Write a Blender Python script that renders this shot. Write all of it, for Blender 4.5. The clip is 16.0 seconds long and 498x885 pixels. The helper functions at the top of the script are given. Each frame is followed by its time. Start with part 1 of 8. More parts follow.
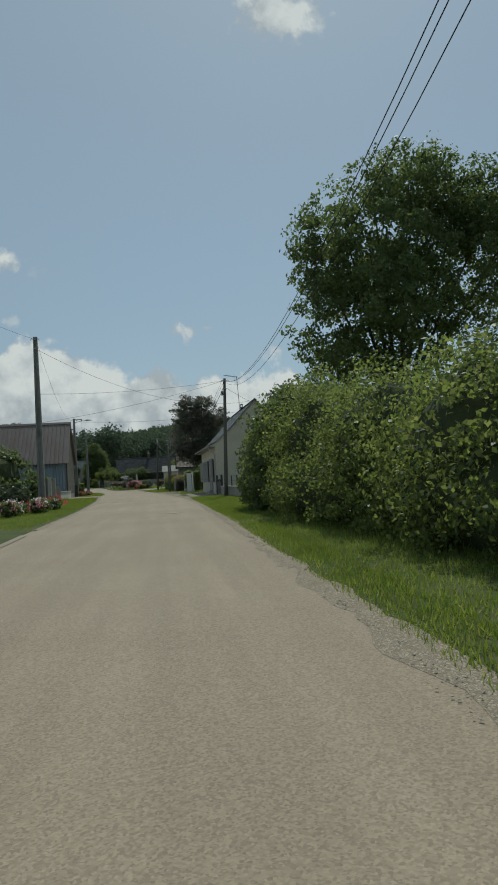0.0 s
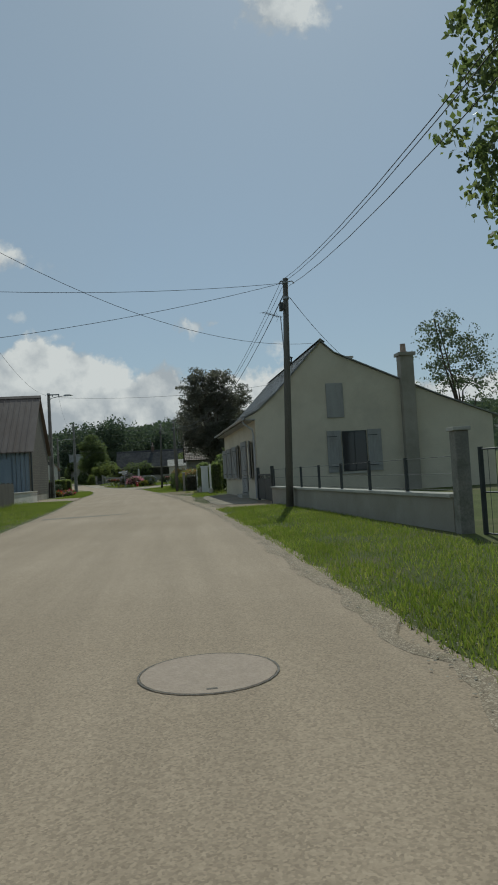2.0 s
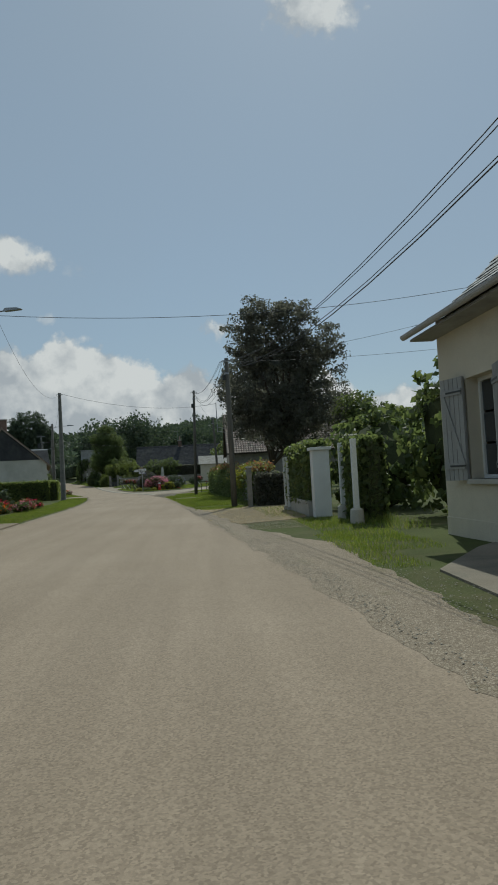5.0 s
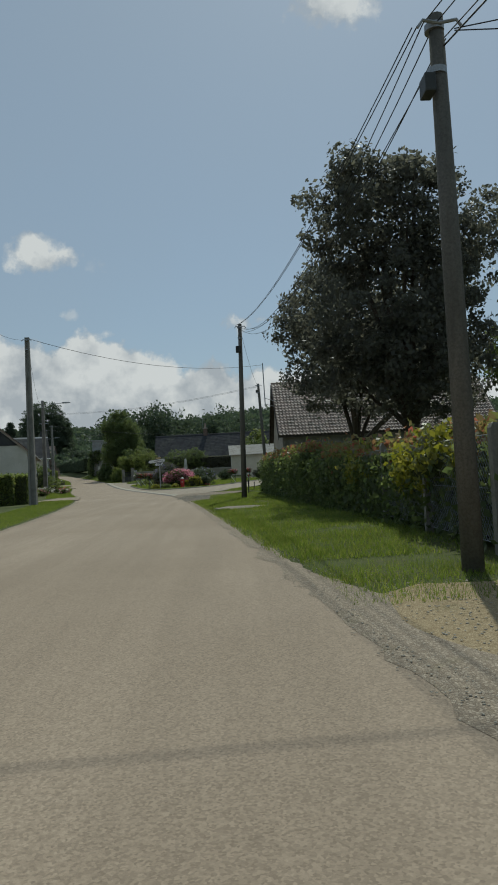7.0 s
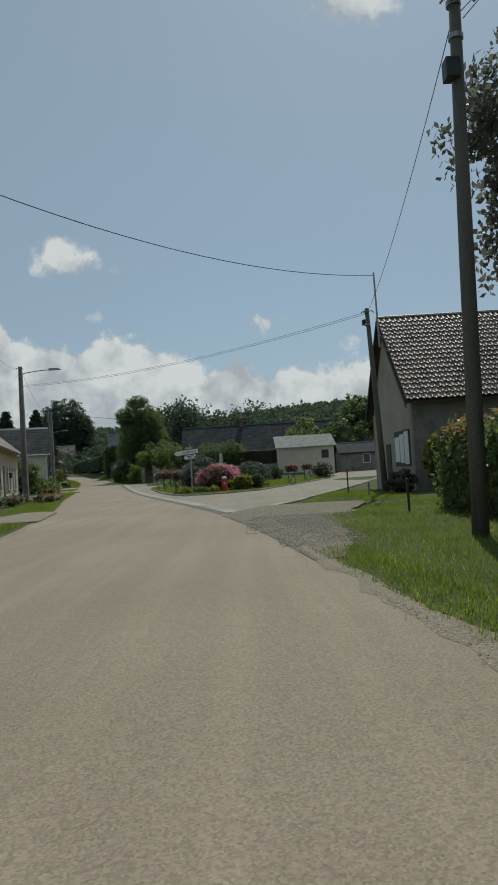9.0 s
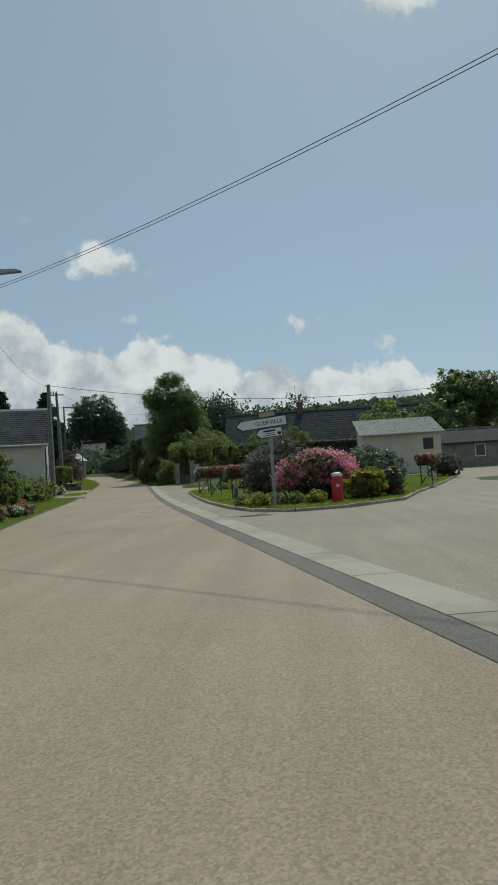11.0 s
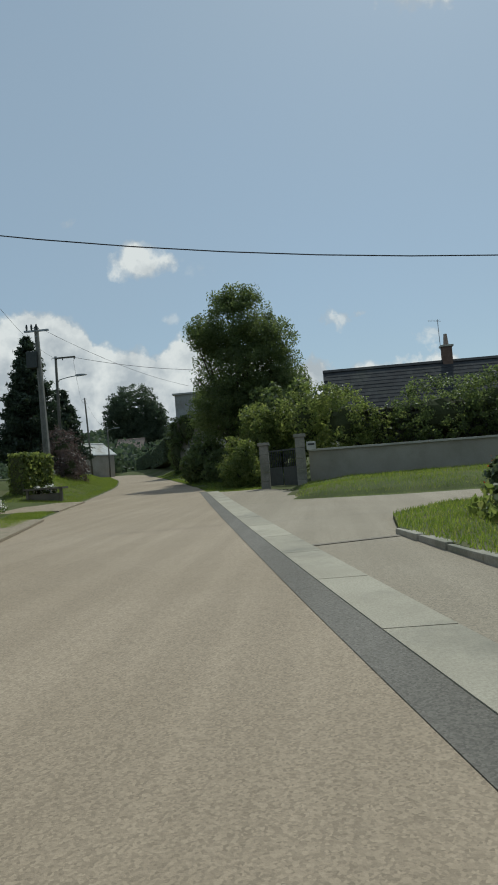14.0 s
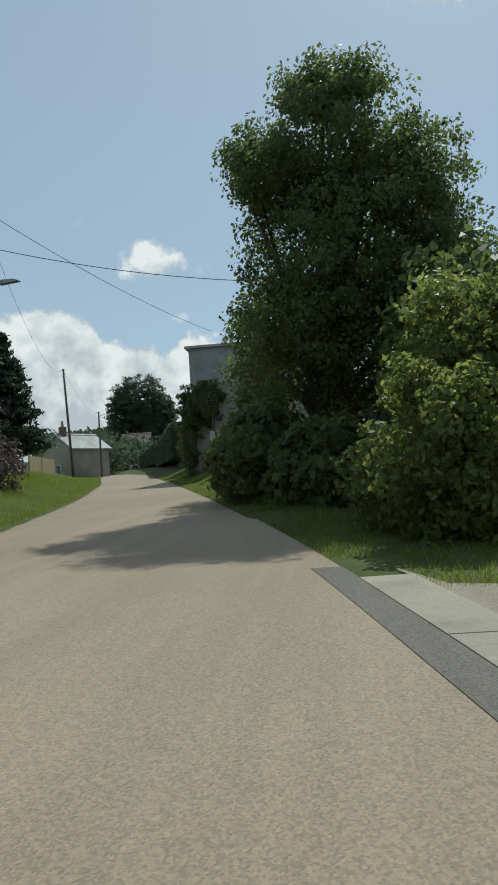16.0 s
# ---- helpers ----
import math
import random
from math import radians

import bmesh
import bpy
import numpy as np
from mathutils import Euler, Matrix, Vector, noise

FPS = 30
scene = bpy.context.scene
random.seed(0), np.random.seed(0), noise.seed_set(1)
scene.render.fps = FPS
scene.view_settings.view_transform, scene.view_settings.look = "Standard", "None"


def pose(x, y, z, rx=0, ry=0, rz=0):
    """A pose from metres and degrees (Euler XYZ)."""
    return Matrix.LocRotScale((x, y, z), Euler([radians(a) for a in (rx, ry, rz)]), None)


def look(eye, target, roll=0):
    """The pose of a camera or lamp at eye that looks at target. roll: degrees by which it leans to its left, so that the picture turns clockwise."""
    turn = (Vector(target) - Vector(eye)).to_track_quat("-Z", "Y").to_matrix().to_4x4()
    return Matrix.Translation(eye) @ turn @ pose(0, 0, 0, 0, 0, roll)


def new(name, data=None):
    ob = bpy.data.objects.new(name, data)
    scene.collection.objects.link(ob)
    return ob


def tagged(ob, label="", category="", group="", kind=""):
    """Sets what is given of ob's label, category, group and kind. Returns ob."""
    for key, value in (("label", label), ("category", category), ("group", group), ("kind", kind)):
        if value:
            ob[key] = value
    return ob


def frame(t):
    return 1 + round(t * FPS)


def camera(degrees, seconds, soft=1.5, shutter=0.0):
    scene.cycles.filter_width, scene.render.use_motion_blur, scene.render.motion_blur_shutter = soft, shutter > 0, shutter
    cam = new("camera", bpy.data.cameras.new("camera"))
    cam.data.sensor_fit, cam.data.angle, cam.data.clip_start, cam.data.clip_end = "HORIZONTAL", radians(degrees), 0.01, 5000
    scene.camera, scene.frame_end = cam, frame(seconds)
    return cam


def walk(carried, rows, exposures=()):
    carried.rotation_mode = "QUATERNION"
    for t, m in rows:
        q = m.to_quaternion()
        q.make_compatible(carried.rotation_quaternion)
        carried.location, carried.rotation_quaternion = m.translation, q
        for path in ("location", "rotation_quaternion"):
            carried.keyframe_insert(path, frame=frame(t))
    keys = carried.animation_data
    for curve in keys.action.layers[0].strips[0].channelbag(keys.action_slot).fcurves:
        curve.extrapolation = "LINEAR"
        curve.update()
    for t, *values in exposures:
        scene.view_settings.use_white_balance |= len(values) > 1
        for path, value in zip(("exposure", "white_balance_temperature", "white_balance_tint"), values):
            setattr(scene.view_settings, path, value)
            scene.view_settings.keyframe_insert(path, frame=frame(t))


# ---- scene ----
EXPO = [(0.0, -0.33, 5960, -4), (3.0, -0.35, 5980, -1), (9.0, -0.31, 5980, -1), (12.0, -0.14, 5930, -2), (14.5, -0.1, 5930, -2), (16.0, 0.08, 5930, -3)]
# seconds, place, turn in degrees: a car driving through a village street
cam = camera(39.59, 16.0, soft=1.8)
PATH = [
    (0.0, 0.000, 0.000, 1.081, 92.898, 3.358, -6.817),
    (0.5, 0.001, 5.090, 1.104, 92.861, 3.184, -6.955),
    (1.0, 0.021, 10.185, 1.123, 92.790, 3.337, -6.953),
    (1.5, 0.011, 15.285, 1.137, 92.666, 3.372, -6.591),
    (2.0, -0.003, 20.387, 1.148, 92.575, 3.318, -6.329),
    (2.5, -0.055, 25.487, 1.166, 92.602, 3.291, -5.973),
    (3.0, -0.154, 30.572, 1.189, 92.670, 3.323, -5.536),
    (3.5, -0.314, 35.653, 1.204, 92.694, 3.206, -5.069),
    (4.0, -0.547, 40.743, 1.202, 92.799, 2.968, -4.670),
    (4.5, -0.775, 45.827, 1.193, 92.876, 2.895, -4.365),
    (5.0, -1.011, 50.906, 1.176, 92.803, 3.047, -4.179),
    (5.5, -1.264, 55.977, 1.160, 92.684, 3.080, -3.990),
    (6.0, -1.538, 61.038, 1.149, 92.499, 3.002, -3.676),
    (6.5, -1.843, 66.087, 1.148, 92.493, 2.906, -3.114),
    (7.0, -2.220, 71.150, 1.148, 92.453, 3.032, -2.382),
    (7.5, -2.666, 76.222, 1.136, 92.414, 3.061, -1.662),
    (8.0, -3.183, 81.316, 1.122, 92.438, 3.213, -1.051),
    (8.5, -3.751, 86.446, 1.108, 92.447, 3.610, -0.564),
    (9.0, -4.354, 91.633, 1.098, 92.540, 3.491, -0.300),
    (9.5, -4.989, 96.840, 1.086, 92.677, 3.587, 0.086),
    (10.0, -5.697, 102.065, 1.071, 92.752, 3.598, 0.948),
    (10.5, -6.487, 107.308, 1.058, 92.772, 3.579, 1.840),
    (11.0, -7.356, 112.575, 1.048, 92.741, 3.528, 2.564),
    (11.5, -8.294, 117.868, 1.045, 92.643, 3.542, 3.158),
    (12.0, -9.306, 123.190, 1.053, 92.704, 3.845, 3.938),
    (12.5, -10.391, 128.523, 1.065, 92.678, 4.187, 4.723),
    (13.0, -11.544, 133.874, 1.094, 92.711, 4.210, 5.353),
    (13.5, -12.741, 139.240, 1.126, 92.759, 4.207, 5.858),
    (14.0, -13.954, 144.640, 1.165, 92.773, 4.200, 6.118),
    (14.5, -15.187, 150.089, 1.241, 92.820, 4.127, 6.278),
    (15.0, -16.432, 155.585, 1.342, 92.871, 3.833, 6.381),
    (15.5, -17.703, 161.117, 1.457, 92.762, 3.917, 6.477),
    (16.0, -18.951, 166.654, 1.592, 92.711, 3.673, 6.788),
]
walk(cam, [(t, pose(*p)) for t, *p in PATH], exposures=EXPO)

# ---- world, sun ----
SUN_DIR = Vector((0.247 * 0.656, 0.969 * 0.656, 0.755)).normalized()
SUN_ELEV = math.asin(SUN_DIR.z)
SUN_ROT = math.atan2(SUN_DIR.x, SUN_DIR.y)
SKY_STRENGTH = 0.102
SUN_STRENGTH = 2.9


def build_world():
    w = bpy.data.worlds.new("sky")
    scene.world = w
    w.use_nodes = True
    nt = w.node_tree
    nt.nodes.clear()
    out = nt.nodes.new("ShaderNodeOutputWorld")
    bg = nt.nodes.new("ShaderNodeBackground")
    bg.inputs["Strength"].default_value = SKY_STRENGTH
    sky = nt.nodes.new("ShaderNodeTexSky")
    sky.sky_type = "NISHITA"
    sky.sun_disc = False
    sky.sun_elevation, sky.sun_rotation = SUN_ELEV, SUN_ROT
    sky.air_density, sky.dust_density, sky.ozone_density = 1.0, 0.45, 1.2
    tc = nt.nodes.new("ShaderNodeTexCoord")
    # soft cumulus: ellipses in direction space, broken up by noise
    n1 = nt.nodes.new("ShaderNodeTexNoise")
    n1.inputs["Scale"].default_value, n1.inputs["Detail"].default_value = 11.0, 9.0
    n1.inputs["Roughness"].default_value = 0.62
    nt.links.new(tc.outputs["Generated"], n1.inputs["Vector"])
    n2 = nt.nodes.new("ShaderNodeTexNoise")
    n2.inputs["Scale"].default_value, n2.inputs["Detail"].default_value = 30.0, 5.0
    nt.links.new(tc.outputs["Generated"], n2.inputs["Vector"])
    # direction as (u, v) = (x / y, z / y)
    sep = nt.nodes.new("ShaderNodeSeparateXYZ")
    nt.links.new(tc.outputs["Generated"], sep.inputs[0])

    def m(op, a, b=None, c=None, clamp=False):
        n = nt.nodes.new("ShaderNodeMath")
        n.operation, n.use_clamp = op, clamp
        for i, v in enumerate((a, b, c)):
            if v is None:
                continue
            if isinstance(v, (int, float)):
                n.inputs[i].default_value = v
            else:
                nt.links.new(v, n.inputs[i])
        return n.outputs[0]
    ay = m("MAXIMUM", sep.outputs[1], 0.02)
    u, v = m("DIVIDE", sep.outputs[0], ay), m("DIVIDE", sep.outputs[2], ay)
    n3 = nt.nodes.new("ShaderNodeTexNoise")
    n3.inputs["Scale"].default_value, n3.inputs["Detail"].default_value, n3.inputs["Roughness"].default_value = 48.0, 6.0, 0.65
    nt.links.new(tc.outputs["Generated"], n3.inputs["Vector"])
    finer = m("ADD", m("MULTIPLY", m("SUBTRACT", n2.outputs["Fac"], 0.5), 1.3), m("MULTIPLY", m("SUBTRACT", n3.outputs["Fac"], 0.5), 1.2))
    wispy = m("MULTIPLY_ADD", finer, 3.2, -0.35)
    # the bank of cumulus along the horizon: its billowing top as a curve over u
    top = nt.nodes.new("ShaderNodeValToRGB")
    top.color_ramp.interpolation = "B_SPLINE"
    while len(top.color_ramp.elements) < len(BANK_TOP):
        top.color_ramp.elements.new(0.5)
    for el, (cu, cv) in zip(top.color_ramp.elements, BANK_TOP):
        el.position, el.color = cu * 0.5 + 0.5, (cv * 2.5, cv * 2.5, cv * 2.5, 1)
    nt.links.new(m("MULTIPLY_ADD", u, 0.5, 0.5), top.inputs[0])
    edge = m("ADD", m("MULTIPLY", m("SUBTRACT", n2.outputs["Fac"], 0.5), 0.055), m("MULTIPLY", m("SUBTRACT", n3.outputs["Fac"], 0.5), 0.035))
    below = m("SUBTRACT", m("ADD", m("MULTIPLY", top.outputs["Color"], 0.4), edge), v)
    mask = m("MULTIPLY", below, 70.0, clamp=True)
    lit = m("MULTIPLY", mask, m("SUBTRACT", 1.0, m("MULTIPLY", below, 9.0), clamp=True))
    for cu, cv, ru, rv, amount in PUFFS:
        du, dv = m("DIVIDE", m("SUBTRACT", u, cu), ru), m("DIVIDE", m("SUBTRACT", v, cv), rv)
        d = m("SQRT", m("ADD", m("MULTIPLY", du, du), m("MULTIPLY", dv, dv)))
        k = m("MULTIPLY", m("MULTIPLY", m("SUBTRACT", m("ADD", 1.1, finer if amount > 0.8 else wispy), d), 1.8 if amount > 0.8 else 1.1, clamp=True), amount)
        e = m("MULTIPLY", k, m("ADD", m("MULTIPLY", dv, 0.3), 0.8, clamp=True))
        mask, lit = m("MAXIMUM", mask, k), m("MAXIMUM", lit, e)
    # only in front, where the direction formula holds
    mask = m("MULTIPLY", mask, m("GREATER_THAN", sep.outputs[1], 0.05))
    # sunlit heads, greyer bases
    shade = nt.nodes.new("ShaderNodeValToRGB")
    shade.color_ramp.elements[0].position, shade.color_ramp.elements[0].color = 0.12, (4.8, 4.8, 5.05, 1)
    shade.color_ramp.elements[1].position, shade.color_ramp.elements[1].color = 0.75, (8.0, 7.55, 7.35, 1)
    grain = m("ADD", m("MULTIPLY", m("SUBTRACT", n2.outputs["Fac"], 0.5), 2.0), m("MULTIPLY", m("SUBTRACT", n1.outputs["Fac"], 0.5), 1.9))
    blend = m("ADD", m("MULTIPLY", lit, 0.55), m("ADD", grain, 0.17))
    nt.links.new(blend, shade.inputs[0])
    mix = nt.nodes.new("ShaderNodeMix")
    mix.data_type = "RGBA"
    # a thin high veil pales the whole sky
    veil = nt.nodes.new("ShaderNodeMix")
    veil.data_type = "RGBA"
    n4 = nt.nodes.new("ShaderNodeTexNoise")
    n4.inputs["Scale"].default_value, n4.inputs["Detail"].default_value = 2.5, 4.0
    nt.links.new(tc.outputs["Generated"], n4.inputs["Vector"])
    nt.links.new(m("ADD", m("MULTIPLY", n4.outputs["Fac"], 0.2), 0.58), veil.inputs[0])
    nt.links.new(sky.outputs[0], veil.inputs[6])
    veil.inputs[7].default_value = (3.85, 4.3, 4.85, 1)
    nt.links.new(mask, mix.inputs[0])
    nt.links.new(veil.outputs[2], mix.inputs[6])
    nt.links.new(shade.outputs[0], mix.inputs[7])
    nt.links.new(mix.outputs[2], bg.inputs["Color"])
    nt.links.new(bg.outputs[0], out.inputs[0])


# (u, v, half width, half height, cover) with u = x / y and v = z / y of the direction
PUFFS = [
    (-0.252, 0.333, 0.040, 0.029, 1.0), (-0.240, 0.324, 0.052, 0.018, 1.0), (-0.255, 0.348, 0.024, 0.019, 1.0), (0.205, 0.70, 0.075, 0.045, 0.95), (0.205, 0.715, 0.05, 0.05, 0.9),
    (0.036, 0.217, 0.034, 0.014, 0.75), (0.048, 0.222, 0.014, 0.018, 0.7), (0.176, 0.186, 0.022, 0.012, 0.55), (-0.205, 0.240, 0.015, 0.010, 0.4),
    (-0.355, 0.399, 0.020, 0.012, 0.5), (-0.398, 0.383, 0.028, 0.010, 0.22), (-0.155, 0.313, 0.030, 0.012, 0.2),
]
# top of the cloud bank as (u, v)
BANK_TOP = [
    (-1.0, 0.20), (-0.6, 0.25), (-0.46, 0.275), (-0.427, 0.28), (-0.393, 0.276), (-0.36, 0.256), (-0.338, 0.244), (-0.326, 0.212), (-0.285, 0.209), (-0.25, 0.205), (-0.23, 0.192), (-0.205, 0.216),
    (-0.187, 0.224), (-0.165, 0.208), (-0.125, 0.199), (-0.10, 0.184), (-0.065, 0.172), (-0.047, 0.146), (-0.015, 0.188), (0.008, 0.170), (0.025, 0.147), (0.06, 0.155), (0.10, 0.149),
    (0.155, 0.149), (0.174, 0.165), (0.198, 0.163), (0.213, 0.138), (0.24, 0.115), (0.3, 0.12), (0.45, 0.14), (1.0, 0.14),
]
build_world()
sun = new("sun", bpy.data.lights.new("sun", "SUN"))
sun.data.energy, sun.data.angle, sun.data.color = SUN_STRENGTH, radians(0.55), (1.0, 0.94, 0.84)
sun.matrix_world = look(SUN_DIR * 100, (0, 0, 0))


# ---- materials ----
def nodes_of(name):
    mt = bpy.data.materials.new(name)
    mt.use_nodes = True
    nt = mt.node_tree
    return mt, nt, nt.nodes["Principled BSDF"]


def ramp(nt, fac, stops):
    r = nt.nodes.new("ShaderNodeValToRGB")
    while len(r.color_ramp.elements) < len(stops):
        r.color_ramp.elements.new(0.5)
    for e, (p, c) in zip(r.color_ramp.elements, stops):
        e.position, e.color = p, (*c, 1)
    nt.links.new(fac, r.inputs[0])
    return r.outputs[0]


def noise_tex(nt, scale, detail=6.0, rough=0.6, stretch=None, obj=False):
    tc = nt.nodes.new("ShaderNodeTexCoord")
    src = tc.outputs["Object"]
    if not obj:
        src = nt.nodes.new("ShaderNodeNewGeometry").outputs["Position"]
    if stretch:
        mp = nt.nodes.new("ShaderNodeMapping")
        mp.inputs["Scale"].default_value = stretch
        nt.links.new(src, mp.inputs[0])
        src = mp.outputs[0]
    n = nt.nodes.new("ShaderNodeTexNoise")
    n.inputs["Scale"].default_value, n.inputs["Detail"].default_value, n.inputs["Roughness"].default_value = scale, detail, rough
    nt.links.new(src, n.inputs["Vector"])
    return n.outputs["Fac"]


def mixc(nt, fac, a, b, mode="MIX"):
    n = nt.nodes.new("ShaderNodeMix")
    n.data_type, n.blend_type = "RGBA", mode
    for i, v in ((0, fac), (6, a), (7, b)):
        if isinstance(v, (int, float)):
            n.inputs[i].default_value = v
        elif isinstance(v, tuple):
            n.inputs[i].default_value = (*v, 1)
        else:
            nt.links.new(v, n.inputs[i])
    return n.outputs[2]


def bump(nt, bsdf, fac, strength, dist=0.02):
    b = nt.nodes.new("ShaderNodeBump")
    b.inputs["Strength"].default_value, b.inputs["Distance"].default_value = strength, dist
    nt.links.new(fac, b.inputs["Height"])
    nt.links.new(b.outputs[0], bsdf.inputs["Normal"])


def surface(name, c1, c2, scale=3.0, fine=40.0, rough=0.85, bumpy=0.3, metal=0.0, stain=None, stretch=None, spread=0.0, spec=None):
    """Two scales of colour variation, a fine relief and optional darker stains."""
    mt, nt, b = nodes_of(name)
    big, small = noise_tex(nt, scale, stretch=stretch), noise_tex(nt, fine, 3.0)
    col = ramp(nt, big, [(0.32, c1), (0.68, c2)])
    dark = tuple(v * 0.72 for v in c1)
    col = mixc(nt, ramp(nt, small, [(0.35, (0.5,) * 3), (0.6, (0, 0, 0))]), col, dark)
    if stain:
        st = noise_tex(nt, scale * 0.35, 8.0, 0.7, stretch=stretch)
        col = mixc(nt, ramp(nt, st, [(0.50, (0, 0, 0)), (0.66, (0.75,) * 3)]), col, stain)
    if spread:
        oi = nt.nodes.new("ShaderNodeObjectInfo")
        hv = nt.nodes.new("ShaderNodeHueSaturation")
        mr = nt.nodes.new("ShaderNodeMapRange")
        mr.inputs[3].default_value, mr.inputs[4].default_value = 1 - spread, 1 + spread
        isl = nt.nodes.new("ShaderNodeNewGeometry")
        both = nt.nodes.new("ShaderNodeMath")
        both.operation = "ADD"
        nt.links.new(oi.outputs["Random"], both.inputs[0])
        nt.links.new(isl.outputs["Random Per Island"], both.inputs[1])
        fr = nt.nodes.new("ShaderNodeMath")
        fr.operation = "FRACT"
        nt.links.new(both.outputs[0], fr.inputs[0])
        nt.links.new(fr.outputs[0], mr.inputs[0])
        nt.links.new(mr.outputs[0], hv.inputs["Value"])
        nt.links.new(col, hv.inputs["Color"])
        col = hv.outputs[0]
    nt.links.new(col, b.inputs["Base Color"])
    b.inputs["Roughness"].default_value, b.inputs["Metallic"].default_value = rough, metal
    b.inputs["Specular IOR Level"].default_value = spec if spec is not None else (0.12 if rough > 0.8 else 0.4)
    if bumpy:
        bump(nt, b, small, bumpy, 0.01)
    return mt


def leaf_mat(name, c1, c2, c3, trans=0.45, rough=0.45):
    """Leaves: colour differs leaf by leaf, light shines through."""
    mt, nt, b = nodes_of(name)
    geo = nt.nodes.new("ShaderNodeNewGeometry")
    col = ramp(nt, geo.outputs["Random Per Island"], [(0.0, c1), (0.6, c2), (1.0, c3)])
    big = noise_tex(nt, 0.7, 3.0)
    col = mixc(nt, ramp(nt, big, [(0.35, (0.45,) * 3), (0.65, (0, 0, 0))]), col, tuple(v * 0.6 for v in c1))
    nt.links.new(col, b.inputs["Base Color"])
    b.inputs["Roughness"].default_value = rough
    tr = nt.nodes.new("ShaderNodeBsdfTranslucent")
    hv = nt.nodes.new("ShaderNodeHueSaturation")
    hv.inputs["Hue"].default_value, hv.inputs["Saturation"].default_value, hv.inputs["Value"].default_value = 0.48, 1.1, 1.7
    nt.links.new(col, hv.inputs["Color"])
    nt.links.new(hv.outputs[0], tr.inputs["Color"])
    mx = nt.nodes.new("ShaderNodeMixShader")
    mx.inputs[0].default_value = trans
    nt.links.new(b.outputs[0], mx.inputs[1])
    nt.links.new(tr.outputs[0], mx.inputs[2])
    nt.links.new(mx.outputs[0], nt.nodes["Material Output"].inputs[0])
    return mt


def road_mat(name, base, tint, chip=0.35):
    """Worn surface dressing: chippings, faint wheel tracks of wear, patches."""
    mt, nt, b = nodes_of(name)
    big = noise_tex(nt, 0.22, 5.0)
    streak = noise_tex(nt, 1.0, 4.0, stretch=(2.2, 0.10, 1.0))
    fine = noise_tex(nt, 85.0, 2.0, 0.8)
    col = ramp(nt, big, [(0.3, base), (0.7, tint)])
    col = mixc(nt, ramp(nt, streak, [(0.42, (0.30,) * 3), (0.6, (0, 0, 0))]), col, tuple(v * 0.78 for v in base))
    vor = nt.nodes.new("ShaderNodeTexVoronoi")
    vor.inputs["Scale"].default_value = 85.0
    nt.links.new(nt.nodes.new("ShaderNodeNewGeometry").outputs["Position"], vor.inputs["Vector"])
    col = mixc(nt, chip, col, mixc(nt, 1.0, col, ramp(nt, vor.outputs["Color"], [(0.1, (0.45,) * 3), (0.9, (1.5,) * 3)]), "MULTIPLY"))
    crack = nt.nodes.new("ShaderNodeTexVoronoi")
    crack.feature = "DISTANCE_TO_EDGE"
    crack.inputs["Scale"].default_value = 0.35
    warp = nt.nodes.new("ShaderNodeVectorMath")
    nz = nt.nodes.new("ShaderNodeTexNoise")
    nz.inputs["Scale"].default_value = 1.3
    pos = nt.nodes.new("ShaderNodeNewGeometry").outputs["Position"]
    nt.links.new(pos, nz.inputs["Vector"])
    nt.links.new(pos, warp.inputs[0])
    nt.links.new(nz.outputs["Color"], warp.inputs[1])
    nt.links.new(warp.outputs[0], crack.inputs["Vector"])
    col = mixc(nt, ramp(nt, crack.outputs["Distance"], [(0.0, (0.10,) * 3), (0.005, (0, 0, 0))]), col, tuple(v * 0.4 for v in base))
    nt.links.new(col, b.inputs["Base Color"])
    b.inputs["Roughness"].default_value = 0.82
    b.inputs["Specular IOR Level"].default_value = 0.12
    bump(nt, b, fine, 0.5, 0.005)
    return mt


ROAD = road_mat("road dressing", (0.325, 0.255, 0.182), (0.39, 0.31, 0.228), 0.42)
APRON = road_mat("grey asphalt", (0.295, 0.245, 0.182), (0.37, 0.312, 0.24), 0.45)
PATCH = road_mat("dark asphalt strip", (0.15, 0.135, 0.115), (0.21, 0.19, 0.165), 0.5)
TRENCH = road_mat("faded trench filling", (0.235, 0.20, 0.16), (0.285, 0.245, 0.195), 0.45)
PAVING = surface("worn grey paving", (0.25, 0.215, 0.165), (0.33, 0.29, 0.23), 1.1, 45.0, 0.9, 0.6, stain=(0.13, 0.13, 0.10))
GUTTER = surface("worn gutter concrete", (0.40, 0.355, 0.28), (0.49, 0.44, 0.35), 1.0, 60.0, 0.9, 0.4, stain=(0.20, 0.19, 0.16), spread=0.08)
CONCRETE = surface("pale concrete", (0.42, 0.40, 0.35), (0.52, 0.50, 0.44), 1.2, 60.0, 0.9, 0.3, stain=(0.25, 0.24, 0.20), spread=0.08)
KERB = surface("kerb concrete", (0.36, 0.33, 0.27), (0.48, 0.44, 0.365), 2.0, 50.0, 0.9, 0.4, stain=(0.18, 0.19, 0.13), spread=0.12)
GRASS_SOIL = surface("grassy soil", (0.075, 0.088, 0.030), (0.11, 0.13, 0.042), 0.8, 30.0, 0.95, 0.9, stain=(0.15, 0.125, 0.075))
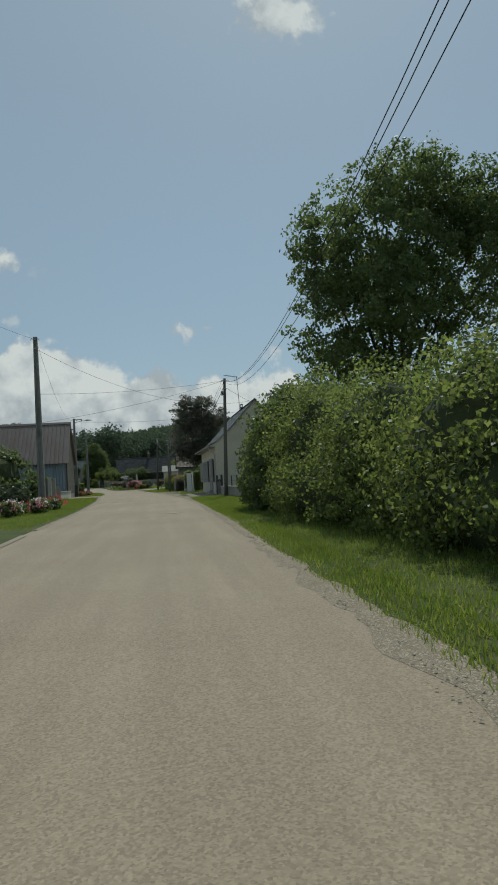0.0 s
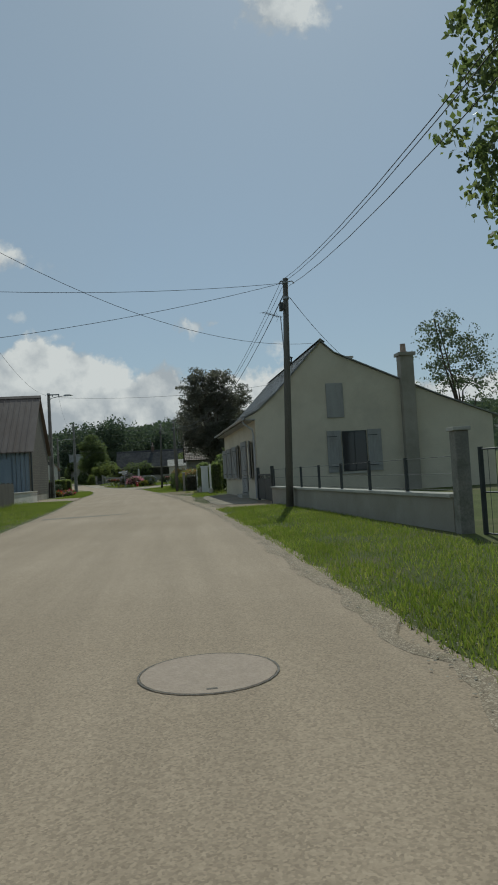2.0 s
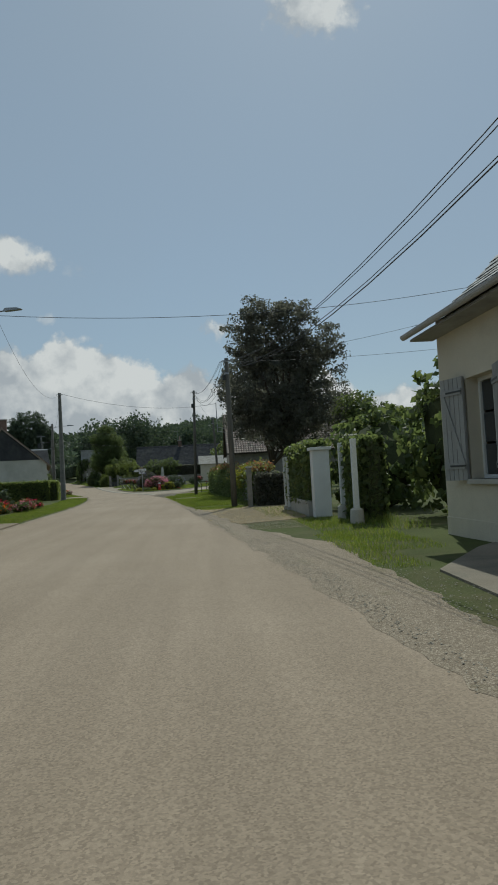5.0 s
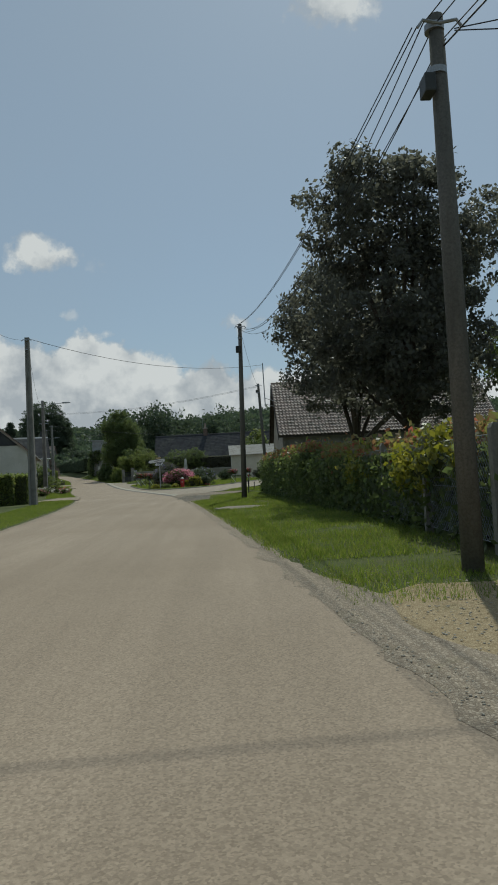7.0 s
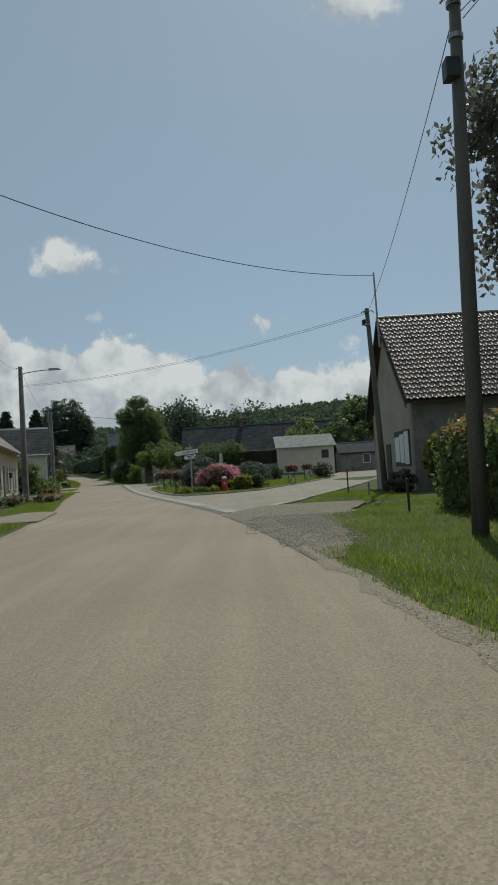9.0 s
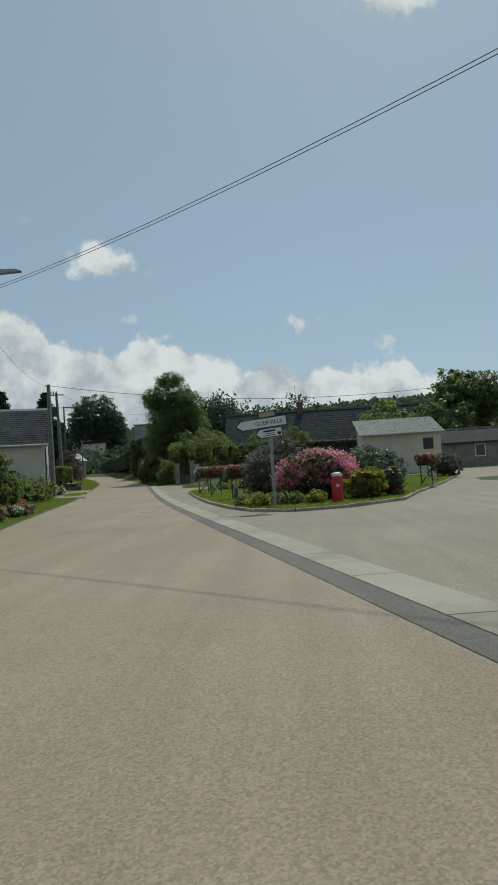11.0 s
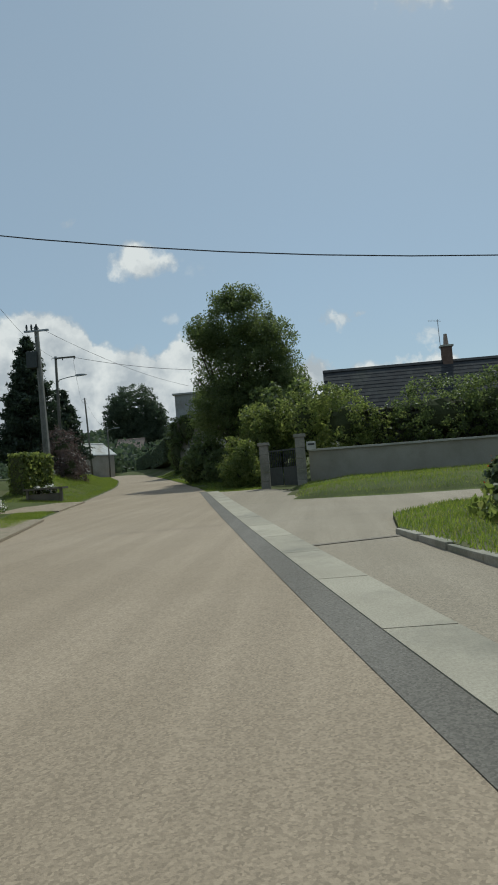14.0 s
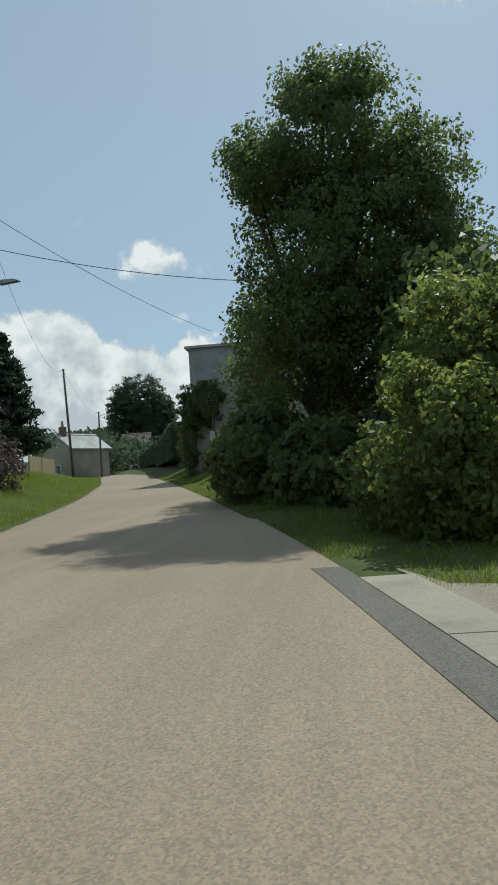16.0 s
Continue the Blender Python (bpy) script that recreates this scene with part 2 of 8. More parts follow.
def gravel_mat(name, c1, c2, gap, scale):
    """Packed pebbles: each cell its own tone, dark between, weedy in places."""
    mt, nt, b = nodes_of(name)
    pos = nt.nodes.new("ShaderNodeNewGeometry").outputs["Position"]
    cell = nt.nodes.new("ShaderNodeTexVoronoi")
    cell.inputs["Scale"].default_value = scale
    edge = nt.nodes.new("ShaderNodeTexVoronoi")
    edge.feature = "DISTANCE_TO_EDGE"
    edge.inputs["Scale"].default_value = scale
    for v in (cell, edge):
        nt.links.new(pos, v.inputs["Vector"])
    col = ramp(nt, cell.outputs["Color"], [(0.15, c1), (0.85, c2)])
    col = mixc(nt, ramp(nt, edge.outputs["Distance"], [(0.02, (0.85,) * 3), (0.16, (0, 0, 0))]), col, gap)
    col = mixc(nt, ramp(nt, noise_tex(nt, 1.3, 8.0, 0.7), [(0.56, (0, 0, 0)), (0.70, (0.55,) * 3)]), col, (0.17, 0.16, 0.075))
    nt.links.new(col, b.inputs["Base Color"])
    b.inputs["Roughness"].default_value = 0.95
    b.inputs["Specular IOR Level"].default_value = 0.12
    bump(nt, b, edge.outputs["Distance"], 0.8, 0.012)
    return mt


GRAVEL = gravel_mat("gravel shoulder", (0.27, 0.215, 0.155), (0.49, 0.41, 0.31), (0.21, 0.17, 0.125), 55.0)
COARSE_GRAVEL = gravel_mat("coarse trodden gravel", (0.19, 0.152, 0.112), (0.43, 0.358, 0.268), (0.13, 0.104, 0.076), 30.0)
EARTH = gravel_mat("bare trodden earth", (0.235, 0.185, 0.13), (0.36, 0.295, 0.215), (0.20, 0.16, 0.115), 70.0)
STRAW_GRAVEL = gravel_mat("straw-strewn gravel", (0.30, 0.225, 0.125), (0.50, 0.40, 0.25), (0.28, 0.21, 0.12), 60.0)
STONES = surface("loose stones", (0.34, 0.30, 0.235), (0.50, 0.45, 0.36), 20.0, 60.0, 0.9, 0.3)
STRAW = surface("dry straw", (0.36, 0.29, 0.16), (0.48, 0.40, 0.24), 9.0, 60.0, 0.9, 0.3)
BLADE = leaf_mat("grass blades", (0.10, 0.155, 0.03), (0.16, 0.23, 0.045), (0.28, 0.29, 0.09), 0.55, 0.5)
LEAF = leaf_mat("broad leaves", (0.085, 0.12, 0.045), (0.115, 0.155, 0.055), (0.165, 0.20, 0.075), 0.6, 0.5)
LEAF_LIGHT = leaf_mat("young hedge leaves", (0.11, 0.15, 0.045), (0.155, 0.20, 0.06), (0.24, 0.26, 0.095), 0.62, 0.5)
LEAF_DARK = leaf_mat("dark purple-green leaves", (0.085, 0.087, 0.068), (0.11, 0.112, 0.083), (0.15, 0.15, 0.105), 0.6, 0.5)
LEAF_GREY = leaf_mat("grey-green leaves", (0.06, 0.085, 0.04), (0.09, 0.12, 0.06), (0.14, 0.17, 0.09), 0.4)
LEAF_WOOD = leaf_mat("distant wood leaves", (0.055, 0.080, 0.048), (0.075, 0.103, 0.058), (0.10, 0.128, 0.07), 0.4, 0.7)
LEAF_RED = leaf_mat("photinia red shoots", (0.15, 0.19, 0.06), (0.24, 0.21, 0.08), (0.33, 0.12, 0.08), 0.55)
LEAF_YELLOW = leaf_mat("yellow-green leaves", (0.16, 0.18, 0.03), (0.24, 0.25, 0.045), (0.32, 0.31, 0.08), 0.5)
LEAF_PURPLE = leaf_mat("purple plum leaves", (0.075, 0.055, 0.05), (0.095, 0.072, 0.062), (0.125, 0.10, 0.08), 0.45)
NEEDLE = leaf_mat("pine needles", (0.030, 0.048, 0.028), (0.045, 0.068, 0.036), (0.065, 0.09, 0.045), 0.25, 0.6)
PETAL_PINK = leaf_mat("pink petals", (0.58, 0.20, 0.26), (0.70, 0.32, 0.36), (0.80, 0.50, 0.52), 0.45)
PETAL_RED = leaf_mat("red petals", (0.55, 0.03, 0.03), (0.68, 0.07, 0.07), (0.75, 0.25, 0.22), 0.4)
PETAL_WHITE = leaf_mat("white petals", (0.70, 0.66, 0.60), (0.78, 0.75, 0.70), (0.80, 0.78, 0.74), 0.4)
PETAL_LILAC = leaf_mat("lilac petals", (0.20, 0.16, 0.34), (0.30, 0.26, 0.46), (0.44, 0.38, 0.56), 0.4)
PETAL_ORANGE = leaf_mat("orange petals", (0.70, 0.18, 0.03), (0.75, 0.26, 0.05), (0.78, 0.42, 0.12), 0.4)
# filler behind the leaves: the shade inside shrubs is put into its dark colour
CORE = surface("shaded inside of shrub", (0.055, 0.065, 0.032), (0.080, 0.090, 0.042), 3.0, 18.0, 1.0, 1.0)
BARK = surface("bark", (0.075, 0.06, 0.045), (0.14, 0.115, 0.085), 6.0, 30.0, 0.95, 1.0, stretch=(1, 1, 0.25))
POLE_WOOD = surface("weathered pole timber", (0.11, 0.105, 0.09), (0.19, 0.175, 0.15), 5.0, 40.0, 0.9, 0.6, stretch=(1, 1, 0.12))
POLE_CONC = surface("grey pole concrete", (0.20, 0.195, 0.18), (0.29, 0.28, 0.255), 2.5, 50.0, 0.9, 0.4, stain=(0.12, 0.12, 0.10))
STEEL = surface("galvanised steel", (0.30, 0.31, 0.32), (0.40, 0.41, 0.42), 8.0, 60.0, 0.5, 0.1, 0.7)
DARK_METAL = surface("dark painted metal", (0.035, 0.04, 0.04), (0.06, 0.065, 0.06), 6.0, 50.0, 0.55, 0.1)
CABLE = surface("black cable sheath", (0.02, 0.02, 0.022), (0.035, 0.035, 0.037), 5.0, 50.0, 0.6, 0.0)
RENDER_CREAM = surface("cream roughcast", (0.60, 0.54, 0.42), (0.68, 0.625, 0.50), 0.7, 70.0, 0.95, 0.5, stain=(0.47, 0.43, 0.34))
RENDER_GREY = surface("grey roughcast", (0.31, 0.285, 0.235), (0.40, 0.37, 0.315), 0.7, 70.0, 0.95, 0.5, stain=(0.22, 0.21, 0.165))
RENDER_WHITE = surface("off-white wall", (0.58, 0.55, 0.48), (0.68, 0.65, 0.58), 0.9, 60.0, 0.95, 0.3, stain=(0.45, 0.43, 0.36))
YELLOW_WALL = surface("straw-yellow wall", (0.50, 0.41, 0.27), (0.58, 0.49, 0.34), 1.0, 60.0, 0.95, 0.3)
BRICK = surface("dark red brick", (0.15, 0.10, 0.08), (0.22, 0.15, 0.12), 5.0, 40.0, 0.95, 0.5, spread=0.25)
SLATE = surface("blue-grey slate", (0.175, 0.178, 0.18), (0.255, 0.258, 0.258), 2.0, 30.0, 0.5, 0.3, stain=(0.20, 0.20, 0.16), spread=0.14)
SLATE_DARK = surface("dark slate", (0.045, 0.045, 0.048), (0.075, 0.075, 0.078), 1.2, 25.0, 0.85, 0.4, stain=(0.10, 0.10, 0.085), spread=0.15)
TILE_RED = surface("weathered clay tile", (0.28, 0.20, 0.155), (0.42, 0.315, 0.25), 3.0, 35.0, 0.5, 0.4, stain=(0.11, 0.105, 0.08), spread=0.22)
RUST_SHEET = surface("rusty roof sheet", (0.135, 0.105, 0.09), (0.20, 0.16, 0.14), 1.4, 30.0, 0.7, 0.3, stain=(0.12, 0.085, 0.065), stretch=(1, 0.3, 0.3))
BLUE_SHEET = surface("faded blue-grey sheet", (0.20, 0.24, 0.28), (0.28, 0.32, 0.36), 1.2, 30.0, 0.6, 0.2, 0.1, stain=(0.20, 0.18, 0.15), stretch=(1, 1, 0.2))
ZINC = surface("grey corrugated sheet", (0.36, 0.36, 0.355), (0.50, 0.50, 0.49), 1.0, 30.0, 0.75, 0.2, 0.1, stain=(0.24, 0.21, 0.17))
LICHEN_SHEET = surface("lichened fibre-cement sheet", (0.26, 0.25, 0.22), (0.50, 0.48, 0.44), 4.5, 16.0, 0.9, 0.5, stain=(0.16, 0.14, 0.11))
WHITE_PAINT = surface("white paint", (0.68, 0.68, 0.65), (0.78, 0.78, 0.75), 2.0, 60.0, 0.6, 0.1)
GREY_PAINT = surface("weathered grey shutter paint", (0.30, 0.296, 0.278), (0.385, 0.38, 0.36), 2.5, 50.0, 0.75, 0.15, stain=(0.15, 0.148, 0.138), stretch=(1, 1, 0.2))
DARK_WOOD = surface("dark stained wood", (0.05, 0.042, 0.035), (0.09, 0.075, 0.06), 4.0, 40.0, 0.8, 0.4, stretch=(1, 1, 0.15))
STONE = surface("pale cut stone", (0.46, 0.45, 0.41), (0.56, 0.55, 0.50), 2.5, 50.0, 0.9, 0.3, stain=(0.33, 0.33, 0.28))
OLD_STONE = surface("old grey stone", (0.22, 0.21, 0.18), (0.32, 0.30, 0.26), 3.0, 30.0, 0.95, 0.7, stain=(0.12, 0.125, 0.09))
RED_PAINT = surface("red enamel", (0.45, 0.03, 0.03), (0.55, 0.05, 0.045), 3.0, 40.0, 0.4, 0.05)
SIGN_WHITE = surface("sign white", (0.72, 0.72, 0.70), (0.78, 0.78, 0.76), 2.0, 30.0, 0.5, 0.0)
SIGN_BACK = surface("sign ink", (0.02, 0.025, 0.05), (0.03, 0.035, 0.06), 3.0, 30.0, 0.6, 0.0)
SIGN_TAN = surface("tan road number plate", (0.42, 0.33, 0.17), (0.48, 0.38, 0.21), 3.0, 30.0, 0.5, 0.0)
IRON = surface("dusty cast iron", (0.32, 0.245, 0.185), (0.38, 0.295, 0.225), 10.0, 60.0, 0.75, 0.5)
GLASS, _nt, _b = nodes_of("window glass")
_b.inputs["Base Color"].default_value, _b.inputs["Roughness"].default_value = (0.03, 0.035, 0.04, 1), 0.06
HILL = surface("far hillside", (0.05, 0.075, 0.038), (0.07, 0.10, 0.05), 0.02, 0.3, 1.0, 0.0)


# ---- shapes ----
def part(name, bm, material, parent=None, label="", smooth=False):
    me = bpy.data.meshes.new(name)
    bm.normal_update()
    bm.to_mesh(me)
    bm.free()
    me.materials.append(material)
    if smooth:
        me.shade_smooth()
    ob = new(name, me)
    if parent:
        ob.parent = parent
    if label:
        ob["label"] = label
    return ob


def thing(name, label, category, group="", kind="", at=None):
    return tagged(new(name), label, category, group, kind) if at is None else placed(tagged(new(name), label, category, group, kind), at)


def placed(ob, m):
    ob.matrix_basis = m
    return ob


def box(bm, x0, x1, y0, y1, z0, z1, m=None):
    vs = [bm.verts.new(Vector(p) if m is None else m @ Vector(p)) for p in ((x0, y0, z0), (x1, y0, z0), (x1, y1, z0), (x0, y1, z0), (x0, y0, z1), (x1, y0, z1), (x1, y1, z1), (x0, y1, z1))]
    for f in ((3, 2, 1, 0), (4, 5, 6, 7), (0, 1, 5, 4), (1, 2, 6, 5), (2, 3, 7, 6), (3, 0, 4, 7)):
        bm.faces.new([vs[i] for i in f])
    return bm


def boxed(*a, bevel=0.0, m=None):
    bm = box(bmesh.new(), *a, m=m)
    if bevel:
        bmesh.ops.bevel(bm, geom=bm.edges[:], offset=bevel, segments=2, affect="EDGES", profile=0.6)
    return bm


def tube(bm, pts, radii, n=8):
    """A round bar through the points."""
    rings = []
    for i, p in enumerate(pts):
        p = Vector(p)
        d = (Vector(pts[min(i + 1, len(pts) - 1)]) - Vector(pts[max(i - 1, 0)])).normalized()
        a = d.orthogonal().normalized() if abs(d.z) < 0.99 else Vector((1, 0, 0))
        if abs(d.z) < 0.9:
            a = Vector((0, 0, 1)).cross(d).normalized()
        b = d.cross(a)
        r = radii[i] if isinstance(radii, (list, tuple)) else radii
        rings.append([bm.verts.new(p + (a * math.cos(t) + b * math.sin(t)) * r) for t in (2 * math.pi * k / n for k in range(n))])
    for r0, r1 in zip(rings, rings[1:]):
        for k in range(n):
            bm.faces.new((r0[k], r0[(k + 1) % n], r1[(k + 1) % n], r1[k]))
    bm.faces.new(rings[0][::-1])
    bm.faces.new(rings[-1])
    return bm


def prism(bm, profile, a, b, axis="y", m=None):
    """A closed profile [(u, z)] swept from a to b along an axis."""
    def pt(u, z, s):
        p = Vector((u, s, z)) if axis == "y" else Vector((s, u, z))
        return p if m is None else m @ p
    r0, r1 = [bm.verts.new(pt(u, z, a)) for u, z in profile], [bm.verts.new(pt(u, z, b)) for u, z in profile]
    n = len(profile)
    for k in range(n):
        bm.faces.new((r0[k], r0[(k + 1) % n], r1[(k + 1) % n], r1[k]))
    bm.faces.new(r0[::-1])
    bm.faces.new(r1)
    bmesh.ops.recalc_face_normals(bm, faces=bm.faces[:])
    return bm


GY = (-300, 135, 144.6, 155.6, 166.6, 190, 229, 260, 300, 400, 600, 1500)
GZ = (0, 0, 0.07, 0.22, 0.45, 1.1, 2.2, 2.8, 3.3, 5.0, 8.0, 12.0)
_yy = np.arange(-300, 1500, 1.0)
_zz = np.convolve(np.pad(np.interp(_yy, GY, GZ), 6, mode="edge"), np.ones(13) / 13, "valid")
LY = (-60, 0, 12, 18, 30, 43, 52, 67, 77, 87, 95, 105, 111, 119, 136, 144, 154, 163, 172, 184, 190, 208, 220, 235, 258, 300, 400, 700)
LX = (-3.0, -3.0, -3.05, -3.4, -3.7, -4.4, -4.95, -6.3, -6.9, -7.4, -8.1, -9.3, -10.3, -11.8, -15.9, -17.6, -19.5, -21.6, -23.5, -26.1, -27.5, -32.8, -37, -42, -50.5, -67, -110, -240)
RY = (-60, 6, 17, 35, 43, 54, 66, 74, 80, 94, 99, 106, 112, 118, 124, 126.5, 146.5, 166, 175, 180, 184, 200, 220, 235, 258, 300, 400, 700)
RX = (1.4, 1.35, 1.5, 1.4, 1.2, 0.5, -0.4, -1.1, -1.6, -2.9, -3.4, -4.2, -5.3, -6.7, -8.1, -8.7, -13.4, -17.6, -19.5, -20.9, -22.0, -26.8, -33.2, -38, -46.5, -62.5, -105, -235)


def smoothed(ys, xs):
    t = np.arange(-70, 700, 1.0)
    return t, np.convolve(np.pad(np.interp(t, ys, xs), 4, mode="edge"), np.ones(9) / 9, "valid")


_lt, _lx = smoothed(LY, LX)
_rt, _rx = smoothed(RY, RX)


def g(y):
    return float(np.interp(y, _yy, _zz))


def road_l(y):
    return float(np.interp(y, _lt, _lx))


def road_r(y):
    return float(np.interp(y, _rt, _rx))


def ground_z(x, y):
    """Height of the natural ground at a place beside the road."""
    base = g(y)
    dl, dr = road_l(y) - x, x - road_r(y)
    if dl <= 0 and dr <= 0:
        return base - 0.08
    d = max(dl, dr)
    rise = 0.05 * min(max((d - 0.1) / 0.5, 0), 1)
    if dr > 0 and 43.5 < y < 79.5 and d < 6:
        rise = rise * 0.25 - (0.02 if d < (2.6 if y < 62 else 4.6) else 0)
    if dr > 0 and 108 < y < 180 and not (y < 122 and d > 5.0):
        rise = -0.03
    if dl > 0:
        k = min(max((y - 170) / 8, 0), 1) * min(max((235 - y) / 25, 0), 1)
        rise += k * 0.95 * min(max((d - 1.0) / 2.6, 0), 1)
    if dr > 0:
        k = min(max((y - 182) / 8, 0), 1)
        rise += k * 0.7 * min(max((d - 0.8) / 2.0, 0), 1)
    far = min(max((d - 4) / 40, 0), 1)
    return base + rise + far * 0.25 * noise.noise(Vector((x * 0.05, y * 0.05, 0)))


def leaves(pts, size, spread=0.35, flat=0.0, long=1.6, normals=None, rng=None):
    """Vertices and faces of small folded leaves at the points."""
    rng = rng or np.random.default_rng(1)
    n = len(pts)
    a = rng.normal(size=(n, 3))
    if normals is not None:
        a = a * 0.8 + normals
    a[:, 2] *= 1 - flat
    a /= np.linalg.norm(a, axis=1)[:, None] + 1e-9
    b = np.cross(a, rng.normal(size=(n, 3)))
    b /= np.linalg.norm(b, axis=1)[:, None] + 1e-9
    c = np.cross(a, b)
    s = size * (1 + spread * rng.uniform(-1, 1, size=(n, 1)))
    L, W = s * 0.5 * long, s * 0.5
    v = np.stack([pts - b * L, pts + c * W + a * s * 0.12, pts + b * L, pts - c * W + a * s * 0.12], 1)
    return v.reshape(-1, 3)


def leaf_object(name, verts, material, parent=None, label="", c=4):
    """One mesh of many small faces with c corners each."""
    n = len(verts) // c
    me = bpy.data.meshes.new(name)
    me.vertices.add(n * c)
    me.vertices.foreach_set("co", verts.astype(np.float32).ravel())
    idx = np.arange(n * c, dtype=np.int32)
    me.loops.add(n * c)
    me.loops.foreach_set("vertex_index", idx)
    me.polygons.add(n)
    me.polygons.foreach_set("loop_start", np.arange(0, n * c, c, dtype=np.int32))
    me.update(calc_edges=True)
    me.materials.append(material)
    ob = new(name, me)
    if parent:
        ob.parent = parent
    if label:
        ob["label"] = label
    return ob


def in_lobes(rng, lobes, n, shell=0.45, rag=0.06):
    """Clump centres in the outer shell of ellipsoids (centre, radii), with an uneven outline."""
    w = np.array([r[0] * r[1] * r[2] for _, r in lobes]) ** (2 / 3)
    pick = rng.choice(len(lobes), size=n, p=w / w.sum())
    d = rng.normal(size=(n, 3))
    d /= np.linalg.norm(d, axis=1)[:, None]
    rad = 1 - shell * rng.random(n) ** 1.4 + rag * rng.normal(size=n)
    c, r = np.array([l[0] for l in lobes])[pick], np.array([l[1] for l in lobes])[pick]
    return c + d * r * rad[:, None], d


def crown(name, lobes, clumps, per, clump_r, size, material, parent, seed, label="", shell=0.5, floor=None, sink=0.0):
    rng = np.random.default_rng(seed)
    c, d = in_lobes(rng, lobes, clumps, shell)
    off = rng.normal(size=(clumps, per, 3))
    off *= (rng.random((clumps, per, 1)) ** 0.4 * 1.5) / np.linalg.norm(off, axis=2, keepdims=True)
    off *= clump_r * np.array([1, 1, 0.7]) * rng.uniform(0.6, 1.25, (clumps, 1, 1))
    p = (c[:, None] + off).reshape(-1, 3)
    nrm = np.repeat(d, per, 0)
    if floor is not None:
        keep = p[:, 2] > floor
        p, nrm = p[keep], nrm[keep]
    return leaf_object(name, leaves(p, size, normals=nrm, rng=rng), material, parent, label)


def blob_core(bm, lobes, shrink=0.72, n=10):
    """Irregular solid fillers in shrubs, coloured dark for inner shade, so that no light shines straight through."""
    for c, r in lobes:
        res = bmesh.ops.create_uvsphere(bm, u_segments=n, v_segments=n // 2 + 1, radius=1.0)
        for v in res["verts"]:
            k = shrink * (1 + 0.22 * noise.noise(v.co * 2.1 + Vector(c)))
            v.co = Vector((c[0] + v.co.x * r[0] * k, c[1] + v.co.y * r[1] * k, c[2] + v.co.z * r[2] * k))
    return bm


def tree(label, base, lobes, material, seed, clumps=900, per=26, clump_r=0.42, size=0.15, trunk_r=0.28, fork=0.35, shell=0.6, category="tree", group="", name="tree", floor=None):
    """Tapered trunk, limbs to the lobes and a crown of leaf clumps. Lobes are in world places."""
    t = thing(name, label, category, group)
    rng = np.random.default_rng(seed)
    b = Vector(base)
    top = Vector(np.mean([l[0] for l in lobes], 0))
    bm = bmesh.new()
    f = b.lerp(Vector((b.x + (top.x - b.x) * 0.5, b.y + (top.y - b.y) * 0.5, top.z)), fork)
    tube(bm, [b - Vector((0, 0, 0.2)), b + Vector((0, 0, 0.25)), b.lerp(f, 0.5) + Vector((0.06, -0.05, 0)), f], [trunk_r * 1.45, trunk_r * 1.05, trunk_r * 0.9, trunk_r * 0.75], 10)
    part("trunk", bm, BARK, t, smooth=True)
    for c, r in lobes:
        for _ in range(2):
            bm = bmesh.new()
            e = Vector(c) + Vector(rng.uniform(-0.6, 0.6, 3) * np.array(r))
            mid = f.lerp(e, 0.5) + Vector(rng.uniform(-0.35, 0.35, 3))
            tube(bm, [f - Vector((0, 0, 0.3)), f.lerp(mid, 0.5), mid, e], [trunk_r * 0.5, trunk_r * 0.36, trunk_r * 0.24, 0.03], 6)
            part("limb", bm, BARK, t, smooth=True)
    crown("crown", lobes, clumps, per, clump_r, size, material, t, seed, shell=shell, floor=floor)
    return t


def shrub(name, label, lobes, material, seed, clumps=160, per=22, clump_r=0.14, size=0.09, category="bush", group="", flowers=None, floor=None, core=0.72, flower_n=60, shell=0.35):
    """A shrub of leaf clumps round a solid dark core, with optional blossoms. Lobes in world places."""
    t = thing(name, label, category, group)
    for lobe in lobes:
        part("shade_core", blob_core(bmesh.new(), [lobe], core), CORE, t)
    crown("foliage", lobes, int(clumps * 0.8), per, clump_r, size * 1.08, material, t, seed, shell=shell, floor=floor)
    if flowers:
        rng = np.random.default_rng(seed + 7)
        c, d = in_lobes(rng, lobes, flower_n, 0.06, 0.05)
        keep = d[:, 2] > -0.35
        c, d = c[keep], d[keep]
        p = (c[:, None] + rng.normal(size=(len(c), 14, 3)) * size * 0.9).reshape(-1, 3)
        leaf_object("blossoms", leaves(p, size * 0.75, long=1.1, rng=rng), flowers, t)
    return t


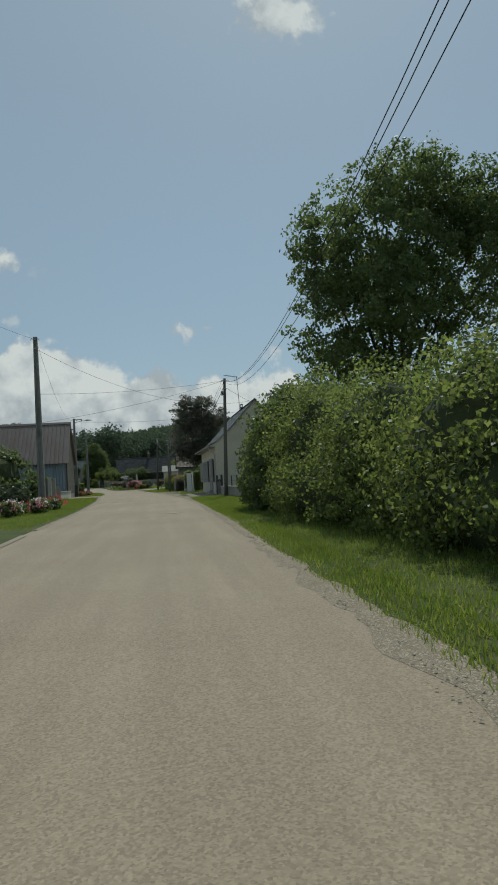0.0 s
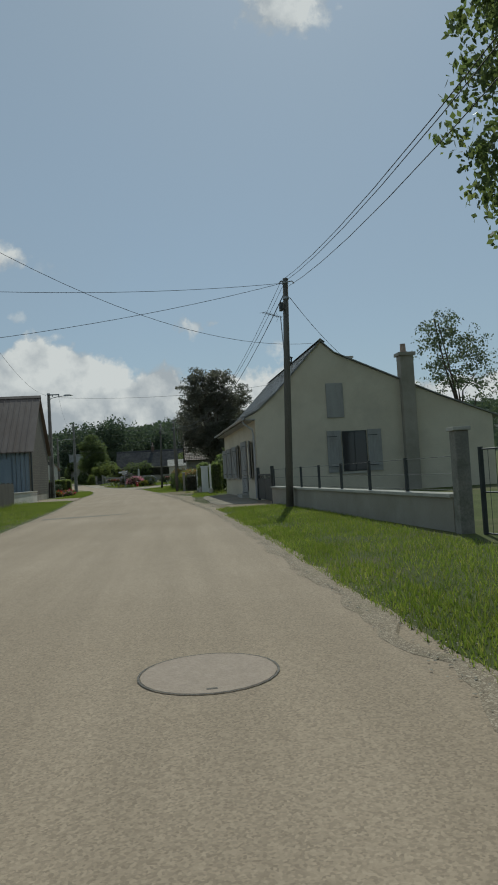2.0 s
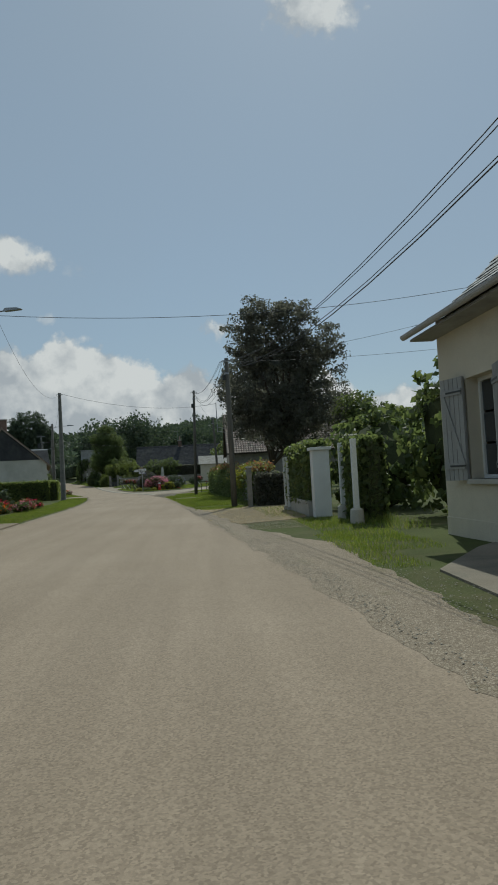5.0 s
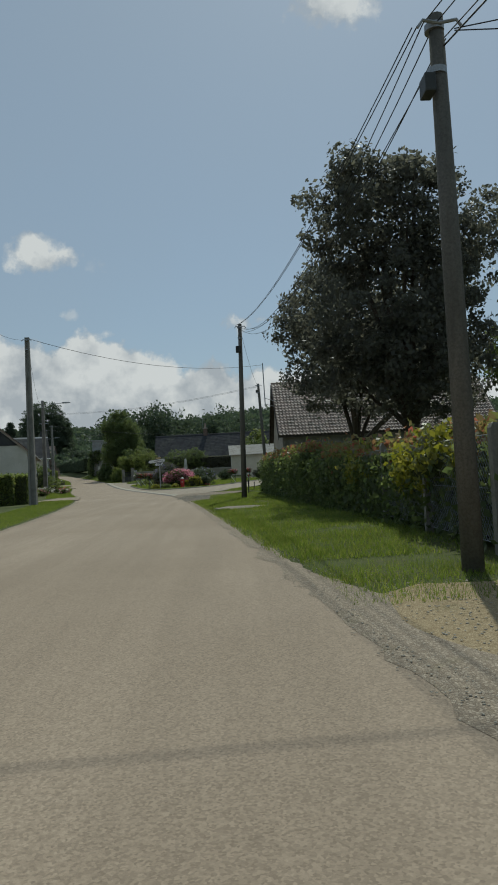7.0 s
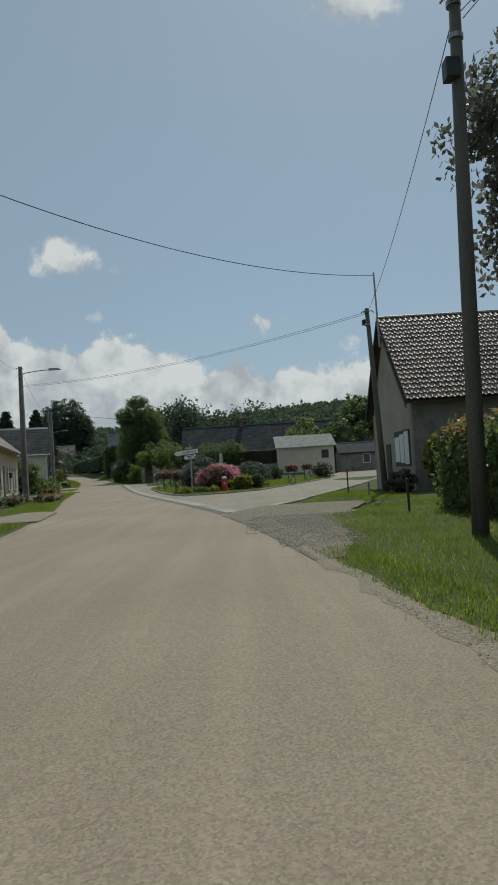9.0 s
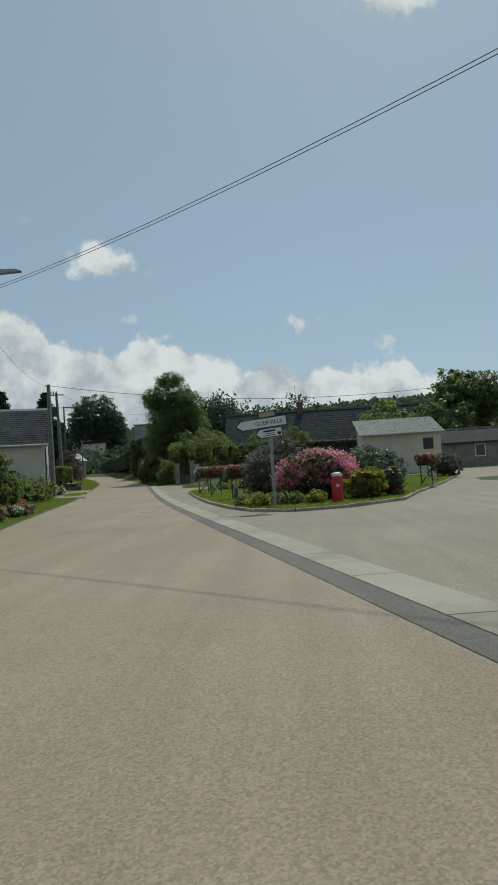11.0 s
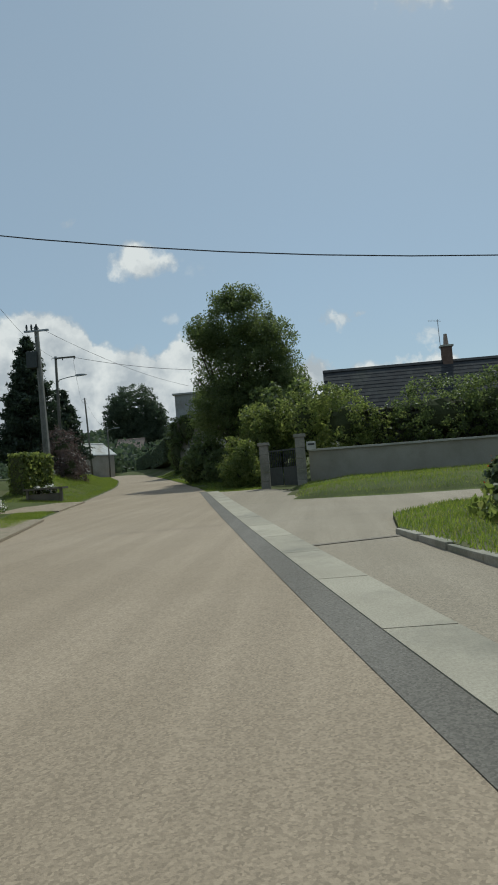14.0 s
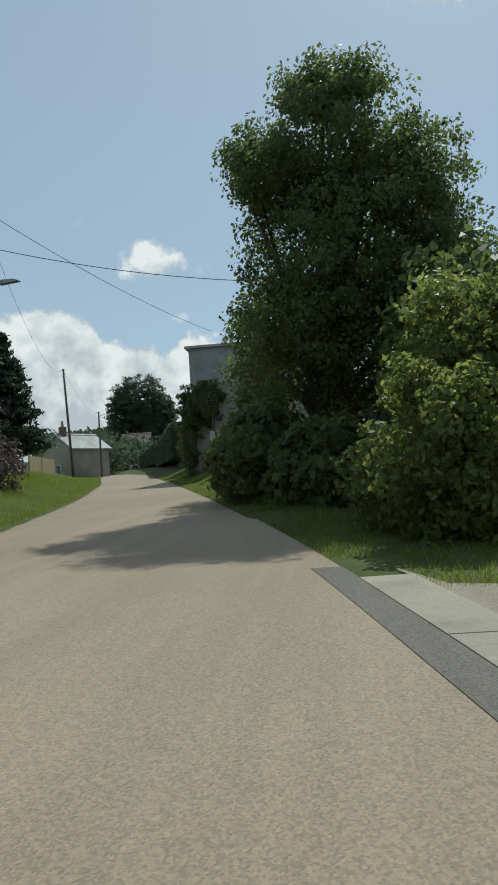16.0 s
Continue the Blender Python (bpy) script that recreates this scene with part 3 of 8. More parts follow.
def hedge(label, line, width, height, material, seed, density=900, size=0.10, top_material=None, z0=None, ragged=0.06, name="hedge", category="hedge", group=""):
    """A clipped hedge along a line of (x, y): solid dark core and leaves over its faces."""
    t = thing(name, label, category, group)
    rng = np.random.default_rng(seed)
    bm = bmesh.new()
    pts, nrm = [], []
    for (x0, y0), (x1, y1) in zip(line, line[1:]):
        a, b = Vector((x0, y0, 0)), Vector((x1, y1, 0))
        L = (b - a).length
        d = (b - a) / L
        s = Vector((-d.y, d.x, 0))
        za = ground_z(x0, y0) if z0 is None else z0
        m = Matrix.Translation((x0, y0, za)) @ Matrix((d, s, (0, 0, 1))).transposed().to_4x4()
        box(bm, -0.02, L + 0.02, -width / 2 + 0.10, width / 2 - 0.10, 0, height - 0.12, m)
        area = L * (2 * height + width) + 2 * width * height
        n = int(area * density / 8) * 8
        k = rng.random(n)
        u, v = rng.random(n), rng.random(n)
        lim = np.array([L * height, 2 * L * height, 2 * L * height + L * width, 2 * L * height + L * width + width * height]) / area
        f = np.searchsorted(lim, k)
        P = np.zeros((n, 3))
        N = np.zeros((n, 3))
        for face in range(5):
            q = f == face
            if face < 2:
                P[q] = np.stack([u[q] * L, np.full(q.sum(), (-1, 1)[face] * width / 2), v[q] * height], 1)
                N[q] = (0, (-1, 1)[face], 0)
            elif face == 2:
                P[q] = np.stack([u[q] * L, (v[q] - 0.5) * width, np.full(q.sum(), height)], 1)
                N[q] = (0, 0, 1)
            else:
                P[q] = np.stack([np.full(q.sum(), 0.0 if face == 3 else L), (u[q] - 0.5) * width, v[q] * height], 1)
                N[q] = (-1 if face == 3 else 1, 0, 0)
        wob = np.array([noise.noise(Vector(p * 1.7)) for p in P[::8]]).repeat(8)[:n]
        P += N * (wob[:, None] * 0.10 + rng.normal(size=(n, 1)) * ragged - 0.05)
        mm = np.array(m)
        pts.append(P @ mm[:3, :3].T + mm[:3, 3])
        nrm.append(N @ mm[:3, :3].T)
    part("shade_core", bm, CORE, t)
    P, N = np.concatenate(pts), np.concatenate(nrm)
    if top_material:
        hi = (N[:, 2] > 0.5) & (np.array([noise.noise(Vector(p * 0.6)) for p in P]) > -0.15)
        extra = P[hi] + rng.normal(size=(hi.sum(), 3)) * 0.07 + np.array([0, 0, 0.08])
        leaf_object("shoot_layer", leaves(extra, size * 1.1, rng=rng), top_material, t)
        P, N = P[~hi], N[~hi]
    leaf_object("foliage", leaves(P, size, normals=N, rng=rng), material, t)
    return t


# ---- ground and road ----
def build_ground():
    ys = list(np.arange(-60, 250, 2.0)) + list(np.arange(250, 420, 10.0)) + [450, 520, 620, 760, 950, 1300, 2200, 4000]
    offs = [0.0, 0.2, 0.5, 1.0, 2.0, 3.2, 5.0, 7.5, 11, 16, 24, 40, 70, 130, 260, 600, 2200]
    bm = bmesh.new()
    rows = []
    for y in ys:
        l, r = road_l(y), road_r(y)
        xs = [l - o for o in offs[::-1]] + [l + (r - l) * k for k in (0.33, 0.66)] + [r + o for o in offs]
        rows.append([bm.verts.new((x, y, ground_z(x, y) - (0.05 if l <= x <= r else 0))) for x in xs])
    for a, b in zip(rows, rows[1:]):
        for i in range(len(a) - 1):
            bm.faces.new((a[i], a[i + 1], b[i + 1], b[i]))
    tagged(part("ground", bm, GRASS_SOIL, smooth=True), "grassy village ground beside the road", "ground", kind="structure")


def ribbon(left, right, ys, z, wob=0.0, cuts=1, skirt=0):
    """A strip between two functions of y, laid on the road's rise."""
    bm = bmesh.new()
    rows = []
    for y in ys:
        w = wob * noise.noise(Vector((0.3, y * 0.9, 5.0)))
        w += wob * 0.5 * noise.noise(Vector((1.3, y * 3.1, 2.0)))
        l, r = left(y) + wob * 0.6 * (noise.noise(Vector((7.0, y * 1.1, 0))) + 0.6 * noise.noise(Vector((2.0, y * 3.7, 0)))), right(y) + w
        rows.append([bm.verts.new((l + (r - l) * k / cuts, y, g(y) + (z if 0 < k < cuts or not skirt else 0.002 - skirt * (0.04 if (k == cuts) == (skirt > 0) else 0)))) for k in range(cuts + 1)])
    for a, b in zip(rows, rows[1:]):
        for k in range(cuts):
            bm.faces.new((a[k], a[k + 1], b[k + 1], b[k]))
    return bm


def slab(poly, z, depth=0.0, follow=True):
    """A flat-edged sheet with that outline, following the rise of the ground; with depth, it has side faces."""
    bm = bmesh.new()
    f = bm.faces.new([bm.verts.new((x, y, 0)) for x, y in poly])
    if f.normal.z < 0:
        f.normal_flip()
    bm.normal_update()
    if bm.faces[:][0].normal.z < 0:
        bmesh.ops.reverse_faces(bm, faces=bm.faces[:])
    lo, hi = min(p[1] for p in poly), max(p[1] for p in poly)
    for y in np.arange(math.floor(lo / 4) * 4, hi, 4.0):
        bmesh.ops.bisect_plane(bm, geom=bm.verts[:] + bm.edges[:] + bm.faces[:], plane_co=(0, y, 0), plane_no=(0, 1, 0))
    if depth:
        r = bmesh.ops.extrude_face_region(bm, geom=bm.faces[:])
        for v in (e for e in r["geom"] if isinstance(e, bmesh.types.BMVert)):
            v.co.z = 1.0
    for v in bm.verts:
        v.co.z = (g(v.co.y) if follow else 0) + (z if (v.co.z > 0.5 or not depth) else z - depth)
    bmesh.ops.recalc_face_normals(bm, faces=bm.faces[:])
    return bm


def shoulder_w(y):
    """The gravel edge is wide before the cottage and forecourt, a ragged rim elsewhere."""
    wide = min(max((y - 36) / 8, 0), 1) * min(max((80 - y) / 5, 0), 1)
    before = min(max((y - 41) / 5, 0), 1) * min(max((66 - y) / 4, 0), 1)
    corner = 1.6 * min(max((y - 100.5) / 9, 0), 1)
    return 0.30 + corner + 0.10 * math.sin(y * 0.43) + wide * (0.35 + 0.15 * math.sin(y * 0.21)) + before * max(0, 1.55 - road_r(y) - 0.85)


build_ground()
YS = list(np.arange(-60, 300, 1.0)) + list(np.arange(300, 700, 10.0))
tagged(part("road", ribbon(lambda y: road_l(y) - 0.2, lambda y: road_r(y) + 0.3, YS, 0.0, 0.0, 6), ROAD), "pinkish-beige worn chip-sealed village road", "road", kind="structure")
tagged(part("road_edge_strip", ribbon(road_r, lambda y: road_r(y) + 0.31, list(np.arange(111.0, 173.6, 0.5)), 0.005, 0.0), PATCH), "dark asphalt strip along the road edge", "road", kind="structure")


def gutter_in(y):
    return road_r(y) + 0.30


def gutter_out(y):
    return road_r(y) + 0.77


# grey asphalt of the junction
GUT = [(gutter_out(y), y) for y in np.arange(173.4, 111.0, -3.0)]
APRON_POLY = [(-4.6, 110.6), (-2.9, 115.7), (1.0, 129.0), (5.6, 145.0), (9.2, 158.0), (15.0, 178.0), (9.5, 180.0), (4.6, 165.6), (-2.0, 163.4), (-12.0, 163.6), (-14.7, 164.4), (-15.0, 168.9), (-16.3, 172.8), (-17.3, 172.3), (-18.05, 172.5)] + GUT
tagged(part("side_road", slab(APRON_POLY, -0.006), APRON), "grey asphalt side road at the junction", "road", kind="structure")
tagged(part("driveway_left", slab([(-3.1, 10.5), (-3.35, 17.0), (-4.4, 19.0), (-12.0, 24.0), (-14.0, 12.0)], 0.012), APRON), "grey asphalt driveway entrance", "driveway", kind="structure")
# gravelly ways in on the left
for k, poly in enumerate(([(-6.4, 66.0), (-6.9, 74.0), (-9.3, 75.5), (-14.0, 74.0), (-14.0, 69.5), (-8.5, 67.6)],
                          [(-10.6, 112.4), (-11.7, 118.4), (-12.6, 119.6), (-13.3, 119.4), (-13.3, 112.6), (-11.8, 111.9)],
                          [(-19.9, 156.5), (-21.4, 162.4), (-23.4, 163.4), (-23.6, 158.4)],
                          [(-22.4, 166.0), (-23.4, 171.2), (-25.6, 172.0), (-25.0, 166.6)])):
    tagged(part("gravel_entrance_%d" % (k + 1), slab(poly, 0.058, 0.12), GRAVEL), "pale gravel entrance off the road", "driveway", kind="structure")
tagged(part("gravel_forecourt", slab([(-1.15, 77.0), (-0.98, 73.4), (-0.6, 68.0), (1.6, 69.0), (3.2, 74.0), (3.4, 78.2), (1.0, 78.2), (0.3, 77.6), (-0.4, 77.7)], 0.006, 0.06), STRAW_GRAVEL), "straw-strewn gravel forecourt by the pole", "driveway", kind="structure")


def gravel_corner():
    """Bare gravel that laps from the tarmac edge up onto the verge at the junction."""
    bm, rows = bmesh.new(), []
    for y in np.arange(100.0, 113.4, 0.35):
        a = road_r(y) - 0.06 if y < 110.3 else road_r(110.3) - 0.06 + (y - 110.3) * 0.45
        b = float(np.interp(y, (100, 102, 104.5, 107.5, 110, 112, 113.4), (-3.1, -2.7, -2.25, -1.95, -1.5, -0.9, -0.6))) + 0.22 * noise.noise(Vector((0, y * 1.1, 0)))
        row = []
        for k in (0, 0.06, 0.14, 0.25, 0.4, 0.7, 1.0):
            x = a + (b - a) * k
            row.append(bm.verts.new((x, y, g(y) + 0.010 + 0.052 * min(max((x - road_r(y) - 0.08) / 0.45, 0), 1) - (0.03 if k == 1.0 else 0) + 0.004 * noise.noise(Vector((x * 4, y * 4, 1))))))
        rows.append(row)
    for p, q in zip(rows, rows[1:]):
        for k in range(len(p) - 1):
            bm.faces.new((p[k], p[k + 1], q[k + 1], q[k]))
    tagged(part("gravel_corner", bm, COARSE_GRAVEL, smooth=True), "bare gravel corner at the junction", "driveway", kind="structure")


gravel_corner()
# shoulders: ragged gravel beside the tarmac
tagged(part("gravel_shoulder_right", ribbon(lambda y: road_r(y) - 0.06, lambda y: road_r(y) + shoulder_w(y), list(np.arange(-20, 110.5, 0.25)), 0.016, 0.30, 3, 1), GRAVEL), "ragged gravel shoulder with weeds", "road shoulder", kind="structure")
tagged(part("gravel_shoulder_left", ribbon(lambda y: road_l(y) - 0.28, lambda y: road_l(y) + 0.05, list(np.arange(19, 205, 0.5)), 0.02, 0.20, 2, 1), GRAVEL), "thin ragged gravel edge of the road", "road shoulder", kind="structure")
tagged(part("earth_apron", slab([(1.5, 43.6), (2.3, 43.3), (2.9, 43.6), (3.5, 43.9), (3.85, 44.6), (3.9, 49.3), (1.6, 49.5), (1.15, 48.5), (1.2, 45.5)], 0.011, 0.05), EARTH), "worn bare earth before the cottage gate", "driveway", kind="structure")
tagged(part("pavement_slab", slab([(1.72, 46.9), (3.15, 46.3), (3.42, 48.9), (3.42, 61.0), (2.9, 60.5), (1.65, 58.6), (1.5, 55.0), (1.58, 52.0), (1.52, 50.0), (1.62, 48.0)], 0.02, 0.06), PAVING), "raised grey paving before the cottage", "pavement", kind="structure")
tagged(part("concrete_crossing", slab([(-2.5, 93.35), (-2.3, 92.5), (-2.05, 92.05), (-1.45, 92.2), (-0.85, 92.9), (-0.7, 93.4), (-1.2, 93.95), (-1.95, 94.05)], 0.064, 0.10), PAVING), "concrete slab across the grass verge", "pavement", kind="structure")


# ---- island lawn with kerbstones ----
ISLAND = [(-12.95, 154.6), (-11.85, 148.6), (-10.8, 143.0), (-9.9, 138.8), (-8.95, 134.9), (-8.1, 132.5), (-7.0, 131.45), (-5.5, 131.9), (-3.6, 134.2), (-2.2, 139.0), (0.6, 147.0), (3.4, 155.5), (4.6, 160.4), (0.0, 161.0), (-8.0, 160.6), (-11.6, 158.9), (-12.8, 157.0)]
tagged(part("island_lawn", slab(ISLAND, 0.075, 0.12), GRASS_SOIL), "raised lawn of the planted traffic island", "lawn", kind="structure")


def bank_z(x, y):
    """Grass bank that swells from the asphalt up to the foot of the garden wall."""
    d = min(x + 14.9 + 0.25 * math.sin(y * 1.7), y - 164.6 - 0.2 * math.sin(x * 1.3), 9.0)
    rise = 1 - math.exp(-max(d, 0) * 0.8)
    return g(y) + (0.05 + 0.30 * rise if d > 0 else -0.08) + 0.05 * rise * noise.noise(Vector((x * 0.8, y * 0.8, 0)))


def grass_bank():
    bm = bmesh.new()
    rows = [[bm.verts.new((x, y, bank_z(x, y))) for x in np.linspace(-15.3, 2.0, 60)] for y in np.linspace(162.9, 171.65, 32)]
    for a, b in zip(rows, rows[1:]):
        for i in range(len(a) - 1):
            bm.faces.new((a[i], a[i + 1], b[i + 1], b[i]))
    tagged(part("grass_bank", bm, GRASS_SOIL, smooth=True), "grass bank below the garden wall", "lawn", kind="structure")


grass_bank()


def stones_along(name, label, pts, unit, size, z, material, closed=False):
    """A row of kerbstones, one object each on shared meshes, under an empty."""
    t = tagged(thing(name, label, "kerb"), kind="structure")
    meshes = []
    for _ in range(3):
        bm = boxed(-unit / 2 + 0.008, unit / 2 - 0.008, -size[0] / 2, size[0] / 2, -0.12, size[1], bevel=0.018)
        me = bpy.data.meshes.new("kerbstone")
        bm.to_mesh(me)
        bm.free()
        me.materials.append(material)
        meshes.append(me)
    rng = random.Random(4)
    k = 0
    for p0, p1 in zip(pts, pts[1:] + (pts[:1] if closed else [])):
        a, b = Vector(p0), Vector(p1)
        L = (b - a).length
        n = max(1, round(L / unit))
        for i in range(n):
            c = a.lerp(b, (i + 0.5) / n)
            ob = new("kerbstone", meshes[k % 3])
            ob.parent = t
            ob.matrix_basis = Matrix.Translation((c.x, c.y, g(c.y) + z + rng.uniform(-0.014, 0.010))) @ Matrix.Rotation(math.atan2(b.y - a.y, b.x - a.x) + rng.uniform(-0.03, 0.03), 4, "Z") @ Matrix.Diagonal((L / n / unit, 1, 1, 1))
            k += 1
    return t


stones_along("island_kerb", "worn concrete kerbstones round the island lawn", ISLAND[:-4], 0.98, (0.15, 0.085), 0.0, KERB)
stones_along("side_road_kerb", "low pale kerb along the side road", [(-4.6, 110.6), (-2.9, 115.7), (1.0, 129.0), (5.6, 145.0), (9.2, 158.0)], 0.98, (0.28, 0.035), 0.0, GUTTER)


def concrete_gutter():
    t = tagged(thing("concrete_gutter", "pale concrete channel strip beside the road", "gutter"), kind="structure")
    y = 111.5
    while y < 172:
        y1 = y + 1.96
        bm = bmesh.new()
        za, zb = g(y), g(y1)
        o0, o1 = (road_r(y), road_r(y1))
        s0 = 0.30
        vs = [bm.verts.new(p) for p in ((o0 + s0, y, za - 0.06), (o0 + 0.77, y, za - 0.06), (o1 + 0.77, y1, zb - 0.06), (o1 + s0, y1, zb - 0.06),
                                        (o0 + s0, y, za + 0.012), (o0 + 0.77, y, za + 0.022), (o1 + 0.77, y1, zb + 0.022), (o1 + s0, y1, zb + 0.012))]
        for f in ((3, 2, 1, 0), (4, 5, 6, 7), (0, 1, 5, 4), (1, 2, 6, 5), (2, 3, 7, 6), (3, 0, 4, 7)):
            bm.faces.new([vs[i] for i in f])
        part("concrete_slab", bm, GUTTER, t)
        y = y1 + 0.02


concrete_gutter()


def manhole(x, y, r=0.40):
    t = thing("manhole_cover", "round cast-iron manhole cover set in the road", "manhole cover", "manhole covers")
    bm = bmesh.new()
    tube(bm, [(x, y, g(y) - 0.05), (x, y, g(y) + 0.006)], r, 28)
    part("lid", bm, IRON, t)
    bm = bmesh.new()
    for k in range(28):
        a0, a1 = 2 * math.pi * k / 28, 2 * math.pi * (k + 1) / 28
        q = [bm.verts.new((x + rr * math.cos(a), y + rr * math.sin(a), g(y) + z)) for rr, a, z in ((r + 0.004, a0, 0.006), (r + 0.018, a0, 0.006), (r + 0.018, a1, 0.006), (r + 0.004, a1, 0.006))]
        bm.faces.new(q)
    part("frame", bm, PATCH, t)
    part("lifting_slot", boxed(x - 0.03, x + 0.03, y - r + 0.06, y - r + 0.085, g(y), g(y) + 0.0075), PATCH, t)


manhole(0.15, 24.5)
manhole(-11.95, 136.3, 0.32)
# old trench patches across the road
tagged(part("trench_patch", slab([(-4.35, 43.8), (-2.6, 44.15), (-1.7, 44.6), (-1.5, 45.0), (-2.8, 44.95), (-4.45, 44.75)], 0.004), TRENCH), "dark filled trench across the road", "road patch", kind="structure")
tagged(part("trench_patch", slab([(-14.4, 153.6), (-10.2, 155.4), (-10.25, 155.48), (-14.5, 153.7)], 0.004), TRENCH), "tarred joint across the junction", "road patch", kind="structure")


# ---- grass, stones, straw ----
def scatter_grass(name, label, zones, per_m2, h, seed, height=None):
    """Blades on quads (four corners each)."""
    rng = np.random.default_rng(seed)
    P = []
    for x0, x1, y0, y1, dens in zones:
        n = int(abs(y1 - y0) * 3.0 * per_m2 * dens)
        y = rng.uniform(y0, y1, n)
        k = rng.random(n)
        a = np.array([x0(v) if callable(x0) else x0 for v in y])
        b = np.array([x1(v) if callable(x1) else x1 for v in y])
        x = a + (b - a) * k
        keep = np.array([noise.noise(Vector((p * 0.7, q * 0.7, 3.0))) for p, q in zip(x, y)]) + rng.normal(size=n) * 0.25 > -0.35
        keep &= ~((np.abs(y - 93.1) < 0.75) & (np.abs(x + 1.7 - 0.35 * (y - 93.1)) < 0.65))
        P.append(np.stack([x[keep], y[keep]], 1))
    P = np.concatenate(P)
    z = np.array([(height or ground_z)(a, b) for a, b in P])
    base = np.column_stack([P, z - 0.01])
    n = len(base)
    ang = rng.uniform(0, 2 * math.pi, n)
    hh = h * rng.uniform(0.45, 1.35, n)
    side = np.column_stack([np.cos(ang), np.sin(ang), np.zeros(n)]) * (0.0042 + 0.0034 * rng.random(n))[:, None]
    lean = rng.normal(size=(n, 3)) * 0.35
    lean[:, 2] = 1
    tip = base + lean * hh[:, None]
    v = np.stack([base - side, base + side, tip], 1).reshape(-1, 3)
    tagged(leaf_object(name, v, BLADE, c=3), label, "grass", kind="stuff")


def rr(o):
    return lambda y: road_r(y) + o


def rl(o):
    return lambda y: road_l(y) - o


scatter_grass("verge_grass", "green roadside grass along the verges", [
    (rr(0.25), rr(2.6), 0, 43.5, 1.3), (rr(0.12), rr(0.7), 0, 40, 0.35), (1.35, 2.6, 60.8, 69, 0.7), (rr(0.28), 1.0, 78.0, 101, 1.9), (-2.75, 1.0, 100.5, 107, 1.6), (rr(0.10), rr(0.7), 80, 101, 0.4), (1.1, 1.7, 59, 64, 0.25), (-2.0, 1.2, 107, 112.0, 1.6), (lambda y: -2.5 + (y - 115.7) * 0.293, 1.0, 113.0, 122, 1.5), (-0.5, 1.0, 113.5, 119, 0.9),
    (rl(0.3), rl(3.6), 19, 66, 1.2), (rl(0.3), rl(2.2), 74, 112, 1.0), (rl(0.3), rl(2.4), 119.5, 157, 1.0), (rl(0.3), rl(1.6), 160, 166, 1.0), (rl(0.3), rl(4.0), 171.5, 205, 1.5), (rl(0.3), rl(3.0), 205, 235, 0.6),
    (rr(0.25), rr(2.6), 174.2, 212, 1.1), (-18.3, -16.5, 172.3, 174.6, 1.5), (0.9, 2.4, 70.0, 76.5, 0.25), (-1.2, 0.6, 76.8, 79, 1.0)], 520, 0.068, 11)
scatter_grass("bank_grass", "long grass on the bank below the wall", [(-14.8, -6.0, 163.6, 171.4, 3.0)], 300, 0.10, 13, bank_z)
scatter_grass("tall_weeds", "tall weeds along walls and fences", [
    (rr(2.0), rr(2.6), 2, 26, 0.5), (2.6, 3.4, 64, 69, 0.6), (rl(2.6), rl(3.8), 22, 64, 0.4), (rl(2.0), rl(4.4), 176, 200, 0.8), (rr(0.8), rr(1.8), 178, 186, 0.8), (rl(1.4), rl(2.2), 120, 156, 0.4)], 120, 0.24, 12)


def island_grass():
    rng = np.random.default_rng(5)
    P = np.column_stack([rng.uniform(-13, 4, 230000), rng.uniform(131, 161, 230000)])
    poly = np.array(ISLAND)
    inside = np.zeros(len(P), bool)
    j = len(poly) - 1
    for i in range(len(poly)):
        c = ((poly[i, 1] > P[:, 1]) != (poly[j, 1] > P[:, 1])) & (P[:, 0] < (poly[j, 0] - poly[i, 0]) * (P[:, 1] - poly[i, 1]) / (poly[j, 1] - poly[i, 1]) + poly[i, 0])
        inside ^= c
        j = i
    P = P[inside]
    n = len(P)
    base = np.column_stack([P, np.interp(P[:, 1], _yy, _zz) + 0.07])
    ang = rng.uniform(0, 6.28, n)
    side = np.column_stack([np.cos(ang), np.sin(ang), np.zeros(n)]) * 0.008
    lean = rng.normal(size=(n, 3)) * 0.35
    lean[:, 2] = 1
    tip = base + lean * (0.045 + 0.05 * rng.random(n))[:, None]
    v = np.stack([base - side, base + side, tip], 1).reshape(-1, 3)
    tagged(leaf_object("lawn_grass", v, BLADE, c=3), "short mown grass of the island lawn", "grass", kind="stuff")


island_grass()


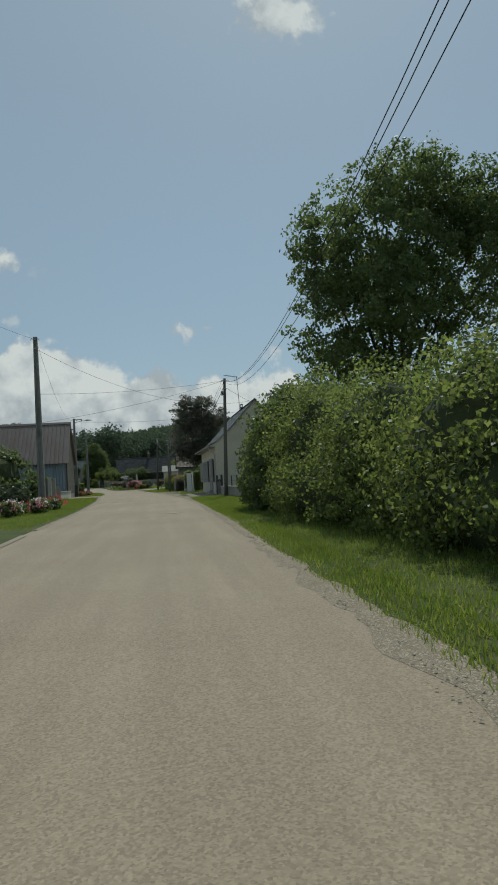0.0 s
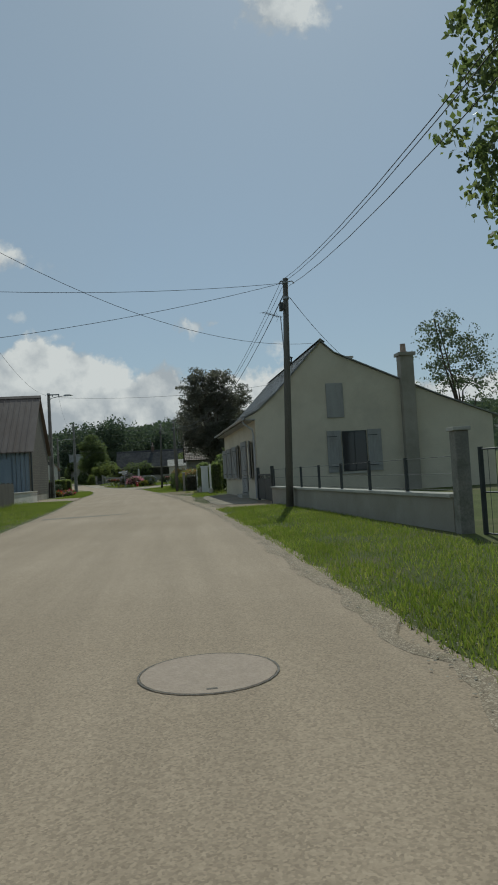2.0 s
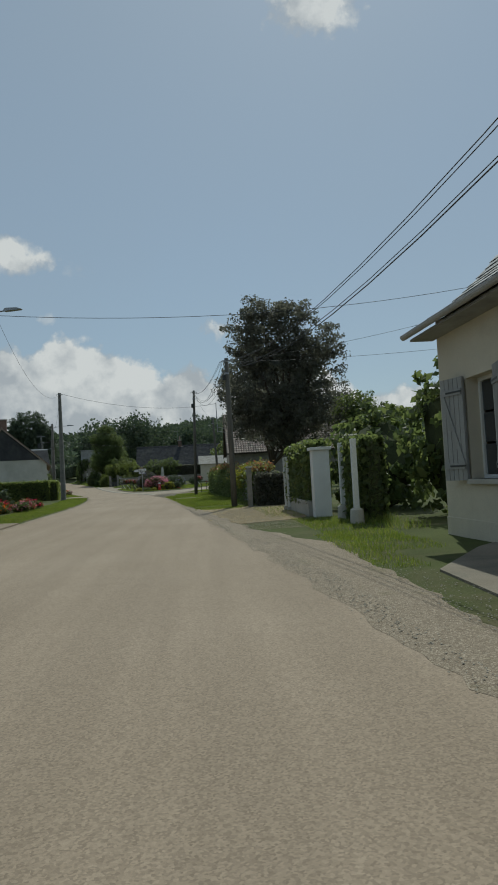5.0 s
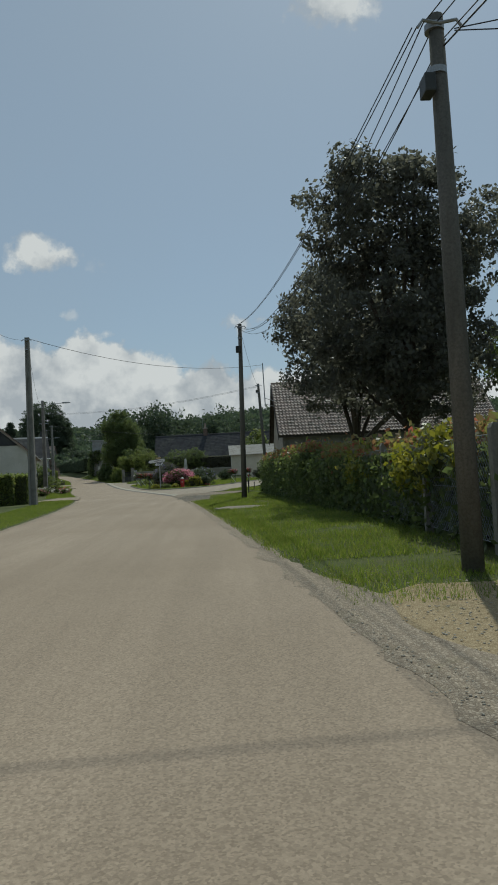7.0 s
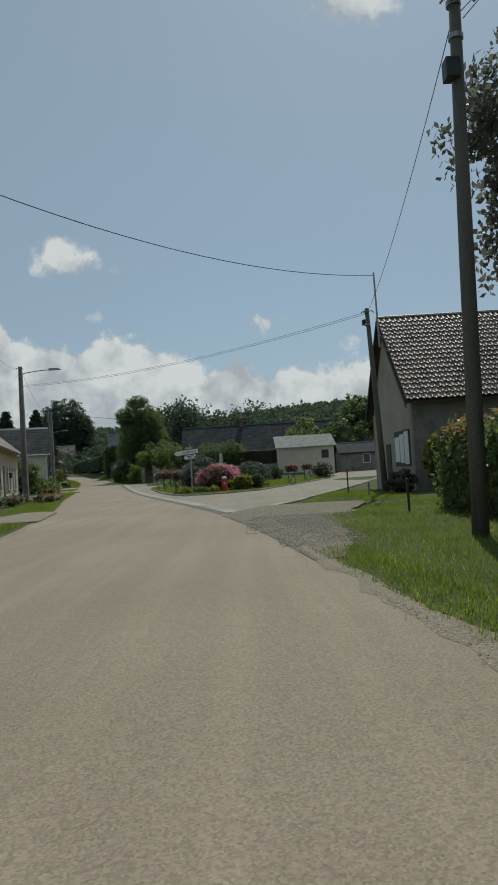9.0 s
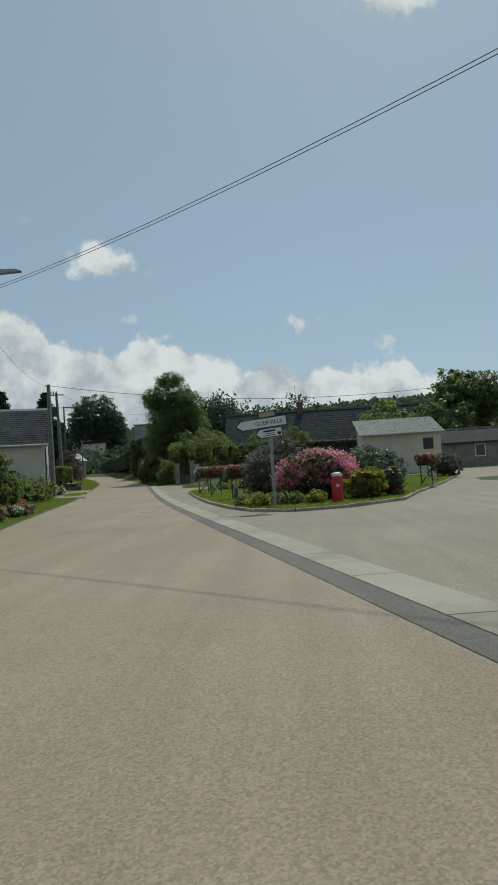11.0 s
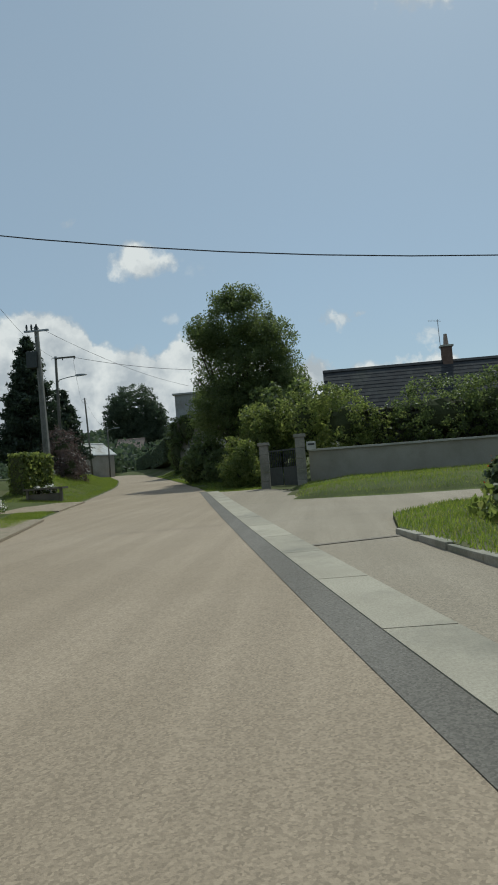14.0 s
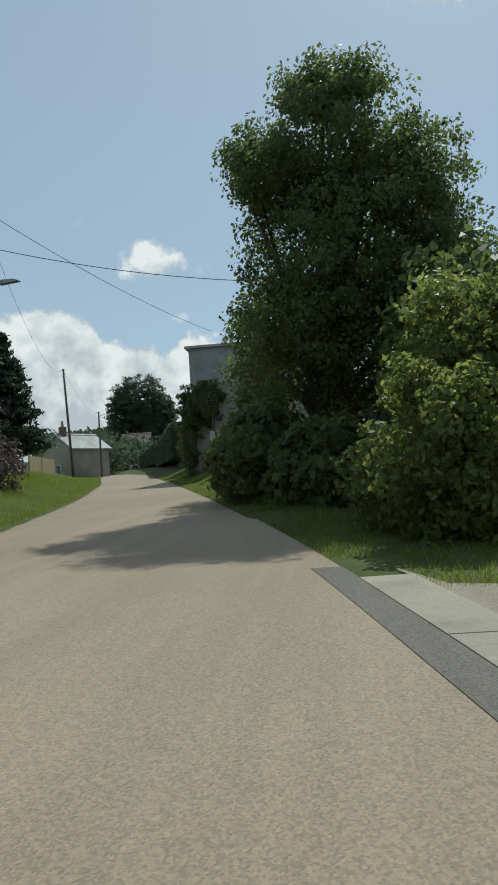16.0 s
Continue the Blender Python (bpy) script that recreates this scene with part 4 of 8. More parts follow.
def scatter_bits(name, label, zones, n, size, material, seed, long=1.0, category="gravel"):
    """Loose stones or straw lying on the ground: little lumps in one mesh."""
    rng = np.random.default_rng(seed)
    total = sum(abs(z[3] - z[2]) for z in zones)
    V, F = [], []
    cube = np.array([(-1, -1, -0.5), (1, -1, -0.6), (1.1, 1, -0.5), (-1, 0.9, -0.5), (-0.6, -0.7, 0.5), (0.7, -0.5, 0.6), (0.6, 0.6, 0.4), (-0.7, 0.5, 0.6)])
    for x0, x1, y0, y1 in zones:
        for _ in range(int(n * abs(y1 - y0) / total)):
            y = rng.uniform(y0, y1)
            a, b = (x0(y) if callable(x0) else x0), (x1(y) if callable(x1) else x1)
            x = rng.uniform(min(a, b), max(a, b))
            s = size * rng.uniform(0.4, 1.3)
            t = rng.uniform(0, 6.28)
            c = cube * s * np.array([long, 1, 0.4])
            c = np.column_stack([c[:, 0] * math.cos(t) - c[:, 1] * math.sin(t), c[:, 0] * math.sin(t) + c[:, 1] * math.cos(t), c[:, 2]])
            k = len(V) * 8
            V.append(c + (x, y, (max(ground_z(x, y) + (0.014 if seed == 23 else 0), g(y) + 0.012) if seed != 24 else 0.008) + s * 0.3))
            F += [[k + i for i in f] for f in ((4, 5, 6, 7), (0, 1, 5, 4), (1, 2, 6, 5), (2, 3, 7, 6), (3, 0, 4, 7))]
    me = bpy.data.meshes.new(name)
    me.from_pydata(np.concatenate(V).tolist(), [], F)
    me.materials.append(material)
    tagged(new(name, me), label, category, kind="stuff")


scatter_bits("loose_gravel", "loose pale stones on the shoulder", [(rr(-0.12), rr(0.45), 2, 110), (rr(-0.02), rr(0.35), 2, 110), (rr(0.2), rr(1.0), 40, 80), (rr(0.2), rr(1.1), 44, 62), (rl(-0.1), rl(0.35), 20, 110), (rr(0.0), 1.6, 44, 62), (rr(0.0), 1.6, 44, 62), (rr(0.0), 1.6, 44, 60)], 22000, 0.007, STONES, 21)
scatter_bits("forecourt_gravel", "loose tan stones on the forecourt", [(-0.8, 3.2, 67.5, 77.8), (-0.5, 1.2, 66.0, 76)], 8000, 0.009, STONES, 24)
scatter_bits("straw", "dry straw scattered on the gravel forecourt", [(-0.5, 2.8, 70, 77.8), (0.0, 1.8, 66.0, 76)], 9000, 0.0032, STRAW, 22, 6.0, "straw")
scatter_bits("corner_gravel", "loose stones on the gravel corner", [(-3.9, -2.6, 101.5, 106.5), (-4.3, -1.8, 105, 113), (-4.4, -2.4, 104, 112)], 7500, 0.014, STONES, 23)


# ---- poles and cables ----
def utility_pole(x, y, h, style="wood", lean=(0, 0), label="", lamp=None, arm=0.0, transformer=False, boxes=()):
    """Pole with its ironwork at the top; lamp = (height, reach, direction degrees)."""
    z = ground_z(x, y)
    t = thing("utility_pole", label or ("tall weathered timber utility pole in the verge" if style == "wood" else "tall grey concrete utility pole in the verge"), "utility pole", "utility poles")
    t.matrix_basis = pose(x, y, z - 0.05)
    lx, ly = lean
    bm = bmesh.new()
    if style == "wood":
        tube(bm, [(0, 0, -0.3), (lx * 0.5, ly * 0.5, h * 0.5), (lx, ly, h)], [0.12, 0.105, 0.08], 12)
        part("shaft", bm, POLE_WOOD, t, smooth=True)
    else:
        rings = []
        for k, s in ((0, 1.0), (0.5, 0.78), (1, 0.55)):
            a, b = 0.19 * s, 0.15 * s
            rings.append([bm.verts.new((lx * k + px, ly * k + py, h * k - (0.3 if k == 0 else 0))) for px, py in ((-a, -b), (-a * 0.4, -b), (-a * 0.4, -b * 0.6), (a * 0.4, -b * 0.6), (a * 0.4, -b), (a, -b), (a, b), (-a, b))])
        for r0, r1 in zip(rings, rings[1:]):
            for k in range(8):
                bm.faces.new((r0[k], r0[(k + 1) % 8], r1[(k + 1) % 8], r1[k]))
        bm.faces.new(rings[-1])
        part("shaft", bm, POLE_CONC, t)
    for zz in ((h - 0.14, h - 0.62) if not arm else (h - 0.1,)):
        bm = bmesh.new()
        tube(bm, [(lx - 0.02, ly, zz - 0.035), (lx - 0.02, ly, zz + 0.035)], 0.105, 12)
        part("band", bm, STEEL, t)
    bm = bmesh.new()
    for s in (-1, 1):
        tube(bm, [(lx, ly - 0.1, h - 0.14), (lx + s * 0.18, ly - 0.12, h - 0.12), (lx + s * 0.24, ly - 0.12, h - 0.2)], 0.018, 6)
    part("hooks", bm, STEEL, t)
    if arm:
        bm = boxed(-0.05, arm, -0.05, 0.05, h - 0.18, h - 0.08)
        part("crossarm", bm, POLE_WOOD if style == "wood" else STEEL, t)
        for k in (0.35, 0.95):
            bm = bmesh.new()
            tube(bm, [(arm * k, 0, h - 0.30), (arm * k, 0, h - 0.24), (arm * k, 0, h - 0.18)], [0.03, 0.045, 0.03], 8)
            part("insulator", bm, DARK_METAL, t)
    if lamp:
        lz, reach, deg = lamp
        c, s = math.cos(radians(deg)), math.sin(radians(deg))
        arm_ob = bmesh.new()
        tube(arm_ob, [(0, 0, lz - 0.35), (c * 0.18, s * 0.18, lz - 0.05), (c * reach * 0.5, s * reach * 0.5, lz + 0.05), (c * reach, s * reach, lz + 0.10)], 0.03, 8)
        part("lamp_arm", arm_ob, STEEL, t)
        bm = bmesh.new()
        m = Matrix.Translation((c * reach, s * reach, lz + 0.10)) @ Matrix.Rotation(radians(deg), 4, "Z")
        prism(bm, [(-0.1, -0.05), (0.62, -0.03), (0.66, 0.0), (0.5, 0.06), (0.0, 0.09), (-0.1, 0.05)], -0.11, 0.11, "y", m)
        part("lamp_head", bm, STEEL, t, "flat grey street lamp head")
    if transformer:
        bm = boxed(-0.32, 0.32, -0.28, 0.28, h - 2.5, h - 1.5, bevel=0.04, m=Matrix.Translation((-0.55, 0, 0)))
        part("transformer", bm, DARK_METAL, t, "dark ribbed transformer box")
        for k in range(3):
            bm = bmesh.new()
            tube(bm, [(-0.8 + k * 0.3, -0.1, h - 0.2), (-0.8 + k * 0.3, -0.1, h - 0.02), (-0.8 + k * 0.3, -0.1, h + 0.14)], [0.05, 0.07, 0.04], 8)
            part("insulator", bm, DARK_METAL, t)
        part("crossarm", boxed(-1.0, 0.5, -0.06, 0.06, h - 0.3, h - 0.2), STEEL, t)
    for bz, bw, bh in boxes:
        part("junction_box", boxed(lx * bz / h - 0.2, lx * bz / h - 0.2 + bw, -0.16, 0.06, bz, bz + bh, bevel=0.015), DARK_METAL, t)
    return (x + lx, y + ly, z - 0.05 + h)


P0 = utility_pole(2.55, -6.0, 7.1)
P1 = utility_pole(3.50, 41.3, 7.12, lean=(0.30, 0.0), boxes=((6.1, 0.10, 0.25),))
P2 = utility_pole(0.36, 78.3, 5.98, lean=(-0.03, -0.03), boxes=((5.1, 0.12, 0.2),))
P3 = utility_pole(-1.24, 101.0, 7.6, lean=(0.20, 0.0), boxes=((6.35, 0.2, 0.28),))
P4 = utility_pole(0.95, 118.0, 7.1, "wood", lean=(-0.3, -0.2), boxes=((6.5, 0.16, 0.2),))
L0 = utility_pole(-6.6, 38.0, 9.3, "concrete")
LA = utility_pole(-10.1, 80.6, 8.95, "concrete", lamp=(8.55, 1.5, -15), arm=0.9)
L2 = utility_pole(-11.65, 106.4, 8.55, "concrete")
LD = utility_pole(-18.2, 135.3, 8.7, "concrete", lamp=(8.3, 1.9, 0))
LE = utility_pole(-23.9, 162.4, 8.25, "concrete")
LF = utility_pole(-30.05, 184.1, 9.1, "concrete", lean=(-0.25, 0), transformer=True)
LG = utility_pole(-31.1, 189.0, 8.05, "wood", lamp=(6.5, 1.55, -10), arm=1.35)
LH = utility_pole(-40.95, 224.0, 9.5, "wood", lean=(-0.42, 0))
LI = utility_pole(-43.85, 240.0, 7.25, "wood", lamp=(6.85, 1.2, 0))


def cable(a, b, sag, r=0.007, label="sagging black overhead cable between poles", n=18):
    a, b = Vector(a), Vector(b)
    bm = bmesh.new()
    tube(bm, [a.lerp(b, k / n) - Vector((0, 0, sag * 4 * (k / n) * (1 - k / n))) for k in range(n + 1)], r, 5)
    tagged(part("overhead_cable", bm, CABLE), label, "overhead cable", "overhead cables")


def shifted(p, dx=0, dy=0, dz=0):
    return (p[0] + dx, p[1] + dy, p[2] + dz)


for dx, dz, s in ((-0.14, -0.08, 2.2), (-0.02, -0.10, 2.12), (0.06, -0.26, 2.2)):
    cable(shifted(P0, dx, 0, dz), shifted(P1, dx, 0, dz), s)
    cable(shifted(P1, dx, 0, dz), shifted(P2, dx, 0, dz), s * 0.88)
    cable(shifted(P2, dx, 0, dz), shifted(P3, dx, 0, dz), s * 0.55)
cable(shifted(P2, 0.1, 0, -0.25), shifted(P3, 0.1, 0, -0.35), 0.85)
cable(shifted(P2, -0.2, 0, -0.10), shifted(P3, -0.15, 0, -0.05), 0.6, 0.007)
cable(shifted(P2, -0.26, 0, -0.12), shifted(P3, -0.2, 0, -0.05), 0.62, 0.007)
cable(shifted(P1, 0.02, 0, -0.3), shifted(P2, 0.05, 0, -0.35), 1.95, 0.010)
cable(shifted(P2, 0.2, 0, -0.14), (17.0, 75.5, 9.0), 0.5, 0.007, "thin service wire from the pole")
cable(shifted(P2, 0.2, 0, -0.16), (17.0, 77.5, 6.6), 0.3, 0.007, "thin service wire from the pole")
cable(shifted(P1, -0.12, 0, -0.15), shifted(L0, 0.1, 0, -3.1), 0.2, 0.007)
cable(shifted(P1, -0.12, 0, -0.15), shifted(L0, 0.1, 0, -4.65), 0.2, 0.007)
cable(shifted(P1, 0.1, 0, -0.6), (7.7, 49.75, 6.0), 0.12, 0.009, "service wire from pole to cottage")
cable(shifted(L0, 0.1, 0, -0.7), (6.3, 49.5, 6.6), 1.15, 0.008, "long cable across the road to the gable")
cable((-12.0, 2.0, 9.2), shifted(L0, -0.1, 0, -0.1), 0.8)
cable(shifted(L0, 0.05, 0, -0.2), shifted(LA, 0, 0, -0.15), 1.4)
cable(shifted(LA, 0.8, 0, -0.2), shifted(L2, 0, 0, -0.12), 1.5)
cable(shifted(LA, 0.8, 0, -0.4), (16.0, 82.0, 10.1), 0.85, 0.012, "cable across the road")
cable(shifted(L2, 0, 0, -0.1), shifted(LD, 0, 0, -0.1), 1.4)
cable(shifted(L2, 0.05, 0, -0.05), (1.0, 117.9, 8.4), 0.75, 0.012, "cable across the road to the barn")
cable(shifted(LD, 0, 0, -0.1), shifted(LE, 0, 0, -0.1), 0.9)
cable(shifted(P4, -0.1, 0, -0.15), shifted(LD, 0, 0, -1.2), 0.5, 0.007)
cable(shifted(P4, -0.1, 0, -0.22), shifted(LD, 0, 0, -1.28), 0.5, 0.007)
cable(shifted(P3, 0, 0, -0.2), shifted(P4, 0, 0, -0.2), 0.35)
cable(shifted(LE, 0.1, 0, -0.1), (22.0, 168.0, 9.4), 2.3, 0.018, "twisted cable across the junction")
cable(shifted(LE, 0.05, 0, -0.1), shifted(LG, 0.2, 0, -0.2), 0.7)
cable(shifted(LG, 1.2, 0, -0.2), shifted(LH, 0, 0, -0.1), 1.5)
cable(shifted(LG, 1.2, 0, -0.15), (-19.6, 192.0, 8.6), 0.3, 0.014)
cable(shifted(LF, 0.4, 0, -0.2), (-24.5, 201.0, 9.0), 0.4, 0.010)
cable(shifted(LH, 0, 0, -0.1), shifted(LI, 0, 0, -0.1), 0.9)


# ---- buildings ----
def roof_strip(bm, profile, y0, y1, thick=0.1, axis="y"):
    """A roof skin that follows an open profile [(u, z)], with thickness."""
    low = [(u, z - thick) for u, z in profile]
    return prism(bm, list(profile) + low[::-1], y0, y1, axis)


def slates(parent, profile, s0, s1, pitch, width, material, axis="y", name="slate", proud=0.02, limit=300, skip=None):
    """Courses of overlapping slates or tiles on a straight slope from (u0, z0) at the eave to (u1, z1); alike pieces share a mesh."""
    (u0, z0), (u1, z1) = profile
    L = math.hypot(u1 - u0, z1 - z0)
    d = Vector((u1 - u0, 0, z1 - z0)) / L
    nrm = Vector((-d.z, 0, d.x)) if d.x > 0 else Vector((d.z, 0, -d.x))
    rows, cols = int(L / pitch), int(abs(s1 - s0) / width)
    me = bpy.data.meshes.new(name)
    bm = boxed(0, pitch * 1.25, 0.003, width - 0.003, 0, 0.012)
    for v in bm.verts:
        if v.co.x > pitch:
            v.co.z -= 0.02
    bm.to_mesh(me)
    bm.free()
    me.materials.append(material)
    made, rng = 0, random.Random(9)
    rest = bmesh.new()
    for r in range(rows):
        for c in range(cols):
            s = s0 + (c + (0.5 if r % 2 else 0)) * width
            if s + width > s1 + 0.01:
                continue
            o = Vector((u0, 0, z0)) + d * (r * pitch) + nrm * (proud + rng.uniform(0, 0.006))
            if axis == "y":
                m = Matrix.Translation((o.x, s, o.z)) @ Matrix((d, Vector((0, 1, 0)), nrm)).transposed().to_4x4()
            else:
                dx, nx = Vector((0, d.x, d.z)), Vector((0, nrm.x, nrm.z))
                m = Matrix.Translation((s, o.x, o.z)) @ Matrix((dx, Vector((1, 0, 0)), nx)).transposed().to_4x4()
            if made < limit:
                ob = new(name, me)
                ob.parent, ob.matrix_basis = parent, m
            else:
                box(rest, 0, pitch * 1.25, 0.003, width - 0.003, 0, 0.012, m @ Matrix.Rotation(0.016 / pitch, 4, "Y"))
            made += 1
    if len(rest.verts):
        tagged(part(name + "_layer", rest, material, parent), kind="stuff")
    else:
        rest.free()


def window(parent, origin, right, w, h, frame_mat=WHITE_PAINT, panes=(2, 3), sill=True, depth=0.12, name="window"):
    """A window set into a wall: origin is its lower left corner on the wall's face, right the direction along it."""
    r = Vector(right).normalized()
    n = r.cross(Vector((0, 0, 1)))
    m = Matrix.Translation(origin) @ Matrix((r, -n, (0, 0, 1))).transposed().to_4x4()
    bm = bmesh.new()
    for a in ((0, 0.06, 0, h), (w - 0.06, w, 0, h), (0.06, w - 0.06, 0, 0.06), (0.06, w - 0.06, h - 0.06, h), (w / 2 - 0.035, w / 2 + 0.035, 0.06, h - 0.06)):
        box(bm, a[0], a[1], depth - 0.05, depth, a[2], a[3], m)
    win = part(name, bm, frame_mat, parent)
    for i in range(panes[0]):
        for j in range(panes[1]):
            x0, x1 = 0.06 + (w - 0.12) * i / panes[0], 0.06 + (w - 0.12) * (i + 1) / panes[0]
            z0, z1 = 0.06 + (h - 0.12) * j / panes[1], 0.06 + (h - 0.12) * (j + 1) / panes[1]
            part("pane", boxed(x0 + 0.018, x1 - 0.018, depth - 0.02, depth - 0.012, z0 + 0.018, z1 - 0.018, m=m), GLASS, win)
    if sill:
        part("sill", boxed(-0.06, w + 0.06, -0.07, depth, -0.08, 0.0, bevel=0.008, m=m), CONCRETE, win)
    return win, m


def shutter(parent, m, w, h, material=GREY_PAINT, planks=5, name="shutter"):
    """A ledged plank shutter with Z brace, hinged where m stands; it lies in the x-z plane of m, thickness along -y."""
    s = part(name, boxed(0, w, -0.03, 0, 0, h, m=m), material, parent)
    for k in range(planks):
        a, b = w * k / planks + 0.006, w * (k + 1) / planks - 0.006
        part("plank", boxed(a, b, -0.042, -0.03, 0.0, h, m=m), material, s)
    for zc in (0.14 * h, 0.86 * h):
        part("ledge", boxed(0.02, w - 0.02, -0.066, -0.042, zc - 0.05, zc + 0.05, m=m), material, s)
    dx, dz = w - 0.1, 0.72 * h
    L, a = math.hypot(dx, dz), math.atan2(dz, dx)
    mm = m @ Matrix.Translation((0.05, 0, 0.14 * h)) @ Matrix.Rotation(-a, 4, "Y")
    part("brace", boxed(0, L, -0.062, -0.042, -0.04, 0.04, m=mm), material, s)
    for zc in (0.14 * h, 0.86 * h):
        part("hinge", boxed(0.0, w * 0.7, -0.072, -0.066, zc - 0.015, zc + 0.015, m=m), DARK_METAL, s)
    return s


def wall_with_holes(bm, x, y0, y1, z0, z1, thick, holes):
    """A wall in a plane of constant x, its outer face at x and its thickness towards +x, with through openings (ya, yb, za, zb)."""
    ys = sorted({y0, y1, *[h[0] for h in holes], *[h[1] for h in holes]})
    zs = sorted({z0, z1, *[h[2] for h in holes], *[h[3] for h in holes]})
    for a, b in zip(ys, ys[1:]):
        for c, d in zip(zs, zs[1:]):
            if any(h[0] <= a and b <= h[1] and h[2] <= c and d <= h[3] for h in holes):
                continue
            box(bm, x, x + thick, a, b, c, d)
    bmesh.ops.remove_doubles(bm, verts=bm.verts[:], dist=0.0005)
    return bm


def cottage():
    t = thing("cottage", "low cream rendered cottage with slate roof and grey shutters", "house")
    t.matrix_basis = Matrix.Translation((3.45, 56.1, 0)) @ Matrix.Rotation(radians(1.45), 4, "Z") @ Matrix.Translation((-3.45, -56.1, 0))
    x, y0, y1, top = 3.45, 49.6, 62.7, 3.7
    wins = [(60.5, 61.6), (57.95, 59.1), (55.4, 56.65), (51.1, 52.1)]
    door = (52.66, 54.4)
    holes = [(a, b, 0.95, 2.55) for a, b in wins] + [(door[0], door[1], 0.12, 2.7)]
    bm = wall_with_holes(bmesh.new(), x, y0 + 0.25, y1 - 0.25, -0.1, top, 0.3, holes)
    part("front_wall", bm, RENDER_CREAM, t)
    gable = [(x, -0.1), (14.2, -0.1), (14.2, 3.19), (11.8, 4.11), (7.1, 6.15), (6.5, 6.68), (4.4, 4.48), (3.6, 3.79), (x, 3.72)]
    part("gable_wall", prism(bmesh.new(), gable, y0, y0 + 0.25), RENDER_CREAM, t)
    part("far_gable_wall", prism(bmesh.new(), gable, y1 - 0.25, y1), RENDER_CREAM, t)
    part("back_wall", boxed(13.9, 14.2, y0 + 0.25, y1 - 0.25, -0.1, 3.0), RENDER_CREAM, t)
    part("inner_floor", boxed(x + 0.3, 13.9, y0 + 0.25, y1 - 0.25, -0.1, 0.1), CONCRETE, t)
    part("plinth", boxed(x - 0.02, x, y0, y1, -0.1, 0.30), RENDER_CREAM, t)
    roof = part("roof", roof_strip(bmesh.new(), [(3.0, 3.57), (3.6, 3.86), (4.4, 4.55), (6.5, 6.75), (7.1, 6.22), (11.8, 4.18), (14.6, 3.1)], y0 - 0.10, y1 + 0.25, 0.05), SLATE, t)
    slates(roof, [(4.35, 4.51), (6.48, 6.73)], y0 - 0.10, y1 + 0.25, 0.20, 0.22, SLATE, proud=0.006)
    slates(roof, [(2.98, 3.56), (3.62, 3.87)], y0 - 0.10, y1 + 0.25, 0.20, 0.22, SLATE, proud=0.006, limit=60)
    slates(roof, [(3.58, 3.85), (4.40, 4.55)], y0 - 0.10, y1 + 0.25, 0.20, 0.22, SLATE, proud=0.006, limit=60)
    part("ridge_cap", prism(bmesh.new(), [(6.3, 6.66), (6.5, 6.83), (6.7, 6.66), (6.5, 6.74)], y0 - 0.12, y1 + 0.27), SLATE, t)
    part("soffit", boxed(3.04, 3.45, y0 - 0.1, y1 + 0.2, 3.41, 3.45), GREY_PAINT, t)
    part("eave_end", prism(bmesh.new(), [(3.04, 3.45), (3.45, 3.45), (3.45, 3.70), (3.04, 3.51)], y0, y0 + 0.04), RENDER_CREAM, t)
    bm = bmesh.new()
    prof = [(2.92 + 0.065 * math.cos(a), 3.50 + 0.065 * math.sin(a)) for a in np.linspace(math.pi, 2 * math.pi, 8)]
    prism(bm, prof + [(u * 0.97 + 2.92 * 0.03, z + 0.012) for u, z in prof[::-1]], y0 - 0.15, y1 + 0.2)
    part("rain_gutter", bm, ZINC, t)
    bm = bmesh.new()
    tube(bm, [(2.93, y0 + 0.15, 3.45), (2.98, y0 + 0.15, 3.28), (3.34, y0 + 0.15, 3.02), (3.38, y0 + 0.15, 2.8), (3.38, y0 + 0.15, 0.1)], 0.045, 8)
    part("downpipe", bm, ZINC, t)
    n = Vector((-1, 0, 0))
    for k, (a, b) in enumerate(wins):
        w, m = window(t, (x, b, 0.95), (0, -1, 0), b - a, 1.6, depth=0.25)
        # shutters folded out, standing off the wall at an angle
        sw = 0.58 if k < 3 else 0.72
        for hy, flip in ((a, 1), (b, -1)) if k < 3 else ((a, 1),):
            ms = Matrix.Translation((x - 0.03, hy, 0.93)) @ Matrix.Rotation(radians(-90 if flip > 0 else 90), 4, "Z") @ Matrix.Rotation(radians(-14 if flip > 0 else 14), 4, "Z")
            if flip < 0:
                ms = ms @ Matrix.Diagonal((1, -1, 1, 1))
            shutter(t, ms, sw, 1.66)
    # door: dark leaf in the opening, tall two-part shutter door standing open beside it
    d = part("door", boxed(x + 0.16, x + 0.22, door[0], door[1], 0.12, 2.7), DARK_WOOD, t, "dark panelled front door")
    part("door_panel", boxed(x + 0.14, x + 0.16, door[0] + 0.15, door[1] - 0.15, 0.3, 1.1, bevel=0.008), DARK_WOOD, d)
    part("door_panel", boxed(x + 0.14, x + 0.16, door[0] + 0.15, door[1] - 0.15, 1.3, 2.4, bevel=0.008), DARK_WOOD, d)
    part("handle", boxed(x + 0.08, x + 0.14, door[0] + 0.08, door[0] + 0.13, 1.1, 1.16), STEEL, d)
    for z0, h, w_, turn in ((0.14, 0.92, 0.95, 97), (1.08, 1.58, 1.15, 94)):
        ms = Matrix.Translation((x - 0.03, door[0] - 0.04, z0)) @ Matrix.Rotation(radians(turn), 4, "Z") @ Matrix.Diagonal((1, -1, 1, 1))
        shutter(t, ms, w_, h, planks=7, name="door_leaf")
